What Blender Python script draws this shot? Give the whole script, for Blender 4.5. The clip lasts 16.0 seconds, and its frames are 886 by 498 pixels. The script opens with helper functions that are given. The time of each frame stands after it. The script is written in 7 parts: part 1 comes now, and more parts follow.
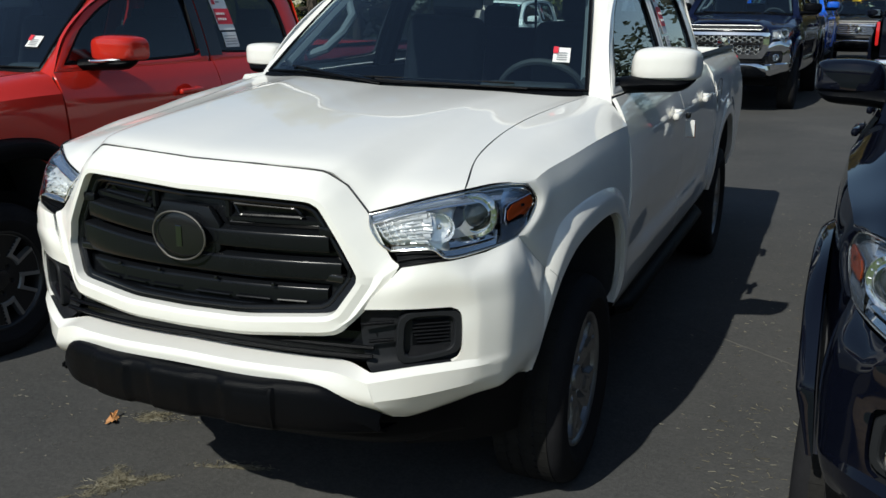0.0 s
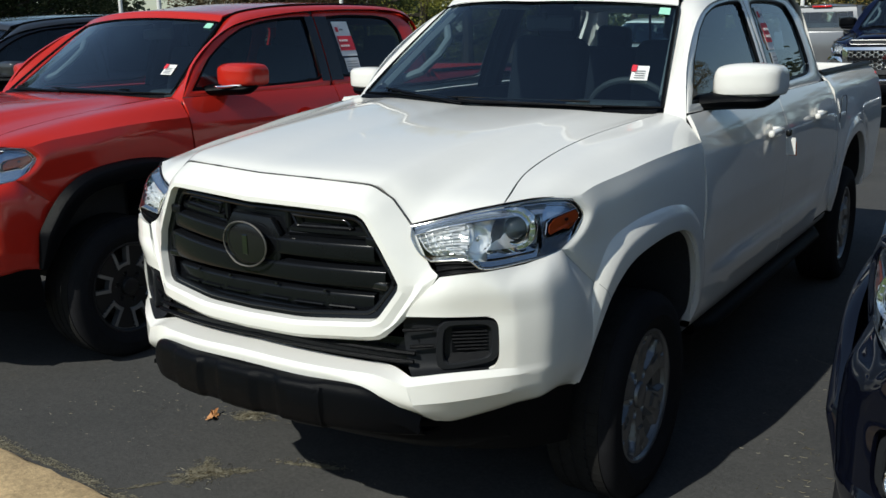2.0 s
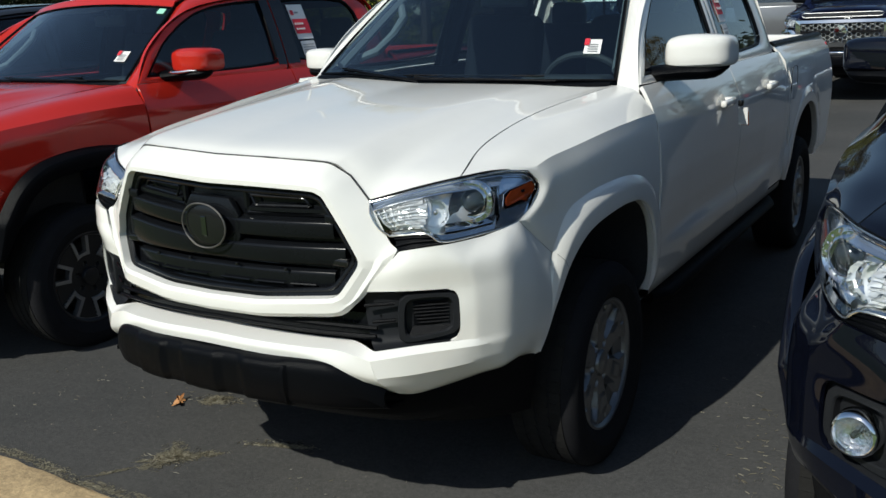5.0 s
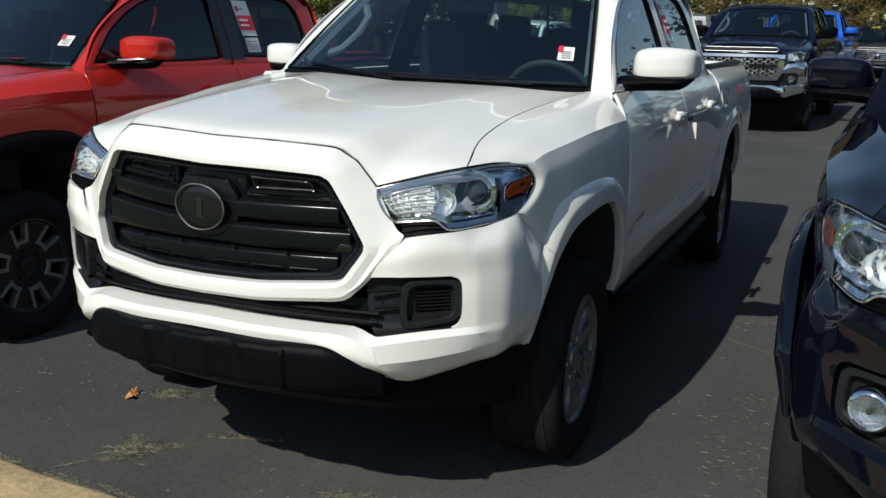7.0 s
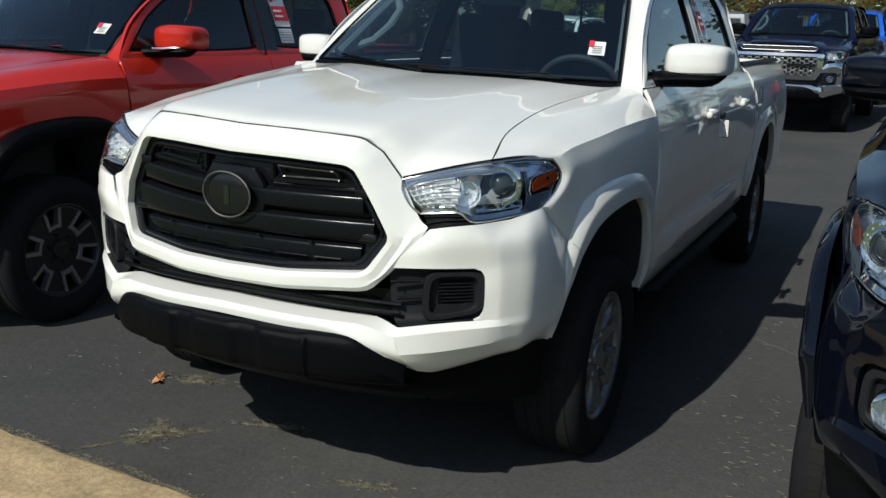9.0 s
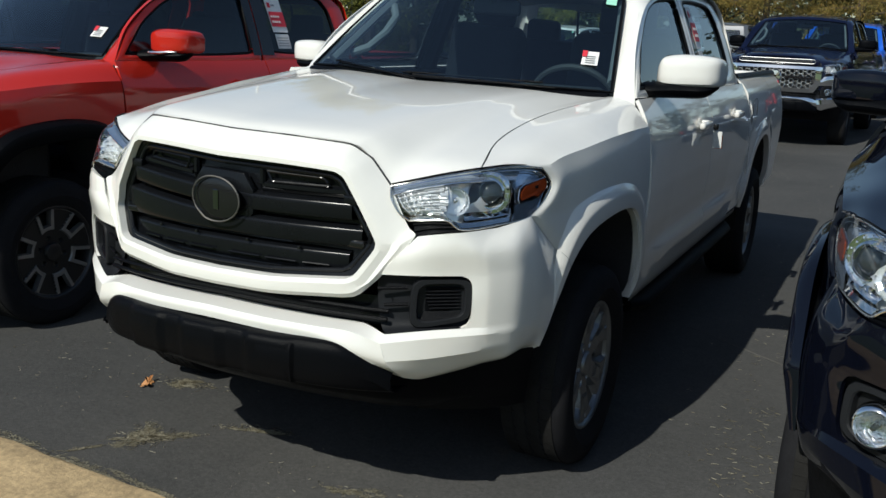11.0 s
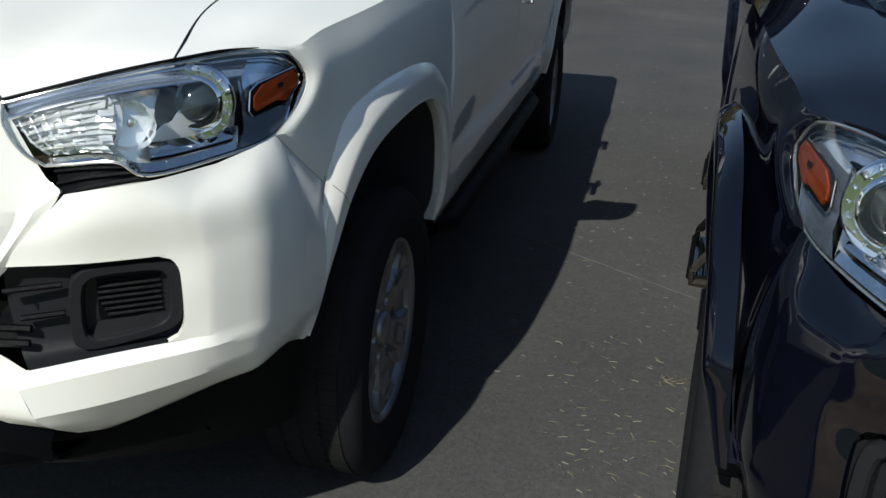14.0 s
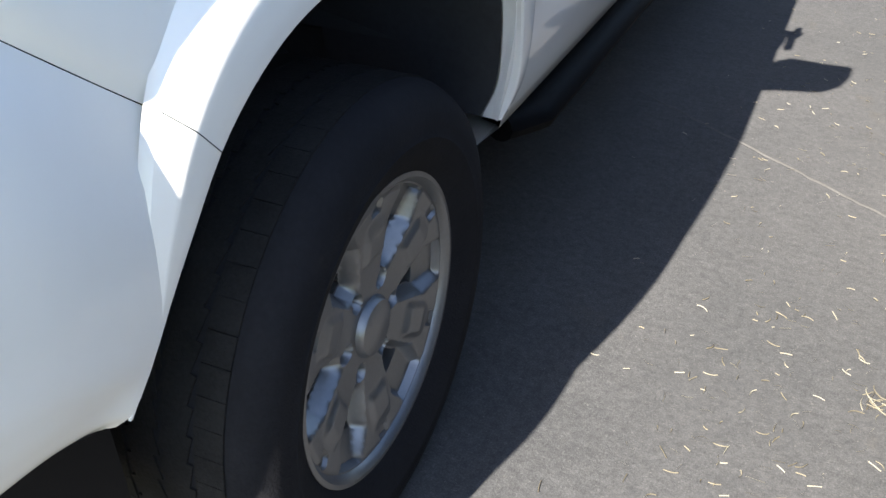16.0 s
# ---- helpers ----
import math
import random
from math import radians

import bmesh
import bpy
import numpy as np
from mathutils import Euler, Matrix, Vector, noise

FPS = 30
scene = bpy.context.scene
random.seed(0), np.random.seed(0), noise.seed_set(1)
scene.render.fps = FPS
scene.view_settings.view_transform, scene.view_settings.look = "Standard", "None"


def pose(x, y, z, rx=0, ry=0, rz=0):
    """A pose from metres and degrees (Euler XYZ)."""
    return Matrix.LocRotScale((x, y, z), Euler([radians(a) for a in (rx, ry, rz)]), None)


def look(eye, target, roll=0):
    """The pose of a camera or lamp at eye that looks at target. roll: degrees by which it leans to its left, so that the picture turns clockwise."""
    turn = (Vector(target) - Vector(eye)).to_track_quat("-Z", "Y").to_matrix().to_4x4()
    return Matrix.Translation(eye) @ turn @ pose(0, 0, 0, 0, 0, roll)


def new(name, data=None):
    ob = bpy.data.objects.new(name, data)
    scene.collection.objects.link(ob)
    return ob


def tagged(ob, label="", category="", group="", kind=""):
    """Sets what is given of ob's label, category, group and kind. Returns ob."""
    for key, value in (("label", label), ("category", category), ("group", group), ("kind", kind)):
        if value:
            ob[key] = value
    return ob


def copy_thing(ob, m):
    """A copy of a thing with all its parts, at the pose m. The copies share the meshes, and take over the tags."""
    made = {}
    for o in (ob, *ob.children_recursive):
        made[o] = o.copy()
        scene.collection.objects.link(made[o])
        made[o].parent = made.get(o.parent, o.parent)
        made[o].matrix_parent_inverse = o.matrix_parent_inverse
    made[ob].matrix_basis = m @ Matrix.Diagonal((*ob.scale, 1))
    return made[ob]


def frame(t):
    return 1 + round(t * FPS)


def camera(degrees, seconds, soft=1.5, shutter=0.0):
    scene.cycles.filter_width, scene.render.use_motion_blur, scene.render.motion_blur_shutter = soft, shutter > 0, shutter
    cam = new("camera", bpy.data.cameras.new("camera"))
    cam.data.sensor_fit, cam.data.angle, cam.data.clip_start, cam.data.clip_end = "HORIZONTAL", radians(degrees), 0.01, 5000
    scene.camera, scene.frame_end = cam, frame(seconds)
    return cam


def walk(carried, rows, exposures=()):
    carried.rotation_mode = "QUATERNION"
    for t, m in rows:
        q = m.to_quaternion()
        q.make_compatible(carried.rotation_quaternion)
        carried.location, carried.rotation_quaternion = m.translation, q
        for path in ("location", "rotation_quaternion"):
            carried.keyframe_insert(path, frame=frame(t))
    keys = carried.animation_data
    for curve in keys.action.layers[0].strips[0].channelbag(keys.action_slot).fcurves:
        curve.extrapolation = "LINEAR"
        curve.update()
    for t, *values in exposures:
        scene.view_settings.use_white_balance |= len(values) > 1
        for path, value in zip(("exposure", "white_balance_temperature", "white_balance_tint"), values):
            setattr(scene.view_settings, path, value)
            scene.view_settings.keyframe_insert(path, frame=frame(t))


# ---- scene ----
cam = camera(51.6, 16.0)
PATH = [
    (0, (1.668, -2.798, 1.549), (0.838, -1.051, 1.041), 0.3),
    (0.5, (1.712, -2.796, 1.543), (0.871, -1.048, 1.057), 0.2),
    (1, (1.814, -2.779, 1.542), (0.828, -1.091, 1.122), -0.1),
    (1.5, (1.949, -2.741, 1.539), (0.838, -1.129, 1.127), -0.4),
    (2, (2.004, -2.724, 1.543), (0.863, -1.147, 1.085), -1.2),
    (2.5, (2.021, -2.723, 1.536), (0.906, -1.134, 1.054), -1.6),
    (3, (2.037, -2.723, 1.538), (0.938, -1.124, 1.055), -2.7),
    (5.5, (2.037, -2.755, 1.502), (0.978, -1.132, 1.007), -2.2),
    (6, (1.982, -2.782, 1.475), (1.036, -1.072, 1.049), -0.9),
    (6.5, (1.858, -2.85, 1.46), (0.985, -1.099, 1.044), -0.6),
    (7, (1.789, -2.947, 1.454), (0.918, -1.206, 0.995), 1.0),
    (7.5, (1.78, -2.946, 1.465), (0.877, -1.213, 1.039), 1.4),
    (8, (1.792, -2.94, 1.452), (0.878, -1.215, 1.014), 1.3),
    (8.5, (1.801, -2.94, 1.447), (0.879, -1.229, 0.977), 1.5),
    (11, (1.836, -2.928, 1.449), (0.907, -1.216, 0.993), 2.6),
    (11.5, (1.837, -2.814, 1.433), (0.927, -1.086, 1.005), 2.8),
    (12, (1.836, -2.621, 1.466), (0.839, -0.929, 1.087), 2.0),
    (12.5, (1.801, -2.527, 1.452), (0.81, -0.85, 0.998), 1.4),
    (13, (1.643, -2.423, 1.451), (0.829, -0.685, 0.887), 1.7),
    (13.5, (1.526, -2.247, 1.395), (0.946, -0.466, 0.696), 1.9),
    (14, (1.48, -1.925, 1.343), (1.014, -0.119, 0.622), 2.0),
    (14.5, (1.421, -1.631, 1.361), (0.993, 0.175, 0.616), 3.0),
    (15, (1.329, -1.309, 1.248), (0.955, 0.401, 0.281), 7.1),
    (15.5, (1.309, -1.098, 1.238), (0.875, 0.508, 0.127), 6.6),
    (16, (1.369, -0.877, 1.141), (0.641, 0.633, 0.051), 1.0),
]
EXPOSURES = [(0, 0.0, 6400, 4), (13.4, 0.0, 6400, 4), (14.0, 0.18, 6400, 4), (14.5, 0.30, 6400, 5), (14.8, 0.48, 6400, 6), (15.0, 0.92, 6450, 7), (15.3, 1.65, 6500, 9), (15.6, 1.95, 6550, 10), (16, 2.35, 6600, 11)]
walk(cam, [(t, look(eye, target, roll)) for t, eye, target, roll in PATH], EXPOSURES)

# ---- light ----
SUN_TO = Vector((-0.215, -1.08, 1.0)).normalized()
world = bpy.data.worlds.new("sky")
scene.world = world
world.use_nodes = True
wn = world.node_tree
sky = wn.nodes.new("ShaderNodeTexSky")
sky.sky_type = "NISHITA"
sky.sun_disc = False
sky.sun_elevation = math.asin(SUN_TO.z)
sky.sun_rotation = math.atan2(SUN_TO.x, SUN_TO.y)
sky.air_density, sky.dust_density, sky.ozone_density = 1.0, 0.6, 1.2
wn.links.new(sky.outputs[0], wn.nodes["Background"].inputs[0])
wn.nodes["Background"].inputs[1].default_value = 0.094
sun_data = bpy.data.lights.new("sun", "SUN")
sun_data.energy, sun_data.angle, sun_data.color = 4.2, radians(0.53), (1.0, 0.955, 0.88)
sun_ob = new("sun", sun_data)
sun_ob.matrix_world = look(SUN_TO * 60, (0, 0, 0))

# ---- materials ----
def mat(name, colour, rough=0.5, metal=0.0, coat=0.0, vary=0.0, scale=8.0, bump=0.0, bscale=60.0, rvary=0.0, spec=0.5, ior=1.5):
    """A Principled material; vary mottles the colour at two sizes, bump gives fine relief, rvary uneven gloss."""
    m = bpy.data.materials.new(name)
    m.use_nodes = True
    nt = m.node_tree
    b = nt.nodes["Principled BSDF"]
    b.inputs["Base Color"].default_value = (*colour, 1)
    b.inputs["Roughness"].default_value = rough
    b.inputs["Metallic"].default_value = metal
    b.inputs["Coat Weight"].default_value = coat
    b.inputs["Coat Roughness"].default_value = 0.09
    b.inputs["Specular IOR Level"].default_value = spec
    b.inputs["IOR"].default_value = ior
    if vary or bump or rvary:
        co = nt.nodes.new("ShaderNodeTexCoord")
    if vary:
        n1, n2 = nt.nodes.new("ShaderNodeTexNoise"), nt.nodes.new("ShaderNodeTexNoise")
        n1.inputs["Scale"].default_value, n2.inputs["Scale"].default_value = scale, scale * 9
        n1.inputs["Detail"].default_value = n2.inputs["Detail"].default_value = 5
        mix = nt.nodes.new("ShaderNodeMath")
        mix.operation = "ADD"
        ramp = nt.nodes.new("ShaderNodeMapRange")
        ramp.inputs[1].default_value, ramp.inputs[2].default_value = 0.6, 1.4
        ramp.inputs[3].default_value, ramp.inputs[4].default_value = 1 - vary, 1 + vary
        mul = nt.nodes.new("ShaderNodeMix")
        mul.data_type, mul.blend_type = "RGBA", "MULTIPLY"
        mul.inputs[0].default_value = 1
        mul.inputs[6].default_value = (*colour, 1)
        for n in (n1, n2):
            nt.links.new(co.outputs["Object"], n.inputs["Vector"])
        nt.links.new(n1.outputs["Fac"], mix.inputs[0])
        nt.links.new(n2.outputs["Fac"], mix.inputs[1])
        nt.links.new(mix.outputs[0], ramp.inputs[0])
        nt.links.new(ramp.outputs[0], mul.inputs[7])
        nt.links.new(mul.outputs[2], b.inputs["Base Color"])
    if bump:
        n3, bp = nt.nodes.new("ShaderNodeTexNoise"), nt.nodes.new("ShaderNodeBump")
        n3.inputs["Scale"].default_value, n3.inputs["Detail"].default_value = bscale, 4
        bp.inputs["Strength"].default_value, bp.inputs["Distance"].default_value = bump, 0.004
        nt.links.new(co.outputs["Object"], n3.inputs["Vector"])
        nt.links.new(n3.outputs["Fac"], bp.inputs["Height"])
        nt.links.new(bp.outputs[0], b.inputs["Normal"])
    if rvary:
        n4, r4 = nt.nodes.new("ShaderNodeTexNoise"), nt.nodes.new("ShaderNodeMapRange")
        n4.inputs["Scale"].default_value, n4.inputs["Detail"].default_value = scale * 2, 6
        r4.inputs[3].default_value, r4.inputs[4].default_value = max(0.0, rough - rvary), min(1.0, rough + rvary)
        nt.links.new(co.outputs["Object"], n4.inputs["Vector"])
        nt.links.new(n4.outputs["Fac"], r4.inputs[0])
        nt.links.new(r4.outputs[0], b.inputs["Roughness"])
    return m


def glass(name, tint, rough=0.0, mirror=1.0):
    """A thin pane: tinted see-through with a mirror-like sheen that grows at a slant."""
    m = bpy.data.materials.new(name)
    m.use_nodes = True
    nt = m.node_tree
    nt.nodes.remove(nt.nodes["Principled BSDF"])
    tr, gl, mx, lw = (nt.nodes.new("ShaderNode" + n) for n in ("BsdfTransparent", "BsdfGlossy", "MixShader", "LayerWeight"))
    tr.inputs[0].default_value = (*tint, 1)
    gl.inputs["Roughness"].default_value = rough
    gl.inputs["Color"].default_value = (0.95, 0.98, 1, 1)
    lw.inputs["Blend"].default_value = 0.5
    pw, ma = nt.nodes.new("ShaderNodeMath"), nt.nodes.new("ShaderNodeMath")
    pw.operation, ma.operation = "POWER", "MULTIPLY_ADD"
    pw.inputs[1].default_value = 5.0
    ma.inputs[1].default_value, ma.inputs[2].default_value = 0.9 * mirror, 0.07 * mirror
    nt.links.new(lw.outputs["Facing"], pw.inputs[0])
    nt.links.new(pw.outputs[0], ma.inputs[0])
    nt.links.new(ma.outputs[0], mx.inputs[0])
    nt.links.new(tr.outputs[0], mx.inputs[1])
    nt.links.new(gl.outputs[0], mx.inputs[2])
    nt.links.new(mx.outputs[0], nt.nodes["Material Output"].inputs[0])
    return m


WHITE = mat("white_paint", (0.80, 0.785, 0.745), 0.45, spec=0.15, coat=1.0, vary=0.015, scale=3)
WHITE.node_tree.nodes["Principled BSDF"].inputs["Coat Roughness"].default_value = 0.03
WHITE.node_tree.nodes["Principled BSDF"].inputs["Coat IOR"].default_value = 1.55
RED = mat("orange_red_paint", (0.48, 0.021, 0.012), 0.3, spec=0.1, coat=1.0, vary=0.03, scale=30)
BLACK = mat("black_paint", (0.003, 0.0038, 0.0085), 0.25, spec=0.0, coat=1.0, vary=0.05, scale=4)
BLACK.node_tree.nodes["Principled BSDF"].inputs["Coat Roughness"].default_value = 0.025
BLACK.node_tree.nodes["Principled BSDF"].inputs["Coat IOR"].default_value = 1.42
NAVY = mat("navy_paint", (0.004, 0.0065, 0.024), 0.25, spec=0.0, coat=1.0, vary=0.05, scale=20)
SILVER = mat("silver_paint", (0.19, 0.195, 0.205), 0.3, metal=0.5, coat=1.0, vary=0.03, scale=20)
BLUE = mat("bright_blue_paint", (0.01, 0.10, 0.55), 0.3, coat=1.0, vary=0.03, scale=20)
CHARCOAL = mat("charcoal_paint", (0.03, 0.032, 0.036), 0.3, metal=0.3, coat=1.0, vary=0.04, scale=20)
# the pockets' black plastic, its sheen at a slant put into a lighter colour
POCKET = mat("sheen_lightened_black_plastic", (0.013, 0.014, 0.0165), 0.5, spec=0.16, vary=0.1, scale=14, bump=0.2, bscale=800)
PLASTIC = mat("black_textured_plastic", (0.0030, 0.0034, 0.0046), 0.34, spec=0.06, vary=0.12, scale=12, bump=0.25, bscale=700)
STEPBLACK = mat("worn_black_powder_coat", (0.004, 0.004, 0.0045), 0.6, spec=0.06, vary=0.2, scale=14, bump=0.2, bscale=500)
GLOSSBLACK = mat("gloss_black_plastic", (0.008, 0.008, 0.009), 0.18, vary=0.05, scale=10)
GRILLE = mat("dark_grille_plastic", (0.0056, 0.0063, 0.0078), 0.20, spec=0.22, vary=0.1, scale=14, rvary=0.06)
RUBBER = mat("tyre_rubber", (0.014, 0.014, 0.016), 0.85, spec=0.12, vary=0.25, scale=14, bump=0.3, bscale=260)
TREAD = mat("dusty_tread_rubber", (0.018, 0.0175, 0.017), 0.9, spec=0.1, vary=0.3, scale=20, bump=0.5, bscale=300)
CHROME = mat("chrome", (0.83, 0.84, 0.86), 0.06, metal=1.0, vary=0.03, scale=9)
ALLOY = mat("silver_alloy", (0.235, 0.238, 0.245), 0.40, metal=0.8, vary=0.08, scale=18, rvary=0.08)
MACHINED = mat("machined_alloy", (0.34, 0.34, 0.345), 0.28, metal=0.7, vary=0.05, scale=25)
DARKWHEEL = mat("black_wheel_paint", (0.012, 0.012, 0.013), 0.35, vary=0.1, scale=15)
STEEL = mat("dull_steel", (0.16, 0.15, 0.14), 0.45, metal=0.8, vary=0.2, scale=20)
UNDER = mat("underbody_black", (0.024, 0.025, 0.028), 0.8, vary=0.3, scale=10)
CABIN = mat("charcoal_cabin_trim", (0.028, 0.031, 0.035), 0.7, vary=0.15, scale=12, bump=0.2, bscale=400)
CLOTH = mat("dark_seat_cloth", (0.026, 0.028, 0.032), 0.9, vary=0.2, scale=30, bump=0.4, bscale=500)
GREYTRIM = mat("light_grey_trim", (0.17, 0.18, 0.19), 0.6, vary=0.08, scale=10)
WINDSHIELD = glass("windshield_glass", (0.68, 0.82, 0.85), 0.0, 1.5)
SIDEGLASS = glass("front_window_glass", (0.24, 0.31, 0.38), 0.0, 0.9)
PRIVACY = glass("privacy_glass", (0.10, 0.12, 0.12), 0.0, 0.7)
CLEAR = glass("clear_lamp_lens", (0.97, 0.98, 0.98))
AMBER = mat("amber_reflector", (0.24, 0.040, 0.008), 0.22, coat=0.6, vary=0.1, scale=60)
REDLAMP = mat("red_tail_lamp", (0.55, 0.012, 0.012), 0.15, coat=1.0, vary=0.1, scale=30)
PROJ = mat("projector_glass", (0.028, 0.034, 0.037), 0.06, spec=0.5)
GOLDISH = mat("satin_silver_housing", (0.62, 0.62, 0.60), 0.2, metal=0.9, vary=0.1, scale=40)
PAPER = mat("white_paper", (0.78, 0.78, 0.76), 0.7, vary=0.04, scale=20)
REDINK = mat("red_print", (0.62, 0.03, 0.05), 0.6, vary=0.04, scale=20)
GREYINK = mat("grey_print", (0.32, 0.32, 0.33), 0.7, vary=0.05, scale=20)
MINT = mat("mint_sticker", (0.35, 0.72, 0.55), 0.6, vary=0.04, scale=20)
YELLOWTAG = mat("yellow_sticker", (0.85, 0.6, 0.03), 0.6, vary=0.04, scale=20)
ORANGETAG = mat("orange_tag", (0.75, 0.16, 0.03), 0.6, vary=0.04, scale=20)
SPARKLE = mat("bright_satin_reflector", (0.90, 0.91, 0.92), 0.2, metal=0.5, vary=0.06, scale=60)
RUSTED = mat("rust_flecked_steel", (0.020, 0.016, 0.012), 0.75, metal=0.2, vary=0.6, scale=60, bump=0.6, bscale=300)
FACETED = mat("faceted_reflector", (0.86, 0.87, 0.88), 0.08, metal=1.0, bump=1.0, bscale=130)
DARKCHROME = mat("dark_chrome", (0.16, 0.165, 0.17), 0.1, metal=1.0, vary=0.05, scale=10)
# chrome whose reflection of the blue sky is put into its base colour
SLOPE = mat("sky_tinted_satin_chrome", (0.50, 0.58, 0.72), 0.10, metal=0.82, vary=0.06, scale=14)

# ---- mesh helpers ----
def curve_through(points, n):
    """n points along a smooth curve through the given ones."""
    p = np.array(points, float)
    k = len(p)
    if k == 2:
        s = np.linspace(0, 1, n)[:, None]
        return p[0] * (1 - s) + p[1] * s
    q = np.vstack([2 * p[0] - p[1], p, 2 * p[-1] - p[-2]])
    s = np.linspace(0, k - 1, n)
    i = np.minimum(s.astype(int), k - 2)
    f = (s - i)[:, None]
    a, b, c, d = q[i], q[i + 1], q[i + 2], q[i + 3]
    return 0.5 * (2 * b + (c - a) * f + (2 * a - 5 * b + 4 * c - d) * f**2 + (3 * b - a - 3 * c + d) * f**3)


def surface(rows, nu, nv):
    """A smooth surface through rows of points, as an nu x nv grid."""
    across = np.array([curve_through(r, nv) for r in rows])
    return np.stack([curve_through(across[:, j], nu) for j in range(nv)], 1)


def add_grid(bm, grid, closed=False):
    nu, nv = grid.shape[:2]
    vs = [[bm.verts.new(grid[i, j]) for j in range(nv)] for i in range(nu)]
    for i in range(nu - 1):
        for j in range(nv - (0 if closed else 1)):
            bm.faces.new((vs[i][j], vs[i + 1][j], vs[i + 1][(j + 1) % nv], vs[i][(j + 1) % nv]))
    return vs


def part(name, bm, material, parent=None, label="", smooth=True, sharp=0.6):
    """Links a bmesh as one mesh object under a thing or a part. sharp: edges bent by more radians stay crisp."""
    bm.normal_update()
    if smooth:
        for f in bm.faces:
            f.smooth = True
        for e in bm.edges:
            if len(e.link_faces) == 2 and e.calc_face_angle(0) > sharp:
                e.smooth = False
    me = bpy.data.meshes.new(name)
    bm.to_mesh(me)
    bm.free()
    for m in material if isinstance(material, (list, tuple)) else [material]:
        me.materials.append(m)
    ob = new(name, me)
    if parent:
        ob.parent = parent
    if label:
        ob["label"] = label
    return ob


def sheet_bm(grids, side=1, thick=0.014, inside=(0, 1.6, 0.8)):
    """A panel of one or more grids: outer skin with its edges folded inward. side -1 mirrors it across the middle."""
    bm = bmesh.new()
    for g in grids:
        g = np.array(g, float)
        g[..., 0] *= side
        add_grid(bm, g)
    bmesh.ops.remove_doubles(bm, verts=bm.verts[:], dist=0.0006)
    bmesh.ops.recalc_face_normals(bm, faces=bm.faces[:])
    bm.normal_update()
    votes = sum(1 if f.normal.dot(f.calc_center_median() - Vector((0, min(max(f.calc_center_median().y, -0.4), 3.6), inside[2]))) > 0 else -1 for f in bm.faces)
    if votes < 0:
        bmesh.ops.reverse_faces(bm, faces=bm.faces[:])
    bm.normal_update()
    if thick:
        rim = [e for e in bm.edges if e.is_boundary]
        nor = {v: v.normal.copy() for e in rim for v in e.verts}
        low = {v: bm.verts.new(v.co - n * thick) for v, n in nor.items()}
        for e in rim:
            f = e.link_faces[0]
            a, b = e.verts
            order = [l.vert for l in f.loops]
            if order[(order.index(a) + 1) % len(order)] == b:
                a, b = b, a
            bm.faces.new((a, b, low[b], low[a]))
    return bm


def sheet(name, grids, material, parent, side=1, thick=0.014, label="", sharp=0.6):
    return part(name, sheet_bm(grids, side, thick), material, parent, label, sharp=sharp)


def box_bm(sx, sy, sz, at=(0, 0, 0), bevel=0.01, seg=2, turn=None, bm=None):
    """A rounded block of that full size."""
    b = bmesh.new()
    bmesh.ops.create_cube(b, size=1, matrix=Matrix.Diagonal((sx, sy, sz, 1)))
    if bevel:
        bmesh.ops.bevel(b, geom=b.edges[:], offset=bevel, segments=seg, affect="EDGES", profile=0.5)
    m = Matrix.Translation(at) @ (turn.to_4x4() if turn else Matrix.Identity(4))
    bmesh.ops.transform(b, matrix=m, verts=b.verts[:])
    return b if bm is None else join(bm, b)


def join(bm, other):
    me = bpy.data.meshes.new("tmp")
    other.to_mesh(me)
    other.free()
    bm.from_mesh(me)
    bpy.data.meshes.remove(me)
    return bm


def tube_bm(path, radius, seg=10, bm=None, flat=1.0):
    """A round bar along a path, with closed ends. radius: one number or one for each point."""
    p = np.array(path, float)
    r = np.broadcast_to(radius, len(p))
    bm = bm or bmesh.new()
    tan = np.gradient(p, axis=0)
    rings = []
    for i in range(len(p)):
        t = Vector(tan[i]).normalized()
        u = t.cross(Vector((0, 0, 1)) if abs(t.z) < 0.9 else Vector((0, 1, 0))).normalized()
        v = u.cross(t)
        rings.append([bm.verts.new(Vector(p[i]) + float(r[i]) * (math.cos(a) * u + flat * math.sin(a) * v)) for a in [2 * math.pi * k / seg for k in range(seg)]])
    for a, b in zip(rings, rings[1:]):
        for j in range(seg):
            bm.faces.new((a[j], a[(j + 1) % seg], b[(j + 1) % seg], b[j]))
    bm.faces.new(rings[0][::-1])
    bm.faces.new(rings[-1])
    return bm


def lathe_bm(profile, seg=48, axis="x", bm=None):
    """A turned shape: profile of (radius, place along the axis)."""
    bm = bm or bmesh.new()
    g = np.zeros((len(profile), seg, 3))
    for i, (r, h) in enumerate(profile):
        for j in range(seg):
            a = 2 * math.pi * j / seg
            g[i, j] = (h, r * math.cos(a), r * math.sin(a)) if axis == "x" else (r * math.cos(a), h, r * math.sin(a)) if axis == "y" else (r * math.cos(a), r * math.sin(a), h)
    add_grid(bm, g, closed=True)
    return bm


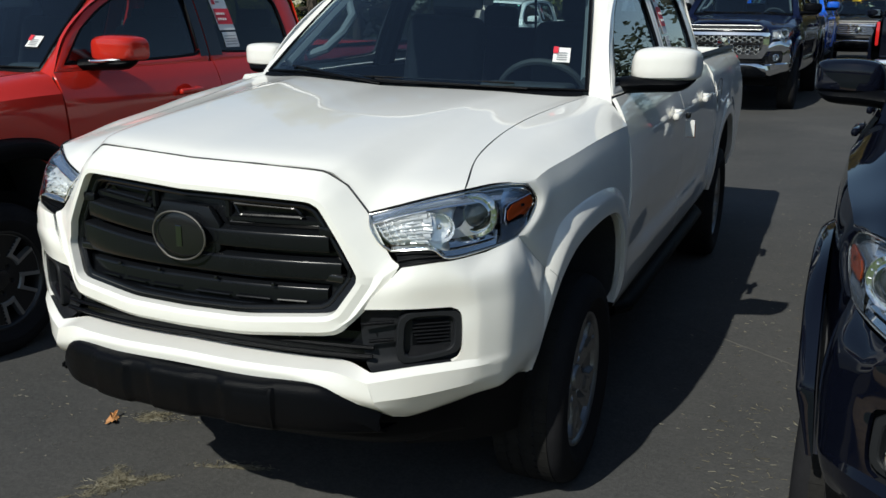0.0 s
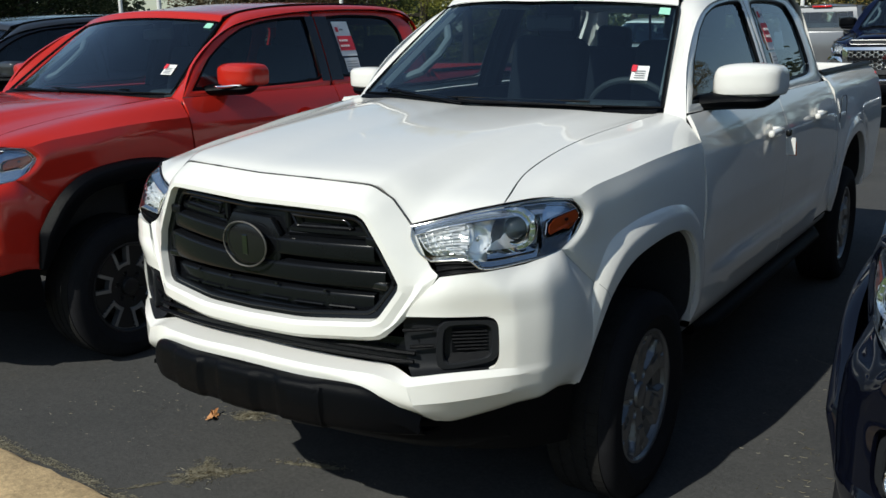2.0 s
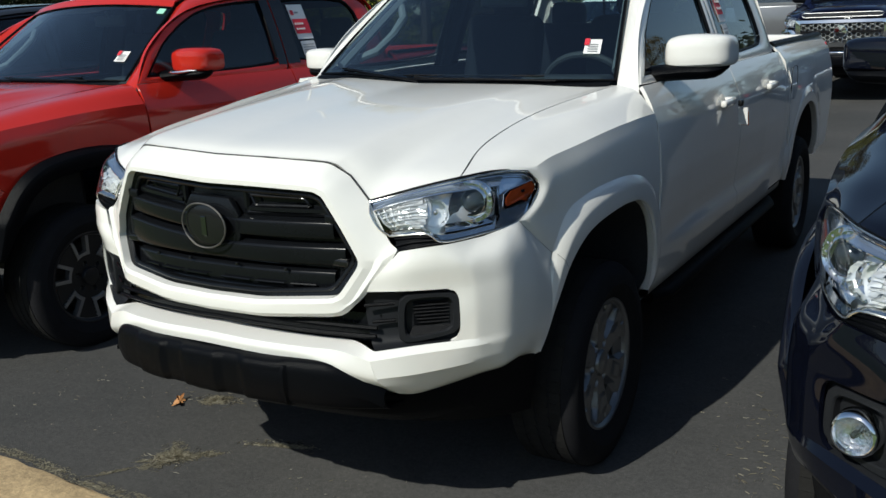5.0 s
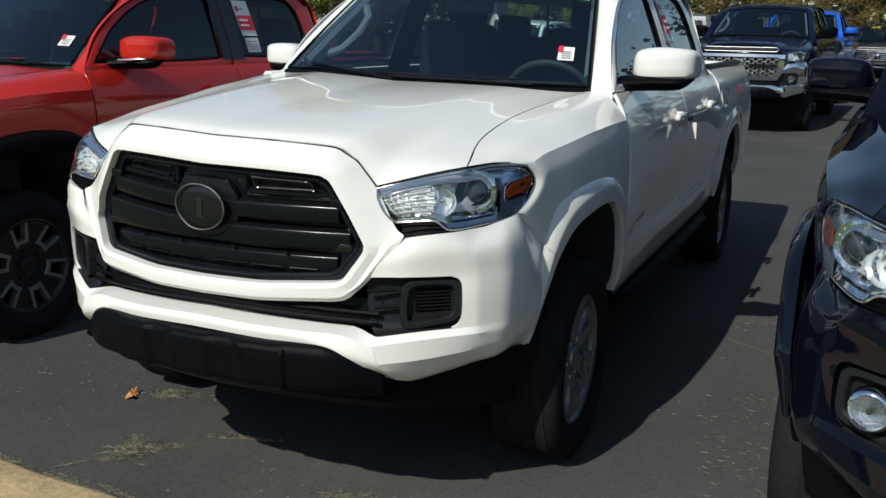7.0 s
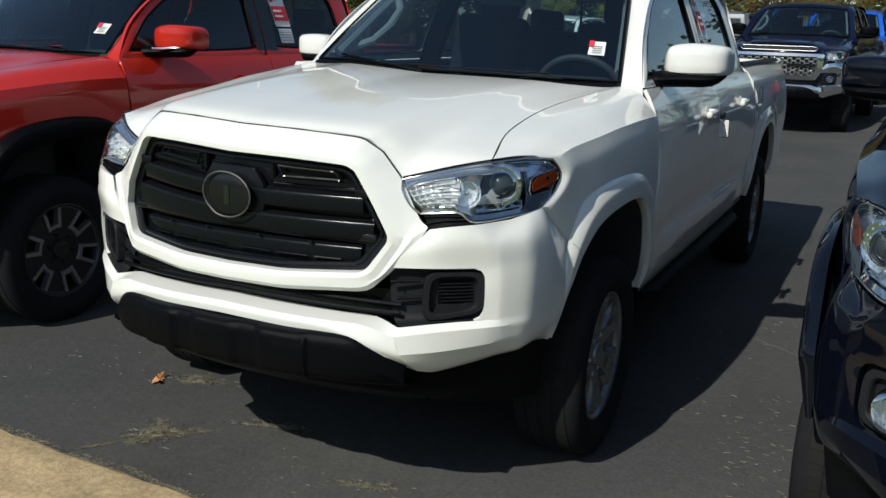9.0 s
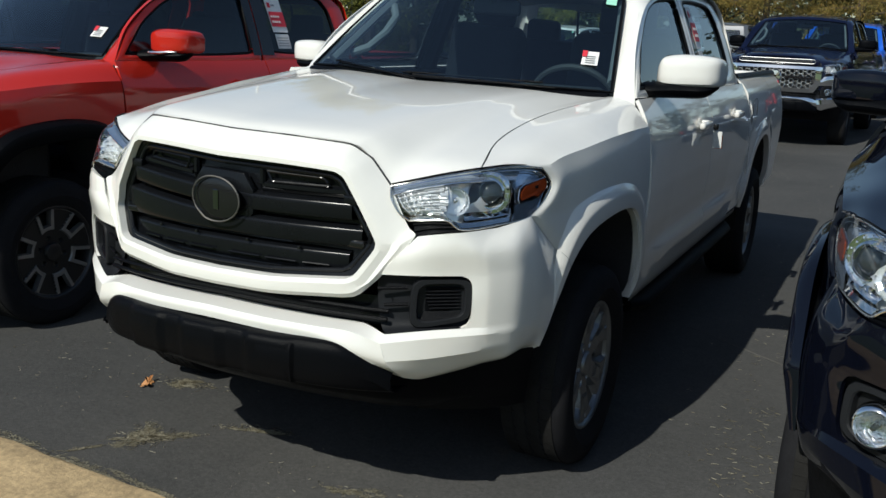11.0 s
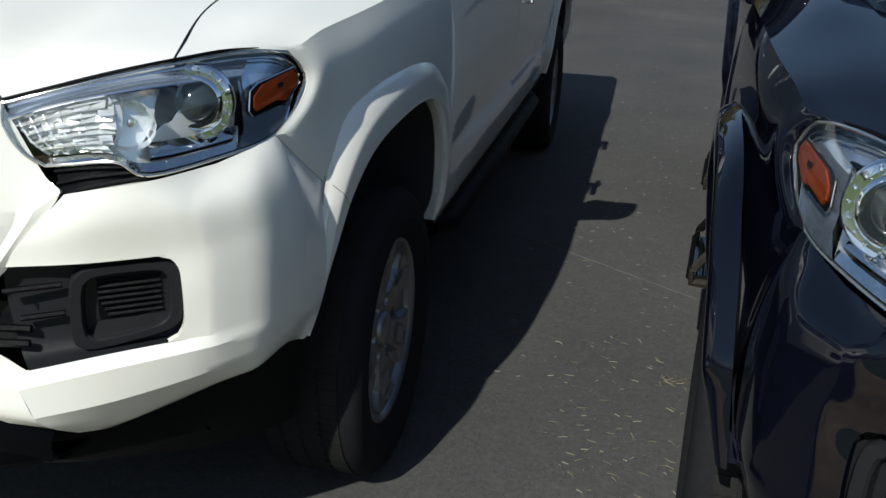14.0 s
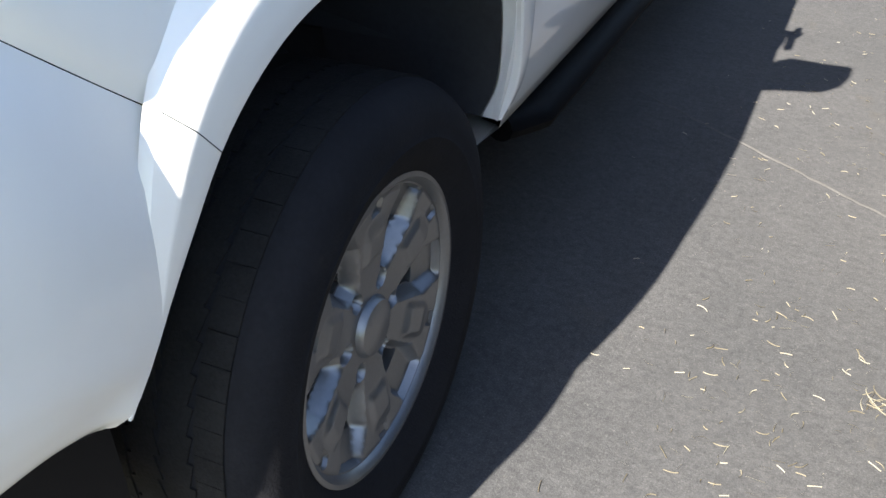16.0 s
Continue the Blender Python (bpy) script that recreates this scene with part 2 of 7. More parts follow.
def plate_bm(outline, depth, bevel=0.0, bm=None):
    """A flat plate from an outline of 3D points in one plane, thickened along its normal."""
    b = bmesh.new()
    f = b.faces.new([b.verts.new(q) for q in outline])
    b.normal_update()
    n = f.normal.copy()
    ext = bmesh.ops.extrude_face_region(b, geom=[f])
    bmesh.ops.translate(b, vec=n * depth, verts=[v for v in ext["geom"] if isinstance(v, bmesh.types.BMVert)])
    bmesh.ops.recalc_face_normals(b, faces=b.faces[:])
    if bevel:
        bmesh.ops.bevel(b, geom=b.edges[:], offset=bevel, segments=2, affect="EDGES", profile=0.5)
    return b if bm is None else join(bm, b)


def thing(name, label, category, m=None, group=""):
    """An Empty at a thing's base that carries its parts."""
    ob = tagged(new(name), label, category, group)
    ob.empty_display_size = 0.2
    if m is not None:
        ob.matrix_world = m
    return ob

# ---- the mid-size pickup: nose towards -y, front axle at y 0, ground at z 0 ----
AXLES = (0.0, 3.235)
TYRE_R, HUB_Z = 0.360, 0.346


def side_x(y, z):
    """Half-width of the doors and bed at a place along the flank."""
    zs = [0.44, 0.52, 0.60, 0.68, 0.76, 0.90, 1.02, 1.10, 1.17, 1.22, 1.27]
    xs = [0.838, 0.856, 0.866, 0.868, 0.878, 0.886, 0.880, 0.868, 0.846, 0.822, 0.790]
    w = float(np.interp(z, zs, xs))
    return w - 0.012 * max(0.0, (y - 3.2) / 1.2) ** 2


def upper_x(y, z):
    """Half-width of the cab above the belt line."""
    s = (z - 1.25) / 0.45
    return 0.790 - 0.135 * s - 0.045 * s * s


ARCH = [(-0.432, 0.53), (-0.383, 0.615), (-0.345, 0.682), (-0.285, 0.770), (-0.215, 0.828), (-0.13, 0.860), (0.0, 0.878), (0.13, 0.883), (0.25, 0.866), (0.345, 0.80), (0.40, 0.68), (0.425, 0.56), (0.42, 0.49)]


def arch_curve(n, grow=0.0, axle=0.0, rear=False):
    """The wheel opening's edge in (y, z)."""
    a = np.array(ARCH)
    if rear:
        a = np.array([(-0.44, 0.50), (-0.43, 0.60), (-0.345, 0.77), (-0.20, 0.875), (0.0, 0.915), (0.20, 0.875), (0.345, 0.77), (0.43, 0.62), (0.46, 0.52)])
    p = curve_through(np.c_[a, np.zeros(len(a))], n)[:, :2]
    c = np.array([0.0, 0.42])
    d = p - c
    p = c + d * (1 + grow / np.linalg.norm(d, axis=1, keepdims=True))
    p[:, 0] += axle
    return p


def nose_y(x):
    """How far the grille's face reaches forward at a half-width."""
    return -0.935 + 0.36 * x * x


def fender_rows():
    """Sections from the hood gap over the shoulder (third point) down to the wheel opening."""
    rows = []
    rows.append([(0.711, -0.648, 1.093), (0.762, -0.545, 1.096), (0.806, -0.440, 1.082), (0.824, -0.402, 1.034), (0.820, -0.435, 0.985), (0.805, -0.500, 0.945), (0.828, -0.372, 0.838), (0.846, -0.292, 0.774)])
    rows.append([(0.650, -0.430, 1.141), (0.745, -0.385, 1.136), (0.826, -0.330, 1.106), (0.842, -0.300, 1.050), (0.842, -0.295, 0.995), (0.838, -0.310, 0.935), (0.850, -0.255, 0.880), (0.860, -0.200, 0.838)])
    rows.append([(0.630, -0.200, 1.178), (0.740, -0.185, 1.166), (0.842, -0.165, 1.122), (0.858, -0.155, 1.065), (0.858, -0.150, 1.010), (0.858, -0.140, 0.960), (0.866, -0.120, 0.905), (0.872, -0.090, 0.868)])
    rows.append([(0.640, 0.010, 1.206), (0.752, 0.015, 1.194), (0.852, 0.020, 1.138), (0.866, 0.025, 1.080), (0.868, 0.030, 1.020), (0.868, 0.030, 0.975), (0.874, 0.030, 0.920), (0.878, 0.030, 0.880)])
    rows.append([(0.676, 0.220, 1.230), (0.770, 0.225, 1.212), (0.857, 0.235, 1.148), (0.870, 0.240, 1.085), (0.874, 0.240, 1.010), (0.874, 0.245, 0.940), (0.878, 0.255, 0.890), (0.878, 0.248, 0.868)])
    rows.append([(0.700, 0.345, 1.242), (0.780, 0.345, 1.222), (0.858, 0.350, 1.150), (0.871, 0.358, 1.075), (0.878, 0.365, 0.960), (0.878, 0.380, 0.830), (0.874, 0.388, 0.725), (0.872, 0.392, 0.700)])
    rows.append([(0.712, 0.440, 1.249), (0.790, 0.430, 1.226), (0.857, 0.426, 1.150), (0.871, 0.426, 1.075), (0.880, 0.426, 0.930), (0.876, 0.426, 0.760), (0.862, 0.423, 0.600), (0.842, 0.415, 0.490)])
    return rows


def hood_rows():
    rows = []
    rows.append([(0, -0.868, 1.156), (0.2, -0.856, 1.153), (0.370, -0.818, 1.143), (0.425, -0.798, 1.115), (0.508, -0.792, 1.034), (0.600, -0.748, 1.064), (0.709, -0.653, 1.092)])
    rows.append([(0, -0.800, 1.180), (0.2, -0.790, 1.177), (0.375, -0.748, 1.168), (0.440, -0.728, 1.146), (0.512, -0.715, 1.096), (0.596, -0.670, 1.104), (0.690, -0.595, 1.106)])
    rows.append([(0, -0.600, 1.210), (0.2, -0.590, 1.207), (0.375, -0.560, 1.197), (0.440, -0.545, 1.178), (0.510, -0.525, 1.150), (0.580, -0.480, 1.145), (0.650, -0.430, 1.142)])
    rows.append([(0, -0.300, 1.238), (0.2, -0.300, 1.236), (0.380, -0.280, 1.226), (0.445, -0.265, 1.210), (0.505, -0.245, 1.192), (0.570, -0.222, 1.183), (0.629, -0.200, 1.179)])
    rows.append([(0, 0.000, 1.258), (0.2, 0.000, 1.256), (0.390, 0.005, 1.248), (0.460, 0.008, 1.235), (0.520, 0.010, 1.221), (0.580, 0.010, 1.212), (0.639, 0.010, 1.207)])
    rows.append([(0, 0.270, 1.266), (0.2, 0.275, 1.265), (0.410, 0.305, 1.260), (0.500, 0.335, 1.253), (0.590, 0.370, 1.247), (0.655, 0.405, 1.246), (0.706, 0.436, 1.249)])
    return rows


def lens_rows():
    rows = []
    rows.append([(0.510, -0.802, 1.034), (0.570, -0.772, 1.051), (0.640, -0.722, 1.070), (0.711, -0.656, 1.085), (0.764, -0.550, 1.090), (0.805, -0.445, 1.077), (0.822, -0.405, 1.036)])
    rows.append([(0.524, -0.822, 1.005), (0.580, -0.802, 1.025), (0.645, -0.764, 1.040), (0.713, -0.708, 1.048), (0.770, -0.585, 1.046), (0.807, -0.470, 1.040), (0.822, -0.410, 1.020)])
    rows.append([(0.548, -0.820, 0.968), (0.595, -0.812, 0.982), (0.652, -0.788, 0.990), (0.714, -0.738, 0.986), (0.774, -0.612, 0.986), (0.808, -0.490, 0.994), (0.819, -0.430, 0.998)])
    rows.append([(0.574, -0.806, 0.946), (0.610, -0.800, 0.950), (0.680, -0.782, 0.956), (0.714, -0.754, 0.931), (0.766, -0.632, 0.933), (0.802, -0.512, 0.942), (0.816, -0.445, 0.978)])
    return rows


LENS_N = (25, 49)


def build_headlight(truck, s):
    """Clear lens over a bright housing with ribbed bowl, projector, sky-tinted shelves and amber marker."""
    nu, nv = LENS_N
    G = surface(lens_rows(), nu, nv)

    def L(a, b, d):
        """A place behind the lens: a down it, b outwards, d inwards."""
        i, j = a * (nu - 1), b * (nv - 1)
        i0, j0 = min(int(i), nu - 2), min(int(j), nv - 2)
        f, g = i - i0, j - j0
        p = (G[i0, j0] * (1 - f) + G[i0 + 1, j0] * f) * (1 - g) + (G[i0, j0 + 1] * (1 - f) + G[i0 + 1, j0 + 1] * f) * g
        q = p + d * np.array([-0.45 - 0.35 * b, 0.85 - 0.35 * b, 0.0])
        return Vector((q[0] * s, q[1], q[2]))

    def patch(name, rows, material, nb=16, label="", sharp=0.3):
        """Rows of (a, b from, b to, d from, d to)."""
        b = bmesh.new()
        add_grid(b, np.array([[L(a, b0 + (b1 - b0) * t, d0 + (d1 - d0) * t) for t in np.linspace(0, 1, nb)] for a, b0, b1, d0, d1 in rows]))
        bmesh.ops.recalc_face_normals(b, faces=b.faces[:])
        return part(name, b, material, lamp, label, sharp=sharp)

    back = np.array([[np.array(L(a, b, 0.072 - 0.045 * b)) for b in np.linspace(0, 1, 25)] for a in np.linspace(0, 1, 13)])
    bb = bmesh.new()
    add_grid(bb, back)
    lamp = part("headlight", bb, SPARKLE, truck, "clear headlight with chrome housing and amber marker")
    sheet("lens", [G], CLEAR, lamp, s, 0.0)
    edge = np.vstack([G[0], G[1:, -1], G[-1, ::-1][1:], G[::-1, 0][1:]])
    part("bezel", tube_bm((edge - np.array([0.003, -0.005, 0])) * (s, 1, 1), 0.0028, 6), GOLDISH, lamp, "grey lens edge")
    part("lens_gasket", tube_bm((G[0, : int(nv * 0.74)] + (0.0, 0.004, 0.006)) * (s, 1, 1), np.interp(np.linspace(0, 1, int(nv * 0.74)), [0, 0.85, 1], [0.0028, 0.0028, 0.0008]), 6), PLASTIC, lamp)
    # smooth shelf along the top, tinted with the sky's blue, its bright lip and the wall behind it
    patch("top_shelf", [(0.05, 0.01, 0.72, 0.040, 0.040), (0.14, 0.015, 0.72, 0.026, 0.026), (0.27, 0.02, 0.70, 0.012, 0.012)], SLOPE, 24)
    patch("shelf_wall", [(0.27, 0.02, 0.70, 0.012, 0.012), (0.31, 0.02, 0.70, 0.060, 0.052)], CHROME, 24)
    part("shelf_lip", tube_bm([L(0.275, b, 0.011) for b in np.linspace(0.02, 0.70, 20)], 0.0022, 5), CHROME, lamp)
    part("top_line", tube_bm([L(0.085, b, 0.009) for b in np.linspace(0.02, 0.93, 26)], 0.0018, 5), CHROME, lamp)
    # outer slope that carries the marker
    patch("outer_slope", [(0.05, 0.69, 0.985, 0.030, 0.022), (0.35, 0.70, 0.985, 0.022, 0.016), (0.60, 0.715, 0.975, 0.018, 0.013), (0.80, 0.73, 0.965, 0.012, 0.009), (0.97, 0.72, 0.95, 0.004, 0.003)], SLOPE, 12, "chrome slope with the sky's blue in its colour", 0.2)
    patch("cell_wall", [(0.30, 0.685, 0.705, 0.055, 0.018), (0.60, 0.695, 0.722, 0.055, 0.018), (0.88, 0.705, 0.742, 0.055, 0.016)], GLOSSBLACK, 4)
    frame_line = [(0.44, 0.728), (0.38, 0.748), (0.12, 0.905), (0.15, 0.955), (0.32, 0.976), (0.69, 0.885), (0.67, 0.84), (0.685, 0.745), (0.62, 0.730)]
    amber_line = [(0.50, 0.742), (0.40, 0.765), (0.17, 0.900), (0.20, 0.945), (0.36, 0.960), (0.64, 0.880), (0.60, 0.825), (0.645, 0.755), (0.60, 0.745)]
    part("marker_frame", plate_bm([L(a, b, 0.010) for a, b in frame_line], 0.004), GLOSSBLACK, lamp, "dark marker surround", smooth=False)
    part("marker_rim", tube_bm([L(a, b, 0.0075) for a, b in frame_line + frame_line[:1]], 0.0016, 5), CHROME, lamp)
    amber = part("amber_marker", plate_bm([L(a, b, 0.0055) for a, b in amber_line], 0.003), AMBER, lamp, "amber marker reflector", smooth=False)
    part("marker_bulb", plate_bm([L(a, b, 0.0020) for a, b in ((0.40, 0.822), (0.39, 0.845), (0.45, 0.850), (0.46, 0.827))], 0.002), GLOSSBLACK, amber, "dark bulb spot")
    # trays along the bottom
    patch("tray", [(0.74, 0.51, 0.70, 0.055, 0.050), (0.84, 0.51, 0.705, 0.026, 0.024), (0.865, 0.51, 0.71, 0.022, 0.020)], CHROME, 12)
    patch("tray_step", [(0.865, 0.51, 0.71, 0.022, 0.020), (0.90, 0.51, 0.71, 0.026, 0.022)], GLOSSBLACK, 12)
    patch("lower_strip", [(0.90, 0.03, 0.72, 0.020, 0.016), (0.97, 0.03, 0.72, 0.006, 0.006)], CHROME, 24)
    patch("tray_end", [(0.76, 0.698, 0.716, 0.048, 0.024), (0.95, 0.69, 0.722, 0.020, 0.010)], GOLDISH, 4)
    # projector in its mirror plate
    patch("projector_plate", [(0.29, 0.515, 0.70, 0.032, 0.032), (0.42, 0.515, 0.70, 0.044, 0.042), (0.60, 0.515, 0.70, 0.046, 0.050), (0.76, 0.515, 0.70, 0.050, 0.054)], CHROME, 6)
    c = L(0.485, 0.598, 0.034)
    d = Vector((0.40 * s, -1, 0.03)).normalized()
    rot = d.to_track_quat("Z", "Y").to_matrix()

    def lamp_part(name, prof, material, at=c, seg=30, label="", smooth=True):
        b = lathe_bm(prof, seg, "z")
        bmesh.ops.transform(b, matrix=Matrix.Translation(at) @ rot.to_4x4(), verts=b.verts[:])
        return part(name, b, material, lamp, label, smooth=smooth)
    lamp_part("projector_ring", [(0.064, -0.020), (0.063, -0.006), (0.060, -0.002), (0.056, -0.006), (0.050, -0.010), (0.047, -0.002), (0.043, 0.004), (0.039, 0.006), (0.035, 0.002), (0.033, -0.006)], CHROME)
    lamp_part("projector_glass", [(0.0005, 0.018), (0.011, 0.0168), (0.020, 0.012), (0.028, 0.004), (0.033, -0.006)], PROJ)
    bead = bmesh.new()
    bmesh.ops.create_icosphere(bead, subdivisions=1, radius=0.0028)
    first = part("ring_bead", bead, CHROME, lamp)
    for k in range(18):
        a = k * 2 * math.pi / 18
        o = c + rot @ Vector((0.0525 * math.cos(a), 0.0525 * math.sin(a), -0.006))
        if k:
            more = new("ring_bead", first.data)
            more.parent = lamp
            more.location = o
        else:
            first.location = o
    # second bowl and the curved divider before it
    lamp_part("beam_bowl", [(0.006, -0.030), (0.014, -0.026), (0.022, -0.022), (0.028, -0.013), (0.035, -0.006), (0.041, 0.014)], CHROME, L(0.58, 0.455, 0.042), 15, smooth=False)
    lamp_part("beam_bulb", [(0.0005, 0.004), (0.006, 0.002), (0.008, -0.02)], GOLDISH, L(0.58, 0.455, 0.042), 12)
    cres = np.array([[L(a, 0.345 + 0.065 * math.sin(math.pi * q) + w, 0.024 + dd) for w, dd in ((-0.02, 0.010), (0.0, 0.0), (0.018, 0.004), (0.028, 0.022))] for q, a in zip(np.linspace(0.08, 1, 14), np.linspace(0.30, 0.88, 14))])
    cb = bmesh.new()
    add_grid(cb, cres)
    part("crescent", cb, SPARKLE, lamp)
    part("crescent_lip", tube_bm(cres[:, 1], 0.0016, 5), CHROME, lamp)
    # ribbed inner bowl: steps with small tilted mirrors between them
    rng = random.Random(31)
    ledges = (0.30, 0.42, 0.53, 0.64, 0.75, 0.88)
    for k in range(5):
        a0, a1 = ledges[k], ledges[k + 1]
        cuts = np.linspace(0.03 + 0.012 * k, 0.345 + 0.06 * math.sin(math.pi * (k + 0.5) / 5), 8)
        for b0, b1 in zip(cuts[:-1], cuts[1:]):
            for h0, h1 in ((a0, (a0 + a1) / 2), ((a0 + a1) / 2, a1 - 0.01)):
                fb = bmesh.new()
                e = [rng.uniform(-0.007, 0.007) for _ in range(4)]
                m = 0.040 - 0.05 * b0
                fb.faces.new([fb.verts.new(L(h0, b0, m + e[0])), fb.verts.new(L(h1, b0, m + e[1] - 0.009)), fb.verts.new(L(h1, b1, m + e[2] - 0.009)), fb.verts.new(L(h0, b1, m + e[3]))])
                part("mirror_facet", fb, SPARKLE, lamp, smooth=False)
        if k:
            patch("rib", [(a0 - 0.012, 0.04 + 0.012 * k, 0.36, 0.034, 0.024), (a0, 0.04 + 0.012 * k, 0.36, 0.018, 0.014), (a0 + 0.012, 0.04 + 0.012 * k, 0.36, 0.036, 0.026)], SPARKLE, 8)
    for k in range(5):
        b0 = 0.05 + 0.055 * k
        part("flute", tube_bm([L(0.34 + 0.02 * k, b0, 0.026), L(0.6, b0 + 0.015, 0.022), L(0.86, b0 + 0.045, 0.026)], 0.0022, 5), SPARKLE, lamp)


def ring_pts(points, n):
    """Evenly spaced points on a polyline with lightly rounded corners."""
    p = np.array(points, float)
    d = np.r_[0, np.cumsum(np.linalg.norm(np.diff(p, axis=0), axis=1))]
    t = np.linspace(0, d[-1], n)
    return np.stack([np.interp(t, d, p[:, k]) for k in range(p.shape[1])], 1)


def build_grille(truck, paint, style):
    """Painted surround, dark insert with bars, oval badge."""
    inner, mid, outer = [], [], []
    inner += [(0, -0.925, 1.080), (0.20, -0.912, 1.078), (0.375, -0.882, 1.070), (0.402, -0.876, 1.056), (0.455, -0.868, 0.970), (0.502, -0.860, 0.884), (0.500, -0.863, 0.864), (0.455, -0.892, 0.790), (0.430, -0.900, 0.776), (0.20, -0.945, 0.756), (0, -0.955, 0.752)]
    mid += [(0, -0.916, 1.110), (0.20, -0.903, 1.108), (0.385, -0.868, 1.098), (0.425, -0.858, 1.078), (0.490, -0.848, 0.980), (0.540, -0.836, 0.884), (0.532, -0.842, 0.856), (0.480, -0.880, 0.764), (0.440, -0.902, 0.748), (0.20, -0.956, 0.730), (0, -0.966, 0.727)]
    outer += [(0, -0.866, 1.154), (0.20, -0.853, 1.151), (0.385, -0.812, 1.139), (0.442, -0.796, 1.104), (0.506, -0.796, 1.034), (0.572, -0.804, 0.926), (0.604, -0.810, 0.911), (0.516, -0.852, 0.785), (0.455, -0.886, 0.722), (0.20, -0.940, 0.704), (0, -0.950, 0.701)]
    back = [(x * 0.985, y + 0.055, z - 0.004 if z > 0.9 else z + 0.004) for x, y, z in inner]
    loops = [np.array(l) for l in (back, inner, mid, outer)]
    n = 60
    def dense(loop):
        t = np.linspace(0, len(loop) - 1, n)
        return np.stack([np.interp(t, range(len(loop)), loop[:, k]) for k in range(3)], 1)
    def soft(loop):
        d = dense(loop)
        for _ in range(1):
            d[1:-1] = (d[:-2] + 2 * d[1:-1] + d[2:]) / 4
        return d
    L = [soft(l) for l in loops]
    half = np.stack([L[0], L[1], L[1] * 0.55 + L[2] * 0.45 + (0, -0.004, 0), L[2], L[2] * 0.5 + L[3] * 0.5 + (0, -0.006, 0), L[3]])
    full = np.concatenate([(half * (-1, 1, 1))[:, ::-1], half[:, 1:]], 1)
    sheet("grille_surround", [full], paint, truck, 1, 0.015, "painted grille surround", sharp=0.35)
    # dark strip that draws the joint between hood and grille surround
    edge = np.array(outer[:5])
    edge = np.concatenate([(edge * (-1, 1, 1))[::-1], edge[1:]]) + (0, 0.002, 0.0005)
    part("hood_seal", tube_bm(ring_pts(edge, 60), 0.0032, 6), UNDER, truck, "dark strip along the hood's front joint")
    # insert
    hexa = L[1]
    grille = None
    cx = np.array([0, 0, 0.915])
    def loop_at(fx, fz, dy, by_nose):
        q = cx + (hexa - cx) * (fx, 1, fz)
        q[:, 1] = (np.array([nose_y(x) for x in q[:, 0]]) if by_nose else hexa[:, 1]) + dy
        return q
    g = np.stack([loop_at(0.99, 0.985, 0.024, False), loop_at(0.935, 0.885, 0.026, False), loop_at(0.925, 0.87, 0.050, False), loop_at(0.6, 0.6, 0.052, True), loop_at(0.02, 0.05, 0.052, True)])
    full = np.concatenate([(g * (-1, 1, 1))[:, ::-1], g[:, 1:]], 1)
    grille = sheet("grille", [full], GRILLE, truck, 1, 0.0, "glossy dark grey barred grille", sharp=0.5)
    lip = g[1]
    lip = np.concatenate([(lip * (-1, 1, 1))[::-1], lip[1:]]) + (0, -0.001, 0)
    part("grille_frame", tube_bm(np.vstack([lip, lip[:1]]), 0.007, 8), GRILLE, grille)
    def bar(z, half_w, h, proud):
        xs = np.linspace(-half_w, half_w, 25)
        prof = curve_through([(-h / 2, 0.050, 0), (-h / 2 + 0.003, 0.028, 0), (-h * 0.36, 0.021, 0), (0, 0.019, 0), (h * 0.30, 0.020, 0), (h * 0.40, 0.026, 0), (h / 2, 0.050, 0)], 15)
        b = bmesh.new()
        add_grid(b, np.array([[(x, nose_y(x) + dy - proud, z + dz) for x in xs] for dz, dy, _ in prof]))
        bmesh.ops.recalc_face_normals(b, faces=b.faces[:])
        part("grille_bar", b, GRILLE, grille)
    for z, w, h, pr in ((0.958, 0.418, 0.058, 0.002), (0.886, 0.450, 0.062, 0.006), (0.812, 0.412, 0.066, 0.0)):
        bar(z, w, h, pr)
    # slotted panels beside the badge, slots and clips on the lowest bar
    for s in (-1, 1):
        panel = [(0.128, 1.056), (0.345, 1.050), (0.380, 1.036), (0.388, 1.000), (0.128, 0.996)]
        slot = [(0.150, 1.047), (0.325, 1.043), (0.345, 1.020), (0.165, 1.018)]
        def at_face(pts, d):
            return [Vector((x * s, nose_y(x) + d, z)) for x, z in pts]
        part("slot_panel", tube_bm(ring_pts(at_face(panel + panel[:1], 0.046), 40), 0.010, 6), GRILLE, grille)
        part("slot_rim", tube_bm(ring_pts(at_face(slot + slot[:1], 0.038), 40), 0.0045, 6), GRILLE, grille)
        b = bmesh.new()
        add_grid(b, np.array([[(x * s, nose_y(x) + d, z) for x in np.linspace(0.14, 0.39, 9)] for z, d in ((1.056, 0.040), (1.050, 0.038), (1.044, 0.056), (1.020, 0.056), (1.012, 0.036), (1.002, 0.036))]))
        part("slot_back", b, GRILLE, grille)
        for x0, x1 in ((0.03, 0.14), (0.16, 0.26), (0.28, 0.36)):
            part("slot", tube_bm([(x * s, nose_y(x) + 0.012, 0.800) for x in (x0, x1)], 0.0030, 5), GRILLE, grille)
        part("end_block", box_bm(0.044, 0.03, 0.026, (0.412 * s, nose_y(0.412) + 0.030, 0.990), 0.006, 2), GRILLE, grille)
        part("end_block", box_bm(0.082, 0.026, 0.022, (0.420 * s, nose_y(0.42) + 0.026, 0.868), 0.006, 2), GLOSSBLACK, grille)
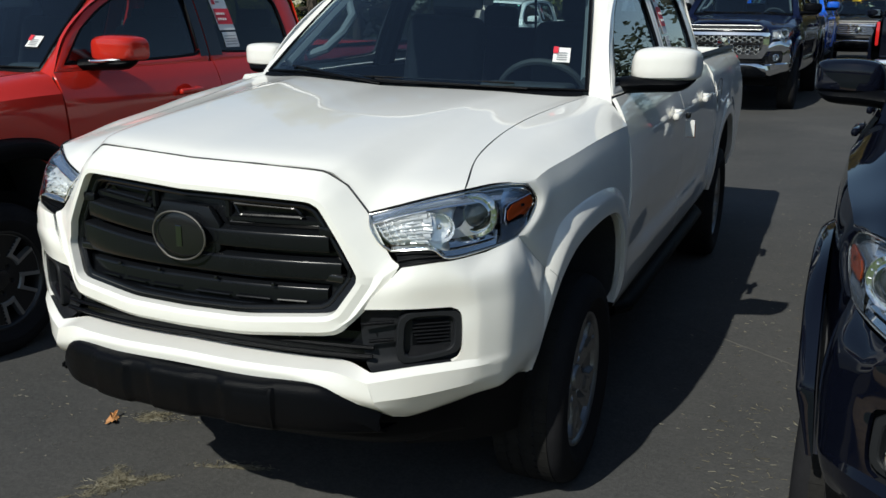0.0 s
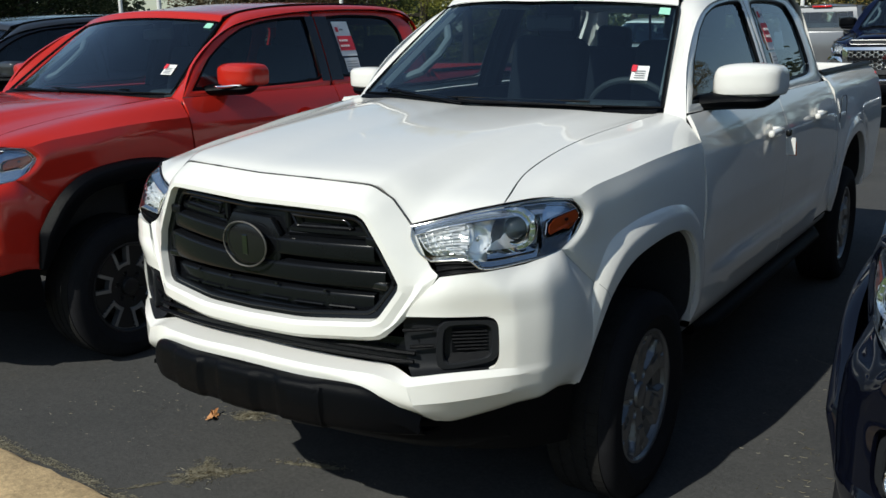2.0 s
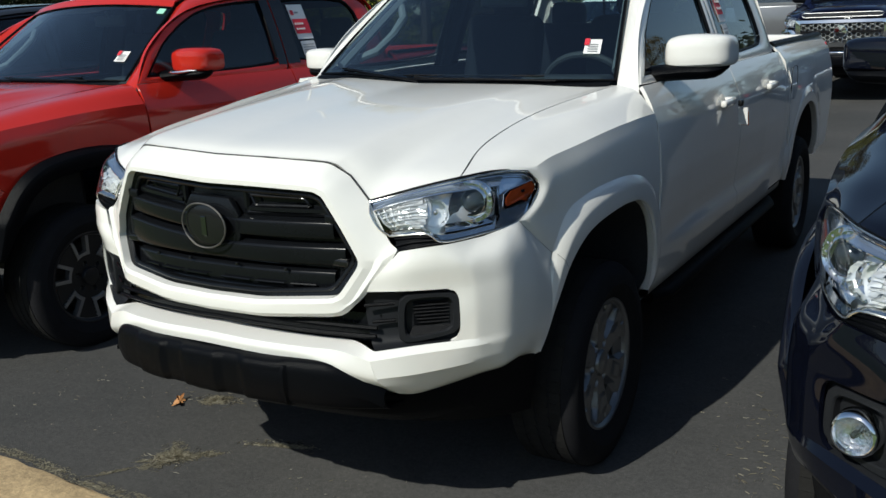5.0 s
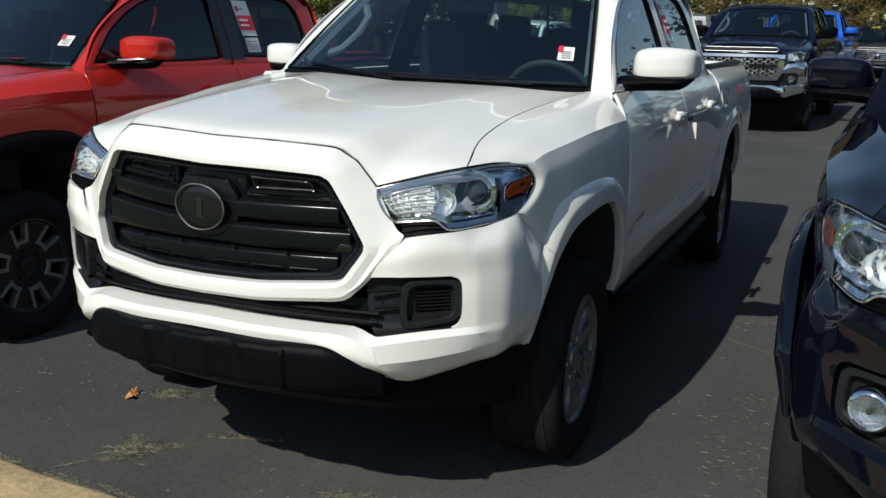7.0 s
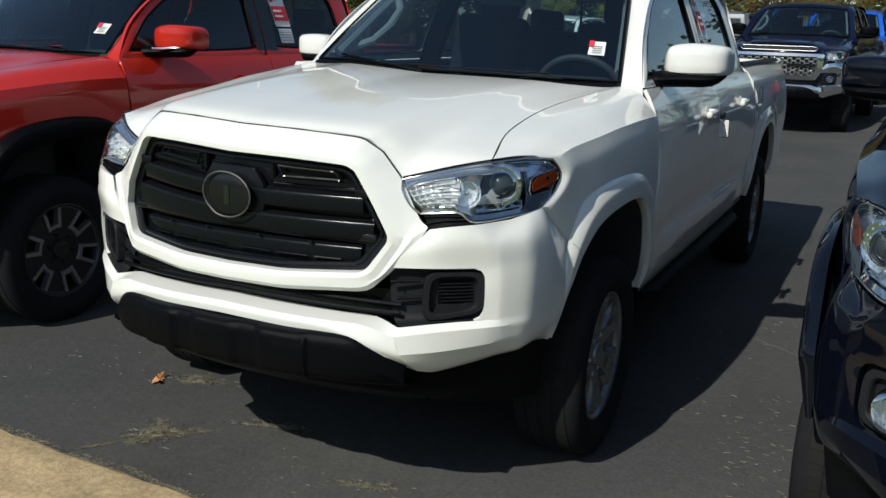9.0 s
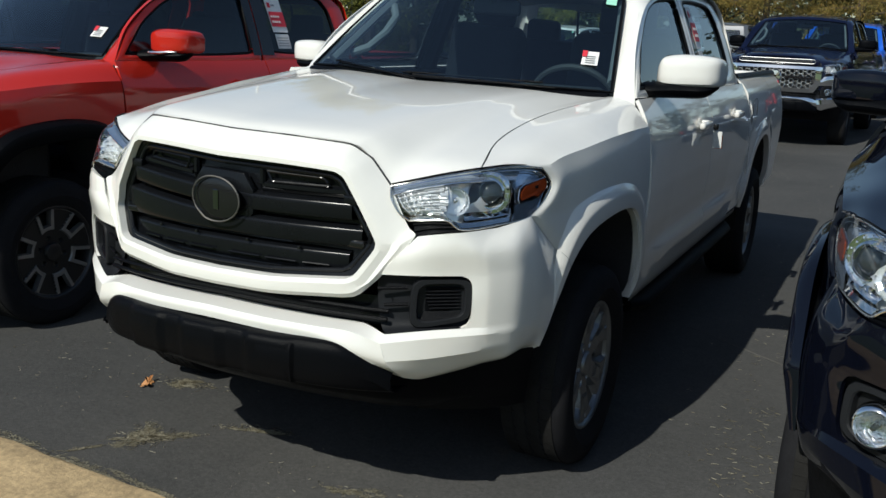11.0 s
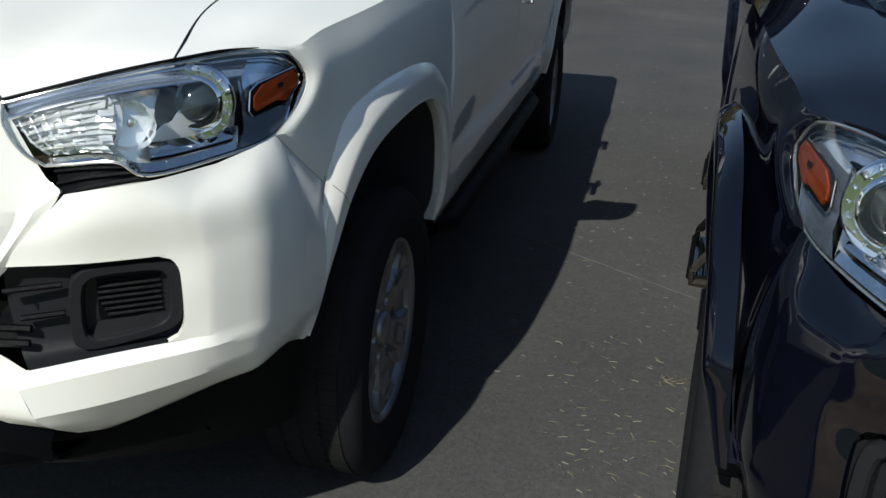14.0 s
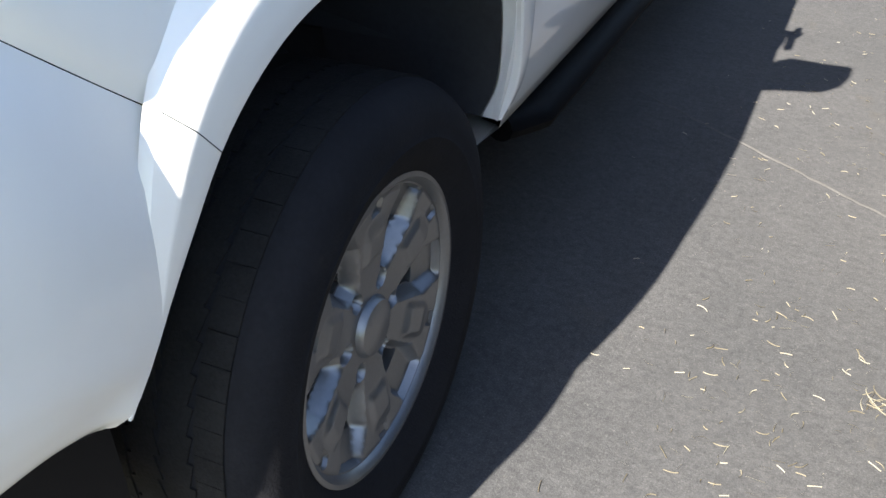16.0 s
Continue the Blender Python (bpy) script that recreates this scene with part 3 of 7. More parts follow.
        for x, z in ((0.10, 0.845), (0.27, 0.842)):
            part("clip", box_bm(0.010, 0.012, 0.010, (x * s, nose_y(x) + 0.012, z), 0.002, 1), GLOSSBLACK, grille)
    if style != "far":
        # badge: shield, oval ring and two inner ovals
        shield = [(-0.080, 1.036), (0.080, 1.036), (0.114, 0.988), (0.114, 0.922), (0.074, 0.868), (-0.074, 0.868), (-0.114, 0.922), (-0.114, 0.988)]
        part("badge_plate", plate_bm([(x, -0.912, z) for x, z in shield], 0.022, 0.006), GRILLE, grille)
        a = np.linspace(0, 2 * math.pi, 41)[:-1]
        def oval(rx, rz, zc, y, r, matl):
            pts = [(rx * math.cos(t), y, zc + rz * math.sin(t)) for t in np.r_[a, a[:1]]]
            part("badge_ring", tube_bm(pts, r, 8), matl, grille, "chrome badge ring")
        oval(0.090, 0.066, 0.955, -0.945, 0.0026, STEEL)
        b = lathe_bm([(0.001, -0.942), (0.057, -0.942), (0.086, -0.936)], 30, "y")
        bmesh.ops.transform(b, matrix=Matrix.Translation((0, 0, 0.955)) @ Matrix.Diagonal((1, 1, 0.70, 1)), verts=b.verts[:])
        part("badge_disc", b, GLOSSBLACK, grille)
        part("badge_centre", box_bm(0.020, 0.004, 0.060, (0, -0.944, 0.953), 0.002, 1), DARKCHROME, grille, "plain dull badge bar")
    return grille


def build_bumper(truck, paint, fog):
    """Painted bumper: corner pieces, lower bar, lamp pockets, black intake and valance."""
    F, S = [], []
    F.append([(0.607, -0.813, 0.908), (0.655, -0.800, 0.918), (0.722, -0.752, 0.926), (0.766, -0.640, 0.927), (0.790, -0.556, 0.935)])
    F.append([(0.556, -0.842, 0.845), (0.645, -0.815, 0.866), (0.738, -0.754, 0.874), (0.774, -0.711, 0.878), (0.824, -0.619, 0.882)])
    F.append([(0.520, -0.854, 0.795), (0.630, -0.812, 0.800), (0.742, -0.738, 0.803), (0.781, -0.707, 0.805), (0.836, -0.621, 0.808)])
    F.append([(0.525, -0.857, 0.720), (0.632, -0.814, 0.727), (0.746, -0.736, 0.733), (0.783, -0.706, 0.735), (0.839, -0.620, 0.735)])
    F.append([(0.546, -0.872, 0.632), (0.640, -0.808, 0.643), (0.742, -0.732, 0.651), (0.780, -0.704, 0.652), (0.836, -0.619, 0.655)])
    F.append([(0.548, -0.896, 0.610), (0.645, -0.830, 0.624), (0.745, -0.745, 0.632), (0.786, -0.704, 0.634), (0.835, -0.621, 0.636)])
    F.append([(0.565, -0.892, 0.560), (0.650, -0.824, 0.566), (0.738, -0.740, 0.578), (0.786, -0.682, 0.586), (0.825, -0.619, 0.592)])
    F.append([(0.574, -0.868, 0.530), (0.640, -0.780, 0.507), (0.715, -0.705, 0.527), (0.766, -0.652, 0.540), (0.812, -0.612, 0.552)])
    F.append([(0.582, -0.815, 0.492), (0.615, -0.765, 0.482), (0.690, -0.690, 0.502), (0.742, -0.630, 0.518), (0.792, -0.588, 0.530)])
    S.append([(0.790, -0.556, 0.935), (0.8048, -0.5006, 0.9444), (0.8278, -0.373, 0.8373), (0.8459, -0.2926, 0.7734)])
    S.append([(0.824, -0.619, 0.882), (0.832, -0.500, 0.874), (0.835, -0.385, 0.790), (0.847, -0.320, 0.727)])
    S.append([(0.836, -0.621, 0.808), (0.846, -0.500, 0.792), (0.846, -0.405, 0.730), (0.848, -0.347, 0.681)])
    S.append([(0.839, -0.620, 0.735), (0.849, -0.500, 0.722), (0.848, -0.418, 0.672), (0.847, -0.371, 0.636)])
    S.append([(0.836, -0.619, 0.655), (0.847, -0.506, 0.647), (0.846, -0.434, 0.617), (0.844, -0.393, 0.599)])
    S.append([(0.835, -0.621, 0.636), (0.845, -0.510, 0.624), (0.843, -0.446, 0.592), (0.841, -0.406, 0.576)])
    S.append([(0.825, -0.619, 0.592), (0.837, -0.518, 0.590), (0.833, -0.458, 0.567), (0.837, -0.421, 0.552)])
    S.append([(0.812, -0.612, 0.552), (0.822, -0.520, 0.556), (0.826, -0.464, 0.547), (0.832, -0.431, 0.536)])
    S.append([(0.792, -0.588, 0.530), (0.800, -0.515, 0.538), (0.813, -0.467, 0.534), (0.822, -0.444, 0.527)])
    full = [list(f) + list(q[1:]) for f, q in zip(F, S)]

    def wide(rows, nu):
        """Front face and side, meeting in a soft rounded corner."""
        g = np.concatenate([surface([r[0:4] for r in rows], nu, 31), surface([r[3:5] for r in rows], nu, 6)[:, 1:], surface([r[4:6] for r in rows], nu, 6)[:, 1:], surface([r[5:] for r in rows], nu, 14)[:, 1:]], 1)
        ease = np.clip(np.arange(nu) / 9.0, 0, 1)[:, None, None] if nu > 20 else 1.0
        for _ in range(2):
            g[:, 24:44] += ease * ((g[:, 23:43] + 2 * g[:, 24:44] + g[:, 25:45]) / 4 - g[:, 24:44])
        return g
    skin = wide(full[0:5], 41)
    upper = skin[0:21]
    # beside the pocket, whose outer corners are round
    around = skin[20:41]
    middle = []
    for k, row in enumerate(around):
        q = max(0.0, 1 - min(k, 20 - k) / 5.0)
        start = 20.0 - 2.6 * (1 - math.sqrt(max(0.0, 1 - q * q)))
        t = np.concatenate([np.linspace(start, 30, 9), np.arange(31, row.shape[0])])
        middle.append(np.stack([np.interp(t, range(row.shape[0]), row[:, c]) for c in range(3)], 1))
    middle = np.array(middle)
    ledge = wide(full[4:6], 3)
    face = wide(full[5:7], 5)
    under = wide(full[6:9], 9)
    corner = [upper, middle, ledge, face, under]
    # centre bar: a lit ledge on top and a short face
    xs = (0, 0.2, 0.36, 0.46)
    mid = []
    mid.append([(x, -0.900 + 0.22 * x**2, 0.652 - 0.015 * x) for x in xs] + [(0.546, -0.872, 0.632)])
    mid.append([(x, -0.985 + 0.30 * x**2, 0.646 - 0.02 * x) for x in xs] + [(0.548, -0.896, 0.610)])
    mid.append([(0, -0.996, 0.634), (0.2, -0.984, 0.630), (0.36, -0.956, 0.622), (0.47, -0.932, 0.592), (0.565, -0.892, 0.560)])
    mid.append([(0, -0.994, 0.612), (0.2, -0.981, 0.608), (0.36, -0.952, 0.600), (0.48, -0.918, 0.562), (0.574, -0.868, 0.530)])
    mid.append([(0, -0.955, 0.600), (0.2, -0.940, 0.596), (0.36, -0.905, 0.588), (0.49, -0.870, 0.530), (0.582, -0.815, 0.492)])
    bars = [surface(mid[0:2], 3, 30), surface(mid[1:4], 9, 30), surface(mid[3:5], 5, 30)]
    bumper = sheet("front_bumper", [np.concatenate([(m * (-1, 1, 1))[:, ::-1], m[:, 1:]], 1) for m in bars], paint, truck, 1, 0.012, "painted front bumper", sharp=0.4)
    for s in (1, -1):
        sheet("bumper_corner", corner, paint, bumper, s, 0.012, sharp=0.4)
        vent = surface([[(0.578, -0.788, 0.944), (0.63, -0.782, 0.950), (0.696, -0.762, 0.952)], [(0.596, -0.803, 0.893), (0.650, -0.790, 0.914), (0.712, -0.748, 0.925)]], 7, 8)
        sheet("lamp_vent", [vent], PLASTIC, bumper, s, 0.004)
        for k in range(3):
            part("vent_rib", tube_bm(vent[1 + 2 * k] * (s, 1, 1) + (0, -0.003, 0), 0.0035, 5), PLASTIC, bumper)
        pk = []
        pk.append([(0.516, -0.856, 0.793), (0.60, -0.820, 0.798), (0.70, -0.768, 0.801), (0.744, -0.735, 0.804)])
        pk.append([(0.500, -0.838, 0.785), (0.60, -0.793, 0.788), (0.69, -0.742, 0.790), (0.738, -0.712, 0.792)])
        pk.append([(0.500, -0.836, 0.72), (0.60, -0.790, 0.725), (0.69, -0.738, 0.725), (0.738, -0.706, 0.725)])
        pk.append([(0.520, -0.846, 0.646), (0.60, -0.796, 0.654), (0.69, -0.738, 0.658), (0.738, -0.706, 0.660)])
        pk.append([(0.550, -0.871, 0.632), (0.60, -0.838, 0.639), (0.69, -0.772, 0.648), (0.744, -0.731, 0.651)])
        sheet("pocket", [surface(pk, 17, 14)], POCKET, bumper, s, 0.0, "black plastic lamp pocket")
        def at(u, v, d):
            """u along the pocket, v up, d out of it."""
            q = Vector((0.655, -0.776, 0.724)) + Vector((0.845, 0.535, 0)) * u + Vector((0.535, -0.845, 0)) * d + Vector((0, 0, v))
            return Vector((q.x * s, q.y, q.z))
        if fog:
            outline = [(-0.085, -0.062), (-0.06, -0.078), (0.070, -0.060), (0.092, -0.040), (0.088, 0.045), (0.068, 0.064), (-0.055, 0.062), (-0.078, 0.045)]
        else:
            outline = [(-0.072, -0.062), (-0.052, -0.078), (0.074, -0.054), (0.094, -0.036), (0.096, 0.050), (0.078, 0.066), (-0.044, 0.062), (-0.068, 0.042)]
        oc = np.array(outline)
        mid_u, mid_v = oc.mean(0)
        def inset(f, d, lift=0.0):
            return [at(mid_u + (u - mid_u) * f, mid_v + (v - mid_v) * f + lift, d) for u, v in rounded]
        rounded = []
        for k in range(len(outline)):
            p0, p1, p2 = oc[k - 1], oc[k], oc[(k + 1) % len(outline)]
            for q in (0.25, 0.5, 0.75):
                rounded.append(tuple((p0 + p1) / 2 * (1 - q) ** 2 + p1 * 2 * q * (1 - q) + (p1 + p2) / 2 * q * q))
        rings = [inset(1.06, -0.02), inset(1.05, 0.004), inset(1.02, 0.008), inset(0.84, 0.008), inset(0.80, 0.004), inset(0.78, -0.012), inset(0.3, -0.014)]
        b = bmesh.new()
        vs = add_grid(b, np.array([r + r[:1] for r in rings]))
        bmesh.ops.remove_doubles(b, verts=b.verts[:], dist=0.0002)
        bmesh.ops.recalc_face_normals(b, faces=b.faces[:])
        part("pocket_frame", b, POCKET, bumper, "black plastic pocket frame", sharp=0.5)
        if fog:
            d = Vector((0.2 * s, -1, 0)).normalized()
            mt = Matrix.Translation(at(0.0, -0.005, 0.024)) @ d.to_track_quat("Z", "Y").to_matrix().to_4x4()
            def fog_bm(prof, seg=28):
                b = lathe_bm(prof, seg, "z")
                bmesh.ops.transform(b, matrix=mt, verts=b.verts[:])
                return b
            lampo = part("fog_lamp", fog_bm([(0.048, -0.02), (0.046, 0.006), (0.042, 0.013), (0.038, 0.015), (0.035, 0.009)]), CHROME, bumper, "round clear fog lamp")
            part("fog_reflector", fog_bm([(0.004, -0.012), (0.017, -0.010), (0.029, -0.002), (0.036, 0.009)]), FACETED, lampo)
            part("fog_lens", fog_bm([(0.0005, 0.020), (0.017, 0.0175), (0.029, 0.013), (0.036, 0.009)]), CLEAR, lampo)
            part("fog_bulb", fog_bm([(0.0005, 0.014), (0.006, 0.012), (0.007, 0.0), (0.007, -0.012)]), PROJ, lampo)
        else:
            for k in range(7):
                v = 0.034 - 0.0098 * k
                u0 = -0.030 + 0.004 * max(0, k - 3)
                part("blank_rib", tube_bm([at(u0, v, -0.010), at(0.066, v + 0.004, -0.010)], 0.0034, 5), PLASTIC, bumper)
            part("blank_plate", plate_bm([at(-0.044, 0.042, -0.013), at(0.074, 0.048, -0.013), at(0.074, -0.032, -0.013), at(-0.03, -0.036, -0.013)], 0.004 * s), PLASTIC, bumper)
            sb = bmesh.new()
            sb.faces.new([sb.verts.new(v) for v in (at(-0.034, -0.034, -0.011), at(0.072, -0.030, -0.011), at(0.076, -0.048, 0.004), at(-0.046, -0.062, 0.004))])
            part("blank_slope", sb, PLASTIC, bumper)
        for k, v in enumerate((0.036, -0.012)):
            part("pocket_bar", tube_bm([at(-0.165 + 0.02 * k, v - 0.004, -0.006), at(-0.080, v, -0.004)], 0.005, 6), PLASTIC, bumper)
    # dark intake between surround and bar
    xs = np.linspace(-0.54, 0.54, 31)
    intake = np.array([[(x, -0.895 + 0.26 * x * x, z) for x in xs] for z in (0.725, 0.69, 0.64)])
    sheet("intake", [intake], GRILLE, bumper, 1, 0.0, "dark lower intake")
    for z, d in ((0.694, -0.022), (0.672, -0.03)):
        part("intake_bar", tube_bm([(x, -0.895 + d + 0.26 * x * x, z - 0.01 * abs(x)) for x in xs], 0.0065, 6), PLASTIC, bumper)
    # black valance with three raised pads
    xs = np.linspace(-0.565, 0.565, 79)
    prof = [(0.00, 0.606), (-0.048, 0.606), (-0.066, 0.588), (-0.070, 0.555), (-0.066, 0.50), (-0.046, 0.468), (0.03, 0.455)]
    g = []
    for dy, z in prof:
        row = []
        for x in xs:
            e = max(0.0, (abs(x) - 0.40) / 0.185)
            ax = abs(x)
            pad = 0.009 if (ax < 0.075 or 0.165 < ax < 0.31) and 0.46 < z < 0.595 else 0.0
            low = 0.004 if pad else 0.0
            row.append((x, -0.952 + dy - pad + 0.30 * x * x + 0.075 * e * e, z + (low if z > 0.57 else 0) - 0.115 * e * e * (1 if z > 0.52 else 0.15)))
        g.append(row)
    sheet("front_valance", [surface(g, 22, 79)], PLASTIC, truck, 1, 0.01, "black textured plastic lower valance")
    for x0, x1 in ((-0.335, -0.185), (-0.075, 0.075), (0.185, 0.335)):
        rows = []
        for f, z, d in ((0.05, 0.594, 0.062), (0.0, 0.590, 0.072), (0.0, 0.572, 0.080), (0.0, 0.52, 0.079), (0.03, 0.475, 0.066), (0.06, 0.462, 0.050)):
            a, c = x0 + (x1 - x0) * f, x1 - (x1 - x0) * f
            rows.append([(x, -0.952 - d + e + 0.30 * x * x, z) for x, e in zip(np.linspace(a, c, 9), (0.02, 0.001, 0, 0, 0, 0, 0, 0.001, 0.02))])
        sheet("valance_pad", [np.array(rows)], PLASTIC, truck, 1, 0.0)
    lowp = np.array([[(x, -0.89 + dy + 0.30 * x * x + 0.5 * max(0, abs(x) - 0.5), z) for x in np.linspace(-0.70, 0.70, 31)] for dy, z in ((0.04, 0.53), (0.0, 0.47), (0.03, 0.40), (0.10, 0.35), (0.35, 0.33))])
    sheet("skid_panel", [lowp], PLASTIC, truck, 1, 0.0, "black lower splash panel")
    for s in (1, -1):
        skirt = surface([[(0.56, -0.74, 0.50), (0.70, -0.675, 0.515), (0.782, -0.56, 0.538), (0.820, -0.45, 0.532)], [(0.56, -0.72, 0.42), (0.69, -0.635, 0.425), (0.765, -0.53, 0.43), (0.806, -0.435, 0.43)], [(0.54, -0.66, 0.335), (0.675, -0.575, 0.335), (0.745, -0.50, 0.335), (0.790, -0.425, 0.335)]], 8, 14)
        sheet("corner_skirt", [skirt], PLASTIC, truck, s, 0.0, "black lower corner skirt")


def build_wheel_meshes(kind):
    """Mesh data of a wheel whose outer face looks along +x: tyre, tread, rim, cap."""
    out = {}
    R, rim = TYRE_R, 0.2240
    prof = [(rim - 0.010, -0.085), (rim + 0.012, -0.096), (rim + 0.06, -0.108), (R - 0.045, -0.106), (R - 0.018, -0.096), (R - 0.010, -0.088), (R - 0.009, 0.0), (R - 0.010, 0.095), (R - 0.016, 0.108), (R - 0.024, 0.120), (R - 0.045, 0.130), (rim + 0.070, 0.134), (rim + 0.058, 0.1325), (rim + 0.054, 0.1345), (rim + 0.03, 0.127), (rim + 0.008, 0.112), (rim - 0.004, 0.104), (rim - 0.012, 0.085)]
    out["tyre"] = (lathe_bm(prof, 72), RUBBER)
    b = bmesh.new()
    rng = random.Random(5)
    n = 60
    for row, (xc, w, ln) in enumerate(((-0.068, 0.038, 0.955), (-0.023, 0.040, 0.955), (0.023, 0.040, 0.955), (0.068, 0.038, 0.955))):
        for k in range(n):
            a = (k + (0.5 if row % 2 else 0) + 0.15 * row) * 2 * math.pi / n
            r = R - (0.0095 if abs(xc) > 0.09 else 0.0045)
            t = Euler((a, 0, 0)).to_matrix()
            skew = Euler((0, 0, (0.0, 0.22, -0.22, 0.0)[row])).to_matrix()
            box_bm(w, ln * 2 * math.pi * R / n, 0.010, t @ Vector((xc, 0, r - 0.0075)), 0.0, 1, t @ skew, b)
    out["tread"] = (b, TREAD)
    # rim barrel and lip
    out["rim"] = (lathe_bm([(0.150, -0.100), (rim - 0.02, -0.098), (rim - 0.024, 0.03), (rim - 0.014, 0.078), (rim - 0.004, 0.098), (rim + 0.004, 0.105), (rim + 0.003, 0.110), (rim - 0.004, 0.111), (rim - 0.012, 0.104), (rim - 0.016, 0.090)], 72), ALLOY if kind == "silver" else DARKWHEEL)
    # spoke face: polar grid with windows left open
    nr, nt = {"silver": (44, 360), "dark": (44, 540), "split": (34, 288)}[kind]
    rs = np.linspace(0.045, rim - 0.008, nr)
    b = bmesh.new()
    step = 2 * math.pi / 6

    def ease(x, x0, x1):
        return min(1.0, max(0.0, (x - x0) / (x1 - x0)))

    def depth(r, a):
        """Height of the wheel's face, whether a window is open there, and whether it is machined bright."""
        ph = ((a + step / 2) % step) - step / 2
        u = abs(ph) * r
        v = (step / 2 - abs(ph)) * r
        base = 0.080 + 0.017 * ease(r, 0.05, 0.2) ** 1.5
        if kind == "silver":
            if r > 0.205:
                return 0.0985, False, False
            top = 0.026 + 0.014 * ease(r, 0.07, 0.15) + 0.026 * ease(r, 0.160, 0.198)
            side = ease(u, top, top + 0.012)
            block = 0.007 * ease(r, 0.112, 0.122) * (1 - ease(r, 0.158, 0.180)) * (1 - ease(u, 0.020, 0.030))
            notch = -0.007 * ease(r, 0.184, 0.190) * (1 - ease(u, 0.010, 0.014))
            well = 0.026 - 0.010 * ease(r, 0.150, 0.203)
            out = base + 0.004 + block + notch - side * well * ease(r, 0.082, 0.100)
            if 0.054 < r < 0.086:
                out -= 0.016 * (1 - ease(math.hypot(v, r - 0.070), 0.011, 0.0145))
            shelf = side >= 1 and u > top + 0.015
            return out, shelf and 0.104 < r < 0.160, False
        if kind == "dark":
            hw = 0.021 + 0.015 * ease(r, 0.12, 0.21)
            band = v < hw + 0.018 and r > 0.110
            hole = v < hw and 0.130 < r
            if r > 0.210:
                return 0.0975, v < hw, True
            dish = 0.0 if band else -0.008
            if 0.054 < r < 0.086:
                dish -= 0.012 * (1 - ease(math.hypot(v, r - 0.070), 0.010, 0.013))
            return base + 0.006 + dish, hole, band
        ridge, groove = (0.008 if u < 0.038 else -0.02), (-0.012 if u < 0.008 and r > 0.09 else 0.0)
        if r > 0.195:
            ridge, groove = 0.002, 0.0
        return base + ridge + groove - 0.001, u > 0.041 and 0.112 < r < 0.190, 0.010 < u < 0.040 and r > 0.125

    grid = [[b.verts.new((depth(r, 2 * math.pi * j / nt)[0], r * math.cos(2 * math.pi * j / nt), r * math.sin(2 * math.pi * j / nt))) for j in range(nt)] for r in rs]
    for i in range(nr - 1):
        for j in range(nt):
            _, hole, bright = depth((rs[i] + rs[i + 1]) / 2, 2 * math.pi * (j + 0.5) / nt)
            if not hole:
                f = b.faces.new((grid[i][j], grid[i + 1][j], grid[i + 1][(j + 1) % nt], grid[i][(j + 1) % nt]))
                f.material_index = 1 if bright else 0
    bmesh.ops.delete(b, geom=[v for v in b.verts if not v.link_faces], context="VERTS")
    bmesh.ops.recalc_face_normals(b, faces=b.faces[:])
    b.normal_update()
    bd = [e for e in b.edges if e.is_boundary]
    ext = bmesh.ops.extrude_edge_only(b, edges=bd)
    bmesh.ops.translate(b, vec=(-0.035, 0, 0), verts=[v for v in ext["geom"] if isinstance(v, bmesh.types.BMVert)])
    out["spokes"] = (b, [ALLOY, ALLOY] if kind == "silver" else [DARKWHEEL, MACHINED])
    cap = lathe_bm([(0.0005, 0.100), (0.028, 0.099), (0.041, 0.095), (0.0465, 0.087), (0.0475, 0.060)], 32)
    out["hub_cap"] = (cap, ALLOY if kind == "silver" else DARKWHEEL)
    out["lug_nut"] = (lathe_bm([(0.0005, 0.070), (0.008, 0.069), (0.010, 0.064), (0.0105, 0.040)], 6), DARKCHROME)
    out["brake_drum"] = (lathe_bm([(0.0005, 0.012), (0.15, 0.012), (0.165, 0.0), (0.165, -0.05)], 40), STEEL)
    meshes = {}
    for name, (bm, m) in out.items():
        ob = part(name, bm, m)
        meshes[name] = ob.data
        bpy.data.objects.remove(ob)
    return meshes


WHEELS = {}


def build_wheels(truck, kind):
    if kind not in WHEELS:
        WHEELS[kind] = build_wheel_meshes(kind)
    names = list(WHEELS[kind])
    for s in (1, -1):
        for k, y in enumerate(AXLES):
            tyre = new("wheel", WHEELS[kind]["rim"])
            tyre.parent = truck
            spin = {"silver": 30, "dark": 14, "split": 8}[kind] if k == 0 else 23
            tyre.matrix_local = pose(0.751 * s, y + (-0.005 if k == 0 else 0.0), HUB_Z, 0, 0, (0 if s > 0 else 180) + (2.7 if k == 0 else 0)) @ pose(0, 0, 0, spin)
            for nme in names:
                if nme != "rim":
                    for q in range(6 if nme == "lug_nut" else 1):
                        o = new(nme, WHEELS[kind][nme])
                        o.parent = tyre
                        if nme == "lug_nut":
                            a = (q + 0.5) * math.pi / 3
                            o.location = (0, 0.070 * math.cos(a), 0.070 * math.sin(a))


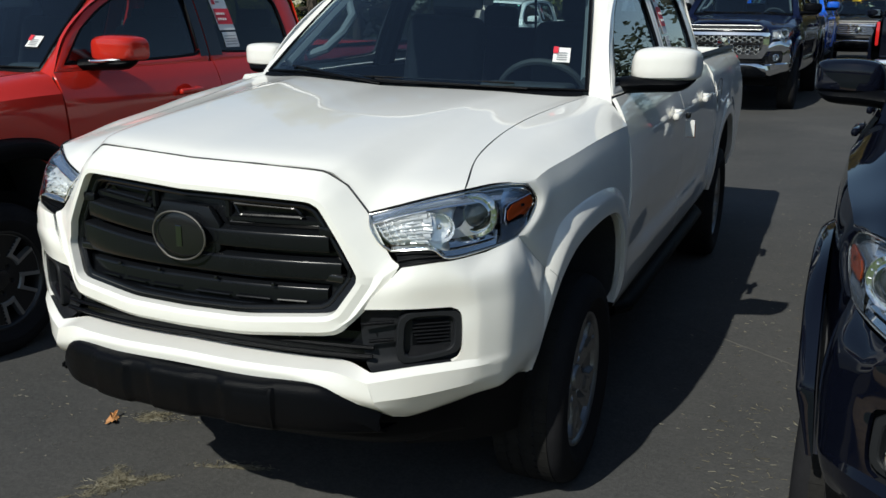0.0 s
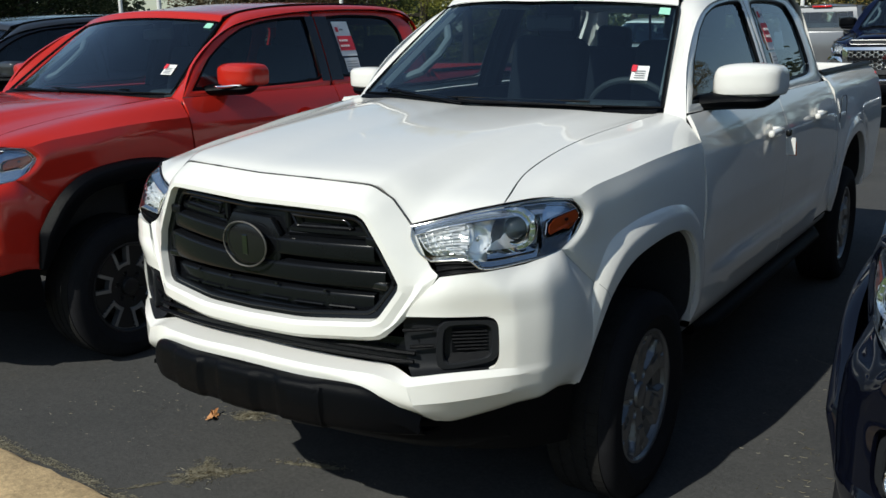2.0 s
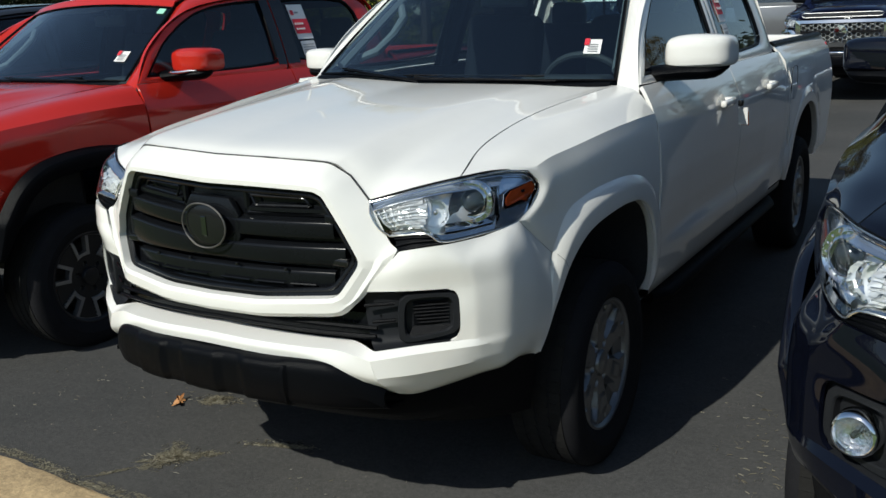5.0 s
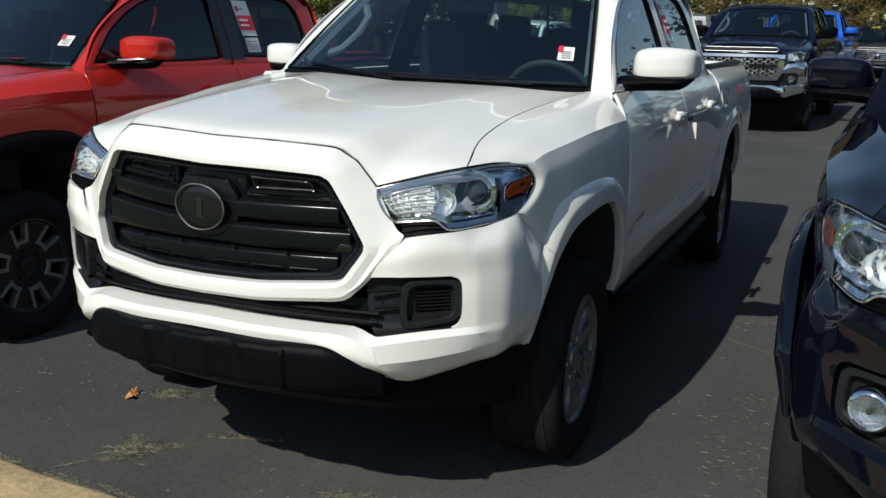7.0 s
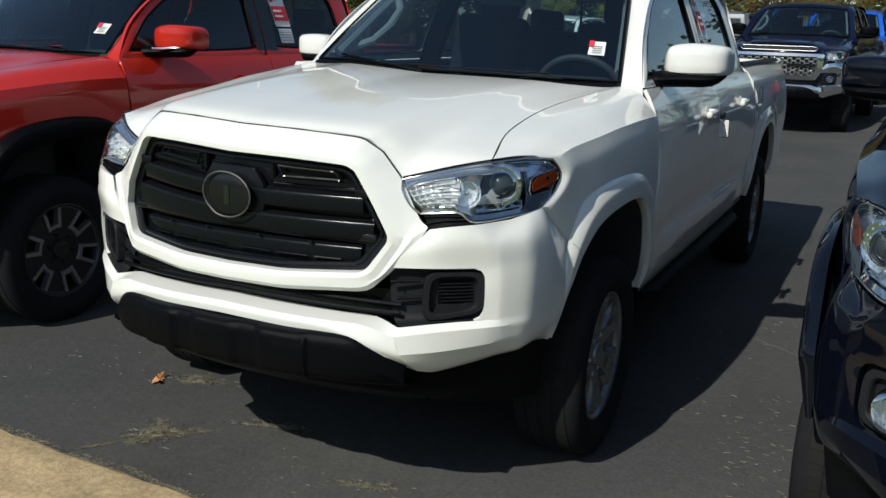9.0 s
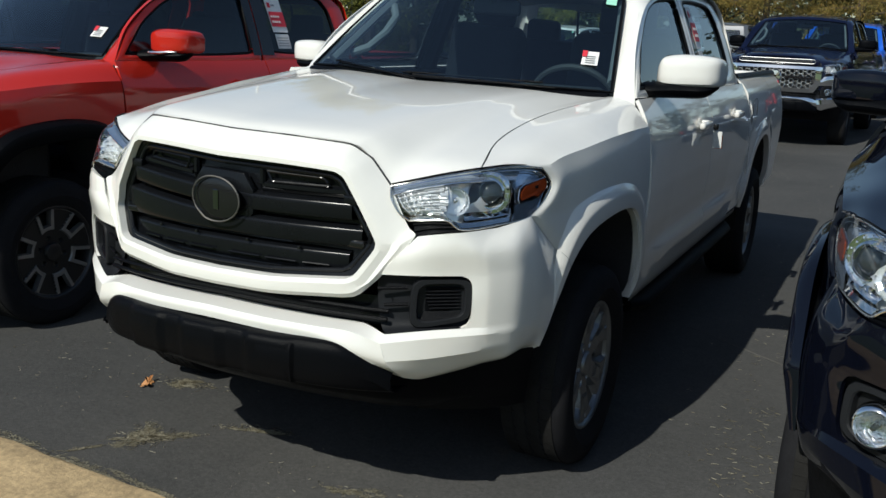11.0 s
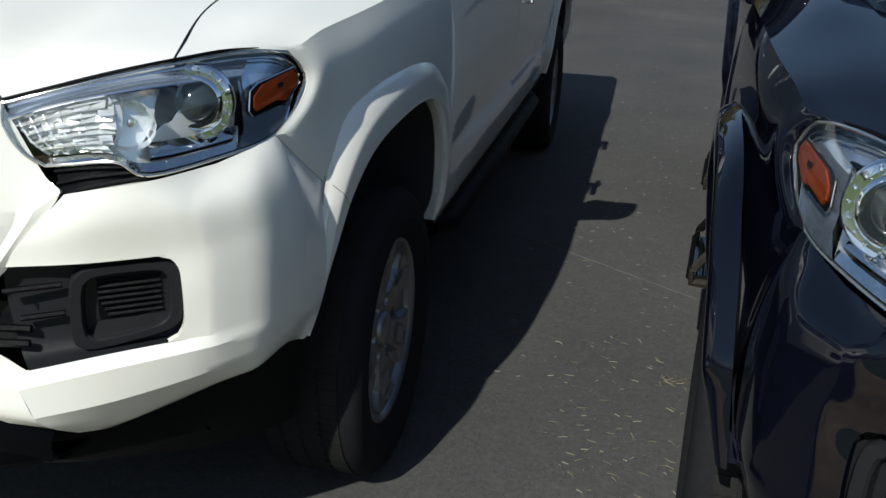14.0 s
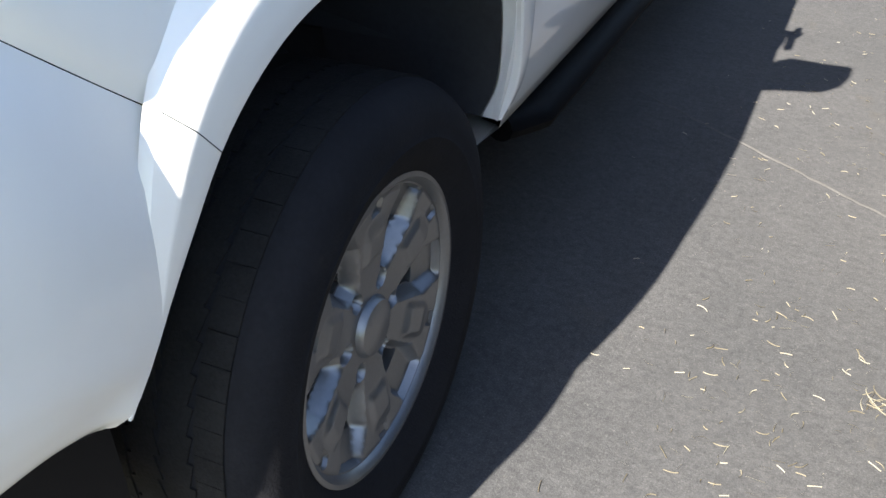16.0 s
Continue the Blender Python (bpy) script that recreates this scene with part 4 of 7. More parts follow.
def build_cab(truck, paint, s, rear_glass, blackout=False):
    """Doors, pillars and windows of one flank."""
    def flank(y0, y1, z0, z1, ny=28, nz=44):
        g = np.zeros((nz, ny, 3))
        for i, z in enumerate(np.linspace(z0, z1, nz)):
            for j, f in enumerate(np.linspace(0, 1, ny)):
                y = y0 + (y1 - y0) * f
                # hollow flank over a proud rocker ledge, fading out towards both ends
                fade = np.interp(y, [0.50, 0.85, 2.20, 2.60], [0.0, 1.0, 1.0, 0.0])
                relief = np.interp(z, [0.505, 0.60, 0.640, 0.675, 0.72, 0.86, 1.02, 1.06, 1.09, 1.15], [0.0, 0.007, 0.008, -0.010, -0.013, -0.009, -0.002, 0.003, 0.003, 0.0])
                g[i, j] = (side_x(y, z) + relief * fade, y, z)
        return g
    gap = 0.003
    win_f = [(0.530, 1.278), (0.70, 1.440), (0.88, 1.541), (1.02, 1.597), (1.18, 1.632), (1.40, 1.652), (1.585, 1.658), (1.562, 1.548), (1.548, 1.40), (1.548, 1.285), (1.25, 1.276), (0.90, 1.274)]
    out_f = [(0.452, 1.245), (0.575, 1.397), (0.752, 1.520), (0.930, 1.600), (1.145, 1.645), (1.40, 1.676), (1.625, 1.690), (1.618, 1.55), (1.614, 1.40), (1.612, 1.240), (1.25, 1.240), (0.90, 1.240)]
    win_r = [(1.650, 1.300), (1.675, 1.45), (1.725, 1.655), (1.95, 1.668), (2.25, 1.665), (2.40, 1.648), (2.465, 1.57), (2.472, 1.43), (2.468, 1.335), (2.40, 1.298), (1.95, 1.284)]
    out_r = [(1.620, 1.240), (1.626, 1.45), (1.633, 1.692), (1.95, 1.704), (2.25, 1.704), (2.52, 1.684), (2.635, 1.60), (2.645, 1.43), (2.650, 1.31), (2.650, 1.240), (1.95, 1.240)]
    for nm, y0, y1, win, out, gl in (("front_door", 0.435, 1.612, win_f, out_f, SIDEGLASS), ("rear_door", 1.620, 2.655, win_r, out_r, rear_glass)):
        lower = flank(y0, y1, 0.505, 1.245)
        if nm == "rear_door":
            for i in range(lower.shape[0]):
                z = lower[i, 0, 2]
                cut = max(0.0, 0.74 - z) * 1.1
                lower[i, :, 1] = 1.620 + (lower[i, :, 1] - 1.620) * (1 - cut / 1.035)
        door = sheet(nm, [lower], paint, truck, s, 0.014, "painted cab door")
        loop = []
        for (wy, wz), (oy, oz) in zip(win + win[:1], out + out[:1]):
            loop.append(((wy, wz), (oy, oz)))
        n = 70
        W = np.array([l[0] for l in loop]); O = np.array([l[1] for l in loop])
        t = np.linspace(0, len(loop) - 1, n)
        W = np.stack([np.interp(t, range(len(loop)), W[:, k]) for k in (0, 1)], 1)
        O = np.stack([np.interp(t, range(len(loop)), O[:, k]) for k in (0, 1)], 1)
        for A in (W,):
            for _ in range(2):
                A[1:-1] = (A[:-2] + 2 * A[1:-1] + A[2:]) / 4
        ring = np.array([[(upper_x(y, z) + dx, y, z) for y, z in (W * (1 - f) + O * f)] for f, dx in ((0.0, -0.028), (0.02, -0.004), (0.25, 0.003), (0.7, 0.004), (0.93, 0.0), (0.935, -0.012))])
        sheet("window_frame", [ring], paint, door, s, 0.0)
        b = bmesh.new()
        low, high = W[:, 1].min() + 0.001, W[:, 1].max() - 0.001
        rows = []
        for z in np.linspace(low, high, 18):
            hits = [p[0] + (q[0] - p[0]) * (z - p[1]) / (q[1] - p[1]) for p, q in zip(W[:-1], W[1:]) if (p[1] - z) * (q[1] - z) < 0]
            rows.append([((upper_x(y, z) - 0.014) * s, y, z) for y in np.linspace(min(hits), max(hits), 10)])
        add_grid(b, np.array(rows))
        part("window_pane", b, gl, door)
        seal = np.array([((upper_x(y, z) - 0.008) * s, y, z) for y, z in W])
        part("window_seal", tube_bm(seal, 0.009, 8), PLASTIC, door, "black rubber window seal")
        # handle
        hy = 1.31 if nm == "front_door" else 2.20
        hx = side_x(hy, 1.095)
        part("door_handle", join(box_bm(0.028, 0.19, 0.032, ((hx + 0.030) * s, hy, 1.100), 0.012, 3), box_bm(0.05, 0.04, 0.042, ((hx + 0.008) * s, hy + 0.075, 1.097), 0.012, 2)), paint, door)
        dish = lathe_bm([(0.0005, -0.004), (0.03, -0.003), (0.05, 0.001), (0.056, 0.003)], 24)
        bmesh.ops.transform(dish, matrix=Matrix.Translation((hx * s, hy - 0.03, 1.095)) @ Matrix.Diagonal((s, 1.15, 0.8, 1)), verts=dish.verts[:])
        part("handle_dish", dish, paint, door)
    b = bmesh.new()
    add_grid(b, np.array([[((upper_x(y, z) - 0.034) * s, y, z) for y in np.linspace(1.50, 1.76, 4)] for z in np.linspace(1.20, 1.70, 8)]))
    part("pillar_lining", b, CLOTH, truck, "dark grey pillar lining")
    if blackout:
        for ya, yb in ((1.535, 1.611), (1.621, 1.735)):
            b = bmesh.new()
            add_grid(b, np.array([[((upper_x(y, z) + 0.0065) * s, y + (z - 1.29) * 0.05, z) for y in np.linspace(ya, yb, 4)] for z in np.linspace(1.275, 1.662, 8)]))
            bmesh.ops.recalc_face_normals(b, faces=b.faces[:])
            part("pillar_trim", b, GLOSSBLACK, truck, "gloss black pillar trim")
    # A-pillar, roof rail and C-pillar
    inner, outer = [], []
    inner += [(0.716, 0.415, 1.228), (0.705, 0.448, 1.252), (0.660, 0.62, 1.385), (0.608, 0.82, 1.528), (0.566, 0.985, 1.645), (0.558, 1.12, 1.690), (0.560, 1.45, 1.722), (0.562, 1.95, 1.736), (0.566, 2.40, 1.728), (0.580, 2.62, 1.700), (0.605, 2.715, 1.61), (0.650, 2.742, 1.42), (0.685, 2.745, 1.24)]
    outer += [(0.812, 0.405, 1.190), (0.788, 0.450, 1.245), (0.742, 0.568, 1.402), (0.702, 0.745, 1.526), (0.674, 0.924, 1.606), (0.655, 1.140, 1.651), (0.640, 1.516, 1.690), (0.634, 2.05, 1.710), (0.640, 2.50, 1.696), (0.668, 2.655, 1.61), (0.728, 2.668, 1.43), (0.768, 2.672, 1.31), (0.792, 2.672, 1.24)]
    I, O = curve_through(inner, 60), curve_through(outer, 60)
    rail = np.stack([I + (-0.0, 0, -0.025), I, I * 0.6 + O * 0.4 + (0.010, 0, 0.008), I * 0.2 + O * 0.8 + (0.006, 0, 0.004), O, O + (-0.02, 0, 0)])
    sheet("roof_rail", [rail], paint, truck, s, 0.0, "painted pillar and roof rail")
    # rear quarter of the cab between the door and the bed
    q = np.array([[(side_x(y, z), y, z) for y in np.linspace(2.663 - max(0.0, 0.74 - z) * 1.1, 2.735, 6)] for z in np.linspace(0.52, 1.245, 14)])
    sheet("cab_quarter", [q], paint, truck, s, 0.012)
    # sill
    g = np.array([[(x, y, z) for y in np.linspace(0.43, 2.75, 12)] for x, z in ((0.846, 0.502), (0.838, 0.47), (0.80, 0.43), (0.70, 0.42))])
    sheet("sill", [g], paint, truck, s, 0.0)


def build_mirror(truck, s, paint, trim):
    """Door mirror on a black foot."""
    rows = []
    for x, y0, yf, z0, z1 in ((0.796, 0.70, 0.030, 1.300, 1.340), (0.808, 0.695, 0.055, 1.296, 1.380), (0.832, 0.690, 0.072, 1.288, 1.404), (0.90, 0.690, 0.080, 1.287, 1.414), (0.985, 0.705, 0.076, 1.290, 1.411), (1.030, 0.725, 0.064, 1.294, 1.402), (1.045, 0.745, 0.040, 1.302, 1.384), (1.050, 0.760, 0.010, 1.325, 1.355)):
        zc, hz = (z0 + z1) / 2, (z1 - z0) / 2
        ring = []
        for a in np.linspace(0, 2 * math.pi, 29)[:-1]:
            ca, sa = math.cos(a), math.sin(a)
            sq = (abs(ca) ** 5 + abs(sa) ** 5) ** (-1 / 5)
            ring.append((x, y0 + 0.06 - yf * sq * ca * (1.25 if ca > 0 else 0.75), zc + hz * sq * sa))
        rows.append(ring)
    g = np.array(rows)
    g = np.stack([curve_through(g[:, j], 26) for j in range(28)], 1)
    g[..., 0] *= s
    b = bmesh.new()
    add_grid(b, g, closed=True)
    b.faces.new([b.verts.new(v) for v in g[0]])
    b.faces.new([b.verts.new(v) for v in g[-1]])
    bmesh.ops.remove_doubles(b, verts=b.verts[:], dist=0.0005)
    bmesh.ops.recalc_face_normals(b, faces=b.faces[:])
    mirror = part("door_mirror", b, paint, truck, "painted door mirror on black foot")
    base = [(0.735 * s, 0.640, 1.268), (0.78 * s, 0.665, 1.272), (0.87 * s, 0.710, 1.278), (0.975 * s, 0.740, 1.280), (1.030 * s, 0.762, 1.298)]
    part("mirror_foot", tube_bm(curve_through(base, 14), np.interp(np.linspace(0, 4, 14), range(5), (0.050, 0.060, 0.066, 0.060, 0.020)), 14, flat=0.52), PLASTIC, mirror, "black plastic mirror foot")
    part("mirror_glass", box_bm(0.15, 0.004, 0.11, (0.91 * s, 0.806, 1.352), 0.002, 1), CHROME, mirror)
    if trim == "chrome":
        part("turn_strip", tube_bm([(0.83 * s, 0.640, 1.290), (0.90 * s, 0.646, 1.292), (0.985 * s, 0.690, 1.300)], 0.009, 8), CHROME, mirror, "silver mirror strip")


def build_flare(truck, s, front, paint, proud):
    """A raised lip round a wheel opening, fading out towards its front foot."""
    n = 56
    axle = AXLES[0] if front else AXLES[1]
    t = np.linspace(0, 1, n)
    if front:
        lip = np.interp(t, [0, 0.07, 0.14, 0.22, 0.30, 0.45, 0.6, 0.8, 0.92, 1], [0.834, 0.846, 0.854, 0.865, 0.877, 0.888, 0.892, 0.889, 0.874, 0.848])
        w = np.interp(t, [0, 0.06, 0.14, 0.22, 0.31, 0.8, 1], [0.0, 0.0, 0.30, 0.72, 1, 1, 0.35])
    else:
        lip = np.interp(t, [0, 0.15, 0.5, 0.85, 1], [0.872, 0.898, 0.915, 0.901, 0.866])
        w = np.interp(t, [0, 0.1, 0.9, 1], [0.3, 1, 1, 0.3])
    for a in (lip, w):
        for _ in range(6):
            a[1:-1] = (a[:-2] + 2 * a[1:-1] + a[2:]) / 4
    extra = proud - 0.024
    if extra > 0:
        w = np.interp(t, [0, 0.12, 0.90, 1], [0.35, 1, 1, 0.5])
        if front:
            lip = np.interp(t, [0, 0.12, 0.3, 0.5, 0.8, 1], [0.852, 0.890, 0.900, 0.902, 0.892, 0.858])
    rows = []
    profile = ((0.118, -1.5), (0.108, -1.22), (0.102, -1.05), (0.068, -0.16), (0.062, -0.05), (0.056, 0.0), (0.048, 0.01), (0.028, 0.01), (0.008, 0.0), (0.003, -0.06), (0.0, -0.25))
    if extra > 0:
        profile = ((0.100, -1.15), (0.094, -0.85), (0.086, -0.45), (0.076, -0.14), (0.064, -0.02), (0.050, 0.0), (0.034, -0.04), (0.018, -0.14), (0.006, -0.30), (0.0, -0.55))
    for grow, dx in profile:
        p = arch_curve(n, 0.0, axle, not front) + (arch_curve(n, grow, axle, not front) - arch_curve(n, 0.0, axle, not front)) * np.maximum(w[:, None], 0.03)
        rows.append([(lip[i] + extra + (0.024 + extra) * dx * w[i] - (0.003 if dx < -1.1 else 0), p[i, 0], p[i, 1]) for i in range(n)])
    p = arch_curve(n, 0.0, axle, not front)
    rows.append([(lip[i] - 0.040, p[i, 0], p[i, 1]) for i in range(n)])
    flare = sheet("wheel_arch_flare", [np.array(rows)], paint, truck, s, 0.0, "", sharp=0.4)
    if front and extra <= 0:
        # the fender's joint with the bumper runs on across the flare
        across = np.array([r[13] for r in rows[2:-2]])
        part("flare_joint", tube_bm(across * (s, 1, 1), 0.0006, 5), UNDER, flare, "thin dark panel joint")
    lin = np.array([[(lip[i] - 0.037 if x > 0.8 else x, p[i, 0], p[i, 1]) for i in range(n)] for x in (0.84, 0.70, 0.50)])
    sheet("wheel_well", [lin], UNDER, truck, s, 0.0, "black wheel-well liner")


def build_bed(truck, paint, s):
    """Bed side with its wheel opening, rail cap and tail lamp."""
    y0, y1, z1 = 2.752, 4.30, 1.290
    arch = arch_curve(60, 0.0, AXLES[1], True)
    cols = 64
    g = np.zeros((16, cols, 3))
    for j, y in enumerate(np.linspace(y0, y1, cols)):
        inside = arch[:, 0].min() < y < arch[:, 0].max()
        zb = float(np.interp(y, arch[:, 0], arch[:, 1])) if inside else 0.52
        for i, f in enumerate(np.linspace(0, 1, 16)):
            z = zb + (z1 - zb) * f
            x = side_x(y, min(z, 1.14)) - (0.105 * max(0, (z - 1.14) / 0.15) ** 2.2 if z > 1.14 else 0)
            # raised shoulder above the rear wheel
            r = math.hypot(y - AXLES[1], z - 0.42)
            x += 0.014 * math.exp(-((r - 0.56) / 0.09) ** 2)
            g[i, j] = (x, y, z)
    side = sheet("bed_side", [g], paint, truck, s, 0.012, "painted pickup bed side")
    cap = np.array([[(x, y, z) for y in np.linspace(y0, y1, 12)] for x, z in ((0.783, 1.274), (0.778, 1.287), (0.762, 1.297), (0.738, 1.296), (0.727, 1.28), (0.722, 1.22), (0.722, 0.80))])
    sheet("bed_rail_cap", [cap], PLASTIC, side, s, 0.0, "black bed rail cap and liner")
    part("tail_lamp", box_bm(0.05, 0.05, 0.34, (0.800 * s, 4.288, 1.06), 0.015, 2), REDLAMP, side, "red tail lamp")
    door = np.array([[(side_x(2.88, z) + 0.0045, 2.80 + 0.16 * fx, z) for fx in np.linspace(0, 1, 6)] for z in np.linspace(0.97, 1.15, 6)])
    lid = sheet("fuel_door", [door], paint, side, s, 0.004)
    rim = [(s * (side_x(2.88, 1.06) + 0.0055), 2.88 + 0.084 * math.copysign(abs(math.cos(a)) ** 0.5, math.cos(a)), 1.06 + 0.094 * math.copysign(abs(math.sin(a)) ** 0.5, math.sin(a))) for a in np.linspace(0, 2 * math.pi, 37)]
    part("lid_joint", tube_bm(rim, 0.0022, 5), UNDER, lid, "thin dark joint round the lid")


def rounded_seat(parent, x, y):
    seat = part("seat", box_bm(0.50, 0.50, 0.16, (x, y, 0.86), 0.06, 3), CLOTH, parent, "dark cloth seat")
    part("seat_back", box_bm(0.48, 0.14, 0.66, (x, y + 0.30, 1.17), 0.06, 3, Euler((-0.28, 0, 0)).to_matrix()), CLOTH, seat)
    part("headrest", box_bm(0.27, 0.11, 0.20, (x, y + 0.44, 1.575), 0.05, 3, Euler((-0.2, 0, 0)).to_matrix()), CLOTH, seat)
    for dx in (-0.06, 0.06):
        part("headrest_post", tube_bm([(x + dx, y + 0.41, 1.42), (x + dx, y + 0.43, 1.52)], 0.007, 6), STEEL, seat)


def build_cabin(truck):
    """Dashboard, wheel, seats, visors and inner trim seen through the glass."""
    floor = part("cabin_floor", box_bm(1.56, 2.25, 0.05, (0, 1.55, 0.62), 0.0), CABIN, truck)
    dash = surface([[(-0.70, 0.42, 1.19), (0, 0.36, 1.205), (0.70, 0.42, 1.19)], [(-0.72, 0.62, 1.205), (0, 0.60, 1.225), (0.72, 0.62, 1.21)], [(-0.72, 0.80, 1.17), (0, 0.82, 1.20), (0.72, 0.78, 1.19)], [(-0.72, 0.84, 1.05), (0, 0.86, 1.05), (0.72, 0.84, 1.05)], [(-0.72, 0.80, 0.75), (0, 0.80, 0.75), (0.72, 0.80, 0.75)]], 20, 20)
    dashboard = sheet("dashboard", [dash], CABIN, truck, 1, 0.0, "dark grey dashboard")
    part("instrument_hood", box_bm(0.36, 0.16, 0.07, (0.38, 0.76, 1.225), 0.03, 3), CABIN, dashboard)
    a = np.linspace(0, 2 * math.pi, 33)
    rim = [(0.38 + 0.185 * math.cos(t), 0.985 - 0.07 * math.sin(t), 1.165 + 0.17 * math.sin(t)) for t in a]
    wheel = part("steering_wheel", tube_bm(rim, 0.015, 8), CABIN, truck, "dark steering wheel")
    part("steering_hub", box_bm(0.17, 0.06, 0.12, (0.38, 0.96, 1.16), 0.025, 2), CABIN, wheel)
    for t in (0.1, math.pi - 0.1, -math.pi / 2):
        part("steering_spoke", tube_bm([(0.38, 0.975, 1.16), (0.38 + 0.18 * math.cos(t), 0.985 - 0.07 * math.sin(t), 1.165 + 0.165 * math.sin(t))], 0.014, 6), CABIN, wheel)
    for x in (-0.38, 0.38):
        rounded_seat(truck, x, 1.30)
    bench = part("rear_bench", box_bm(1.32, 0.46, 0.16, (0, 2.24, 0.86), 0.05, 3), CLOTH, truck, "dark cloth rear bench")
    part("bench_back", box_bm(1.32, 0.13, 0.56, (0, 2.50, 1.14), 0.05, 3, Euler((-0.15, 0, 0)).to_matrix()), CLOTH, bench)
    for x in (-0.42, 0.42):
        part("headrest", box_bm(0.25, 0.09, 0.16, (x, 2.57, 1.46), 0.04, 3), CLOTH, bench)
    part("console", box_bm(0.24, 0.8, 0.22, (0, 1.15, 0.82), 0.03, 2), CABIN, truck)
    headliner = np.array([[(x, y, 1.715 - 0.05 * (x / 0.6) ** 2 - 0.05 * ((y - 1.8) / 0.8) ** 2) for x in np.linspace(-0.6, 0.6, 9)] for y in np.linspace(1.0, 2.62, 9)])
    sheet("headliner", [headliner], GREYTRIM, truck, 1, 0.0, "grey headliner")
    for s in (1, -1):
        part("sun_visor", box_bm(0.38, 0.15, 0.02, (0.30 * s, 1.06, 1.655), 0.008, 2, Euler((0.25, 0, 0)).to_matrix()), GREYTRIM, truck)
        part("door_card", box_bm(0.03, 2.0, 0.60, (0.765 * s, 1.55, 0.93), 0.01, 1), CABIN, truck)
        part("pillar_trim", tube_bm([(0.665 * s, 0.55, 1.29), (0.60 * s, 0.82, 1.49), (0.545 * s, 1.03, 1.64)], 0.020, 6), GREYTRIM, truck)
        part("middle_pillar_trim", box_bm(0.03, 0.12, 0.5, (0.675 * s, 1.60, 1.46), 0.01, 1, Euler((0, -0.35 * s, 0)).to_matrix()), CABIN, truck)
        if s < 0:
            part("grab_handle", tube_bm([(0.640 * s, 0.66, 1.315), (0.565 * s, 0.69, 1.345), (0.520 * s, 0.76, 1.415), (0.520 * s, 0.85, 1.485), (0.575 * s, 0.92, 1.545)], 0.019, 8), GREYTRIM, truck)
    mir = part("inner_mirror", box_bm(0.24, 0.03, 0.065, (0.0, 0.98, 1.575), 0.014, 3), CABIN, truck, "black inside mirror")
    part("mirror_stem", tube_bm([(0, 0.95, 1.63), (0, 0.975, 1.585)], 0.012, 6), CABIN, mir)


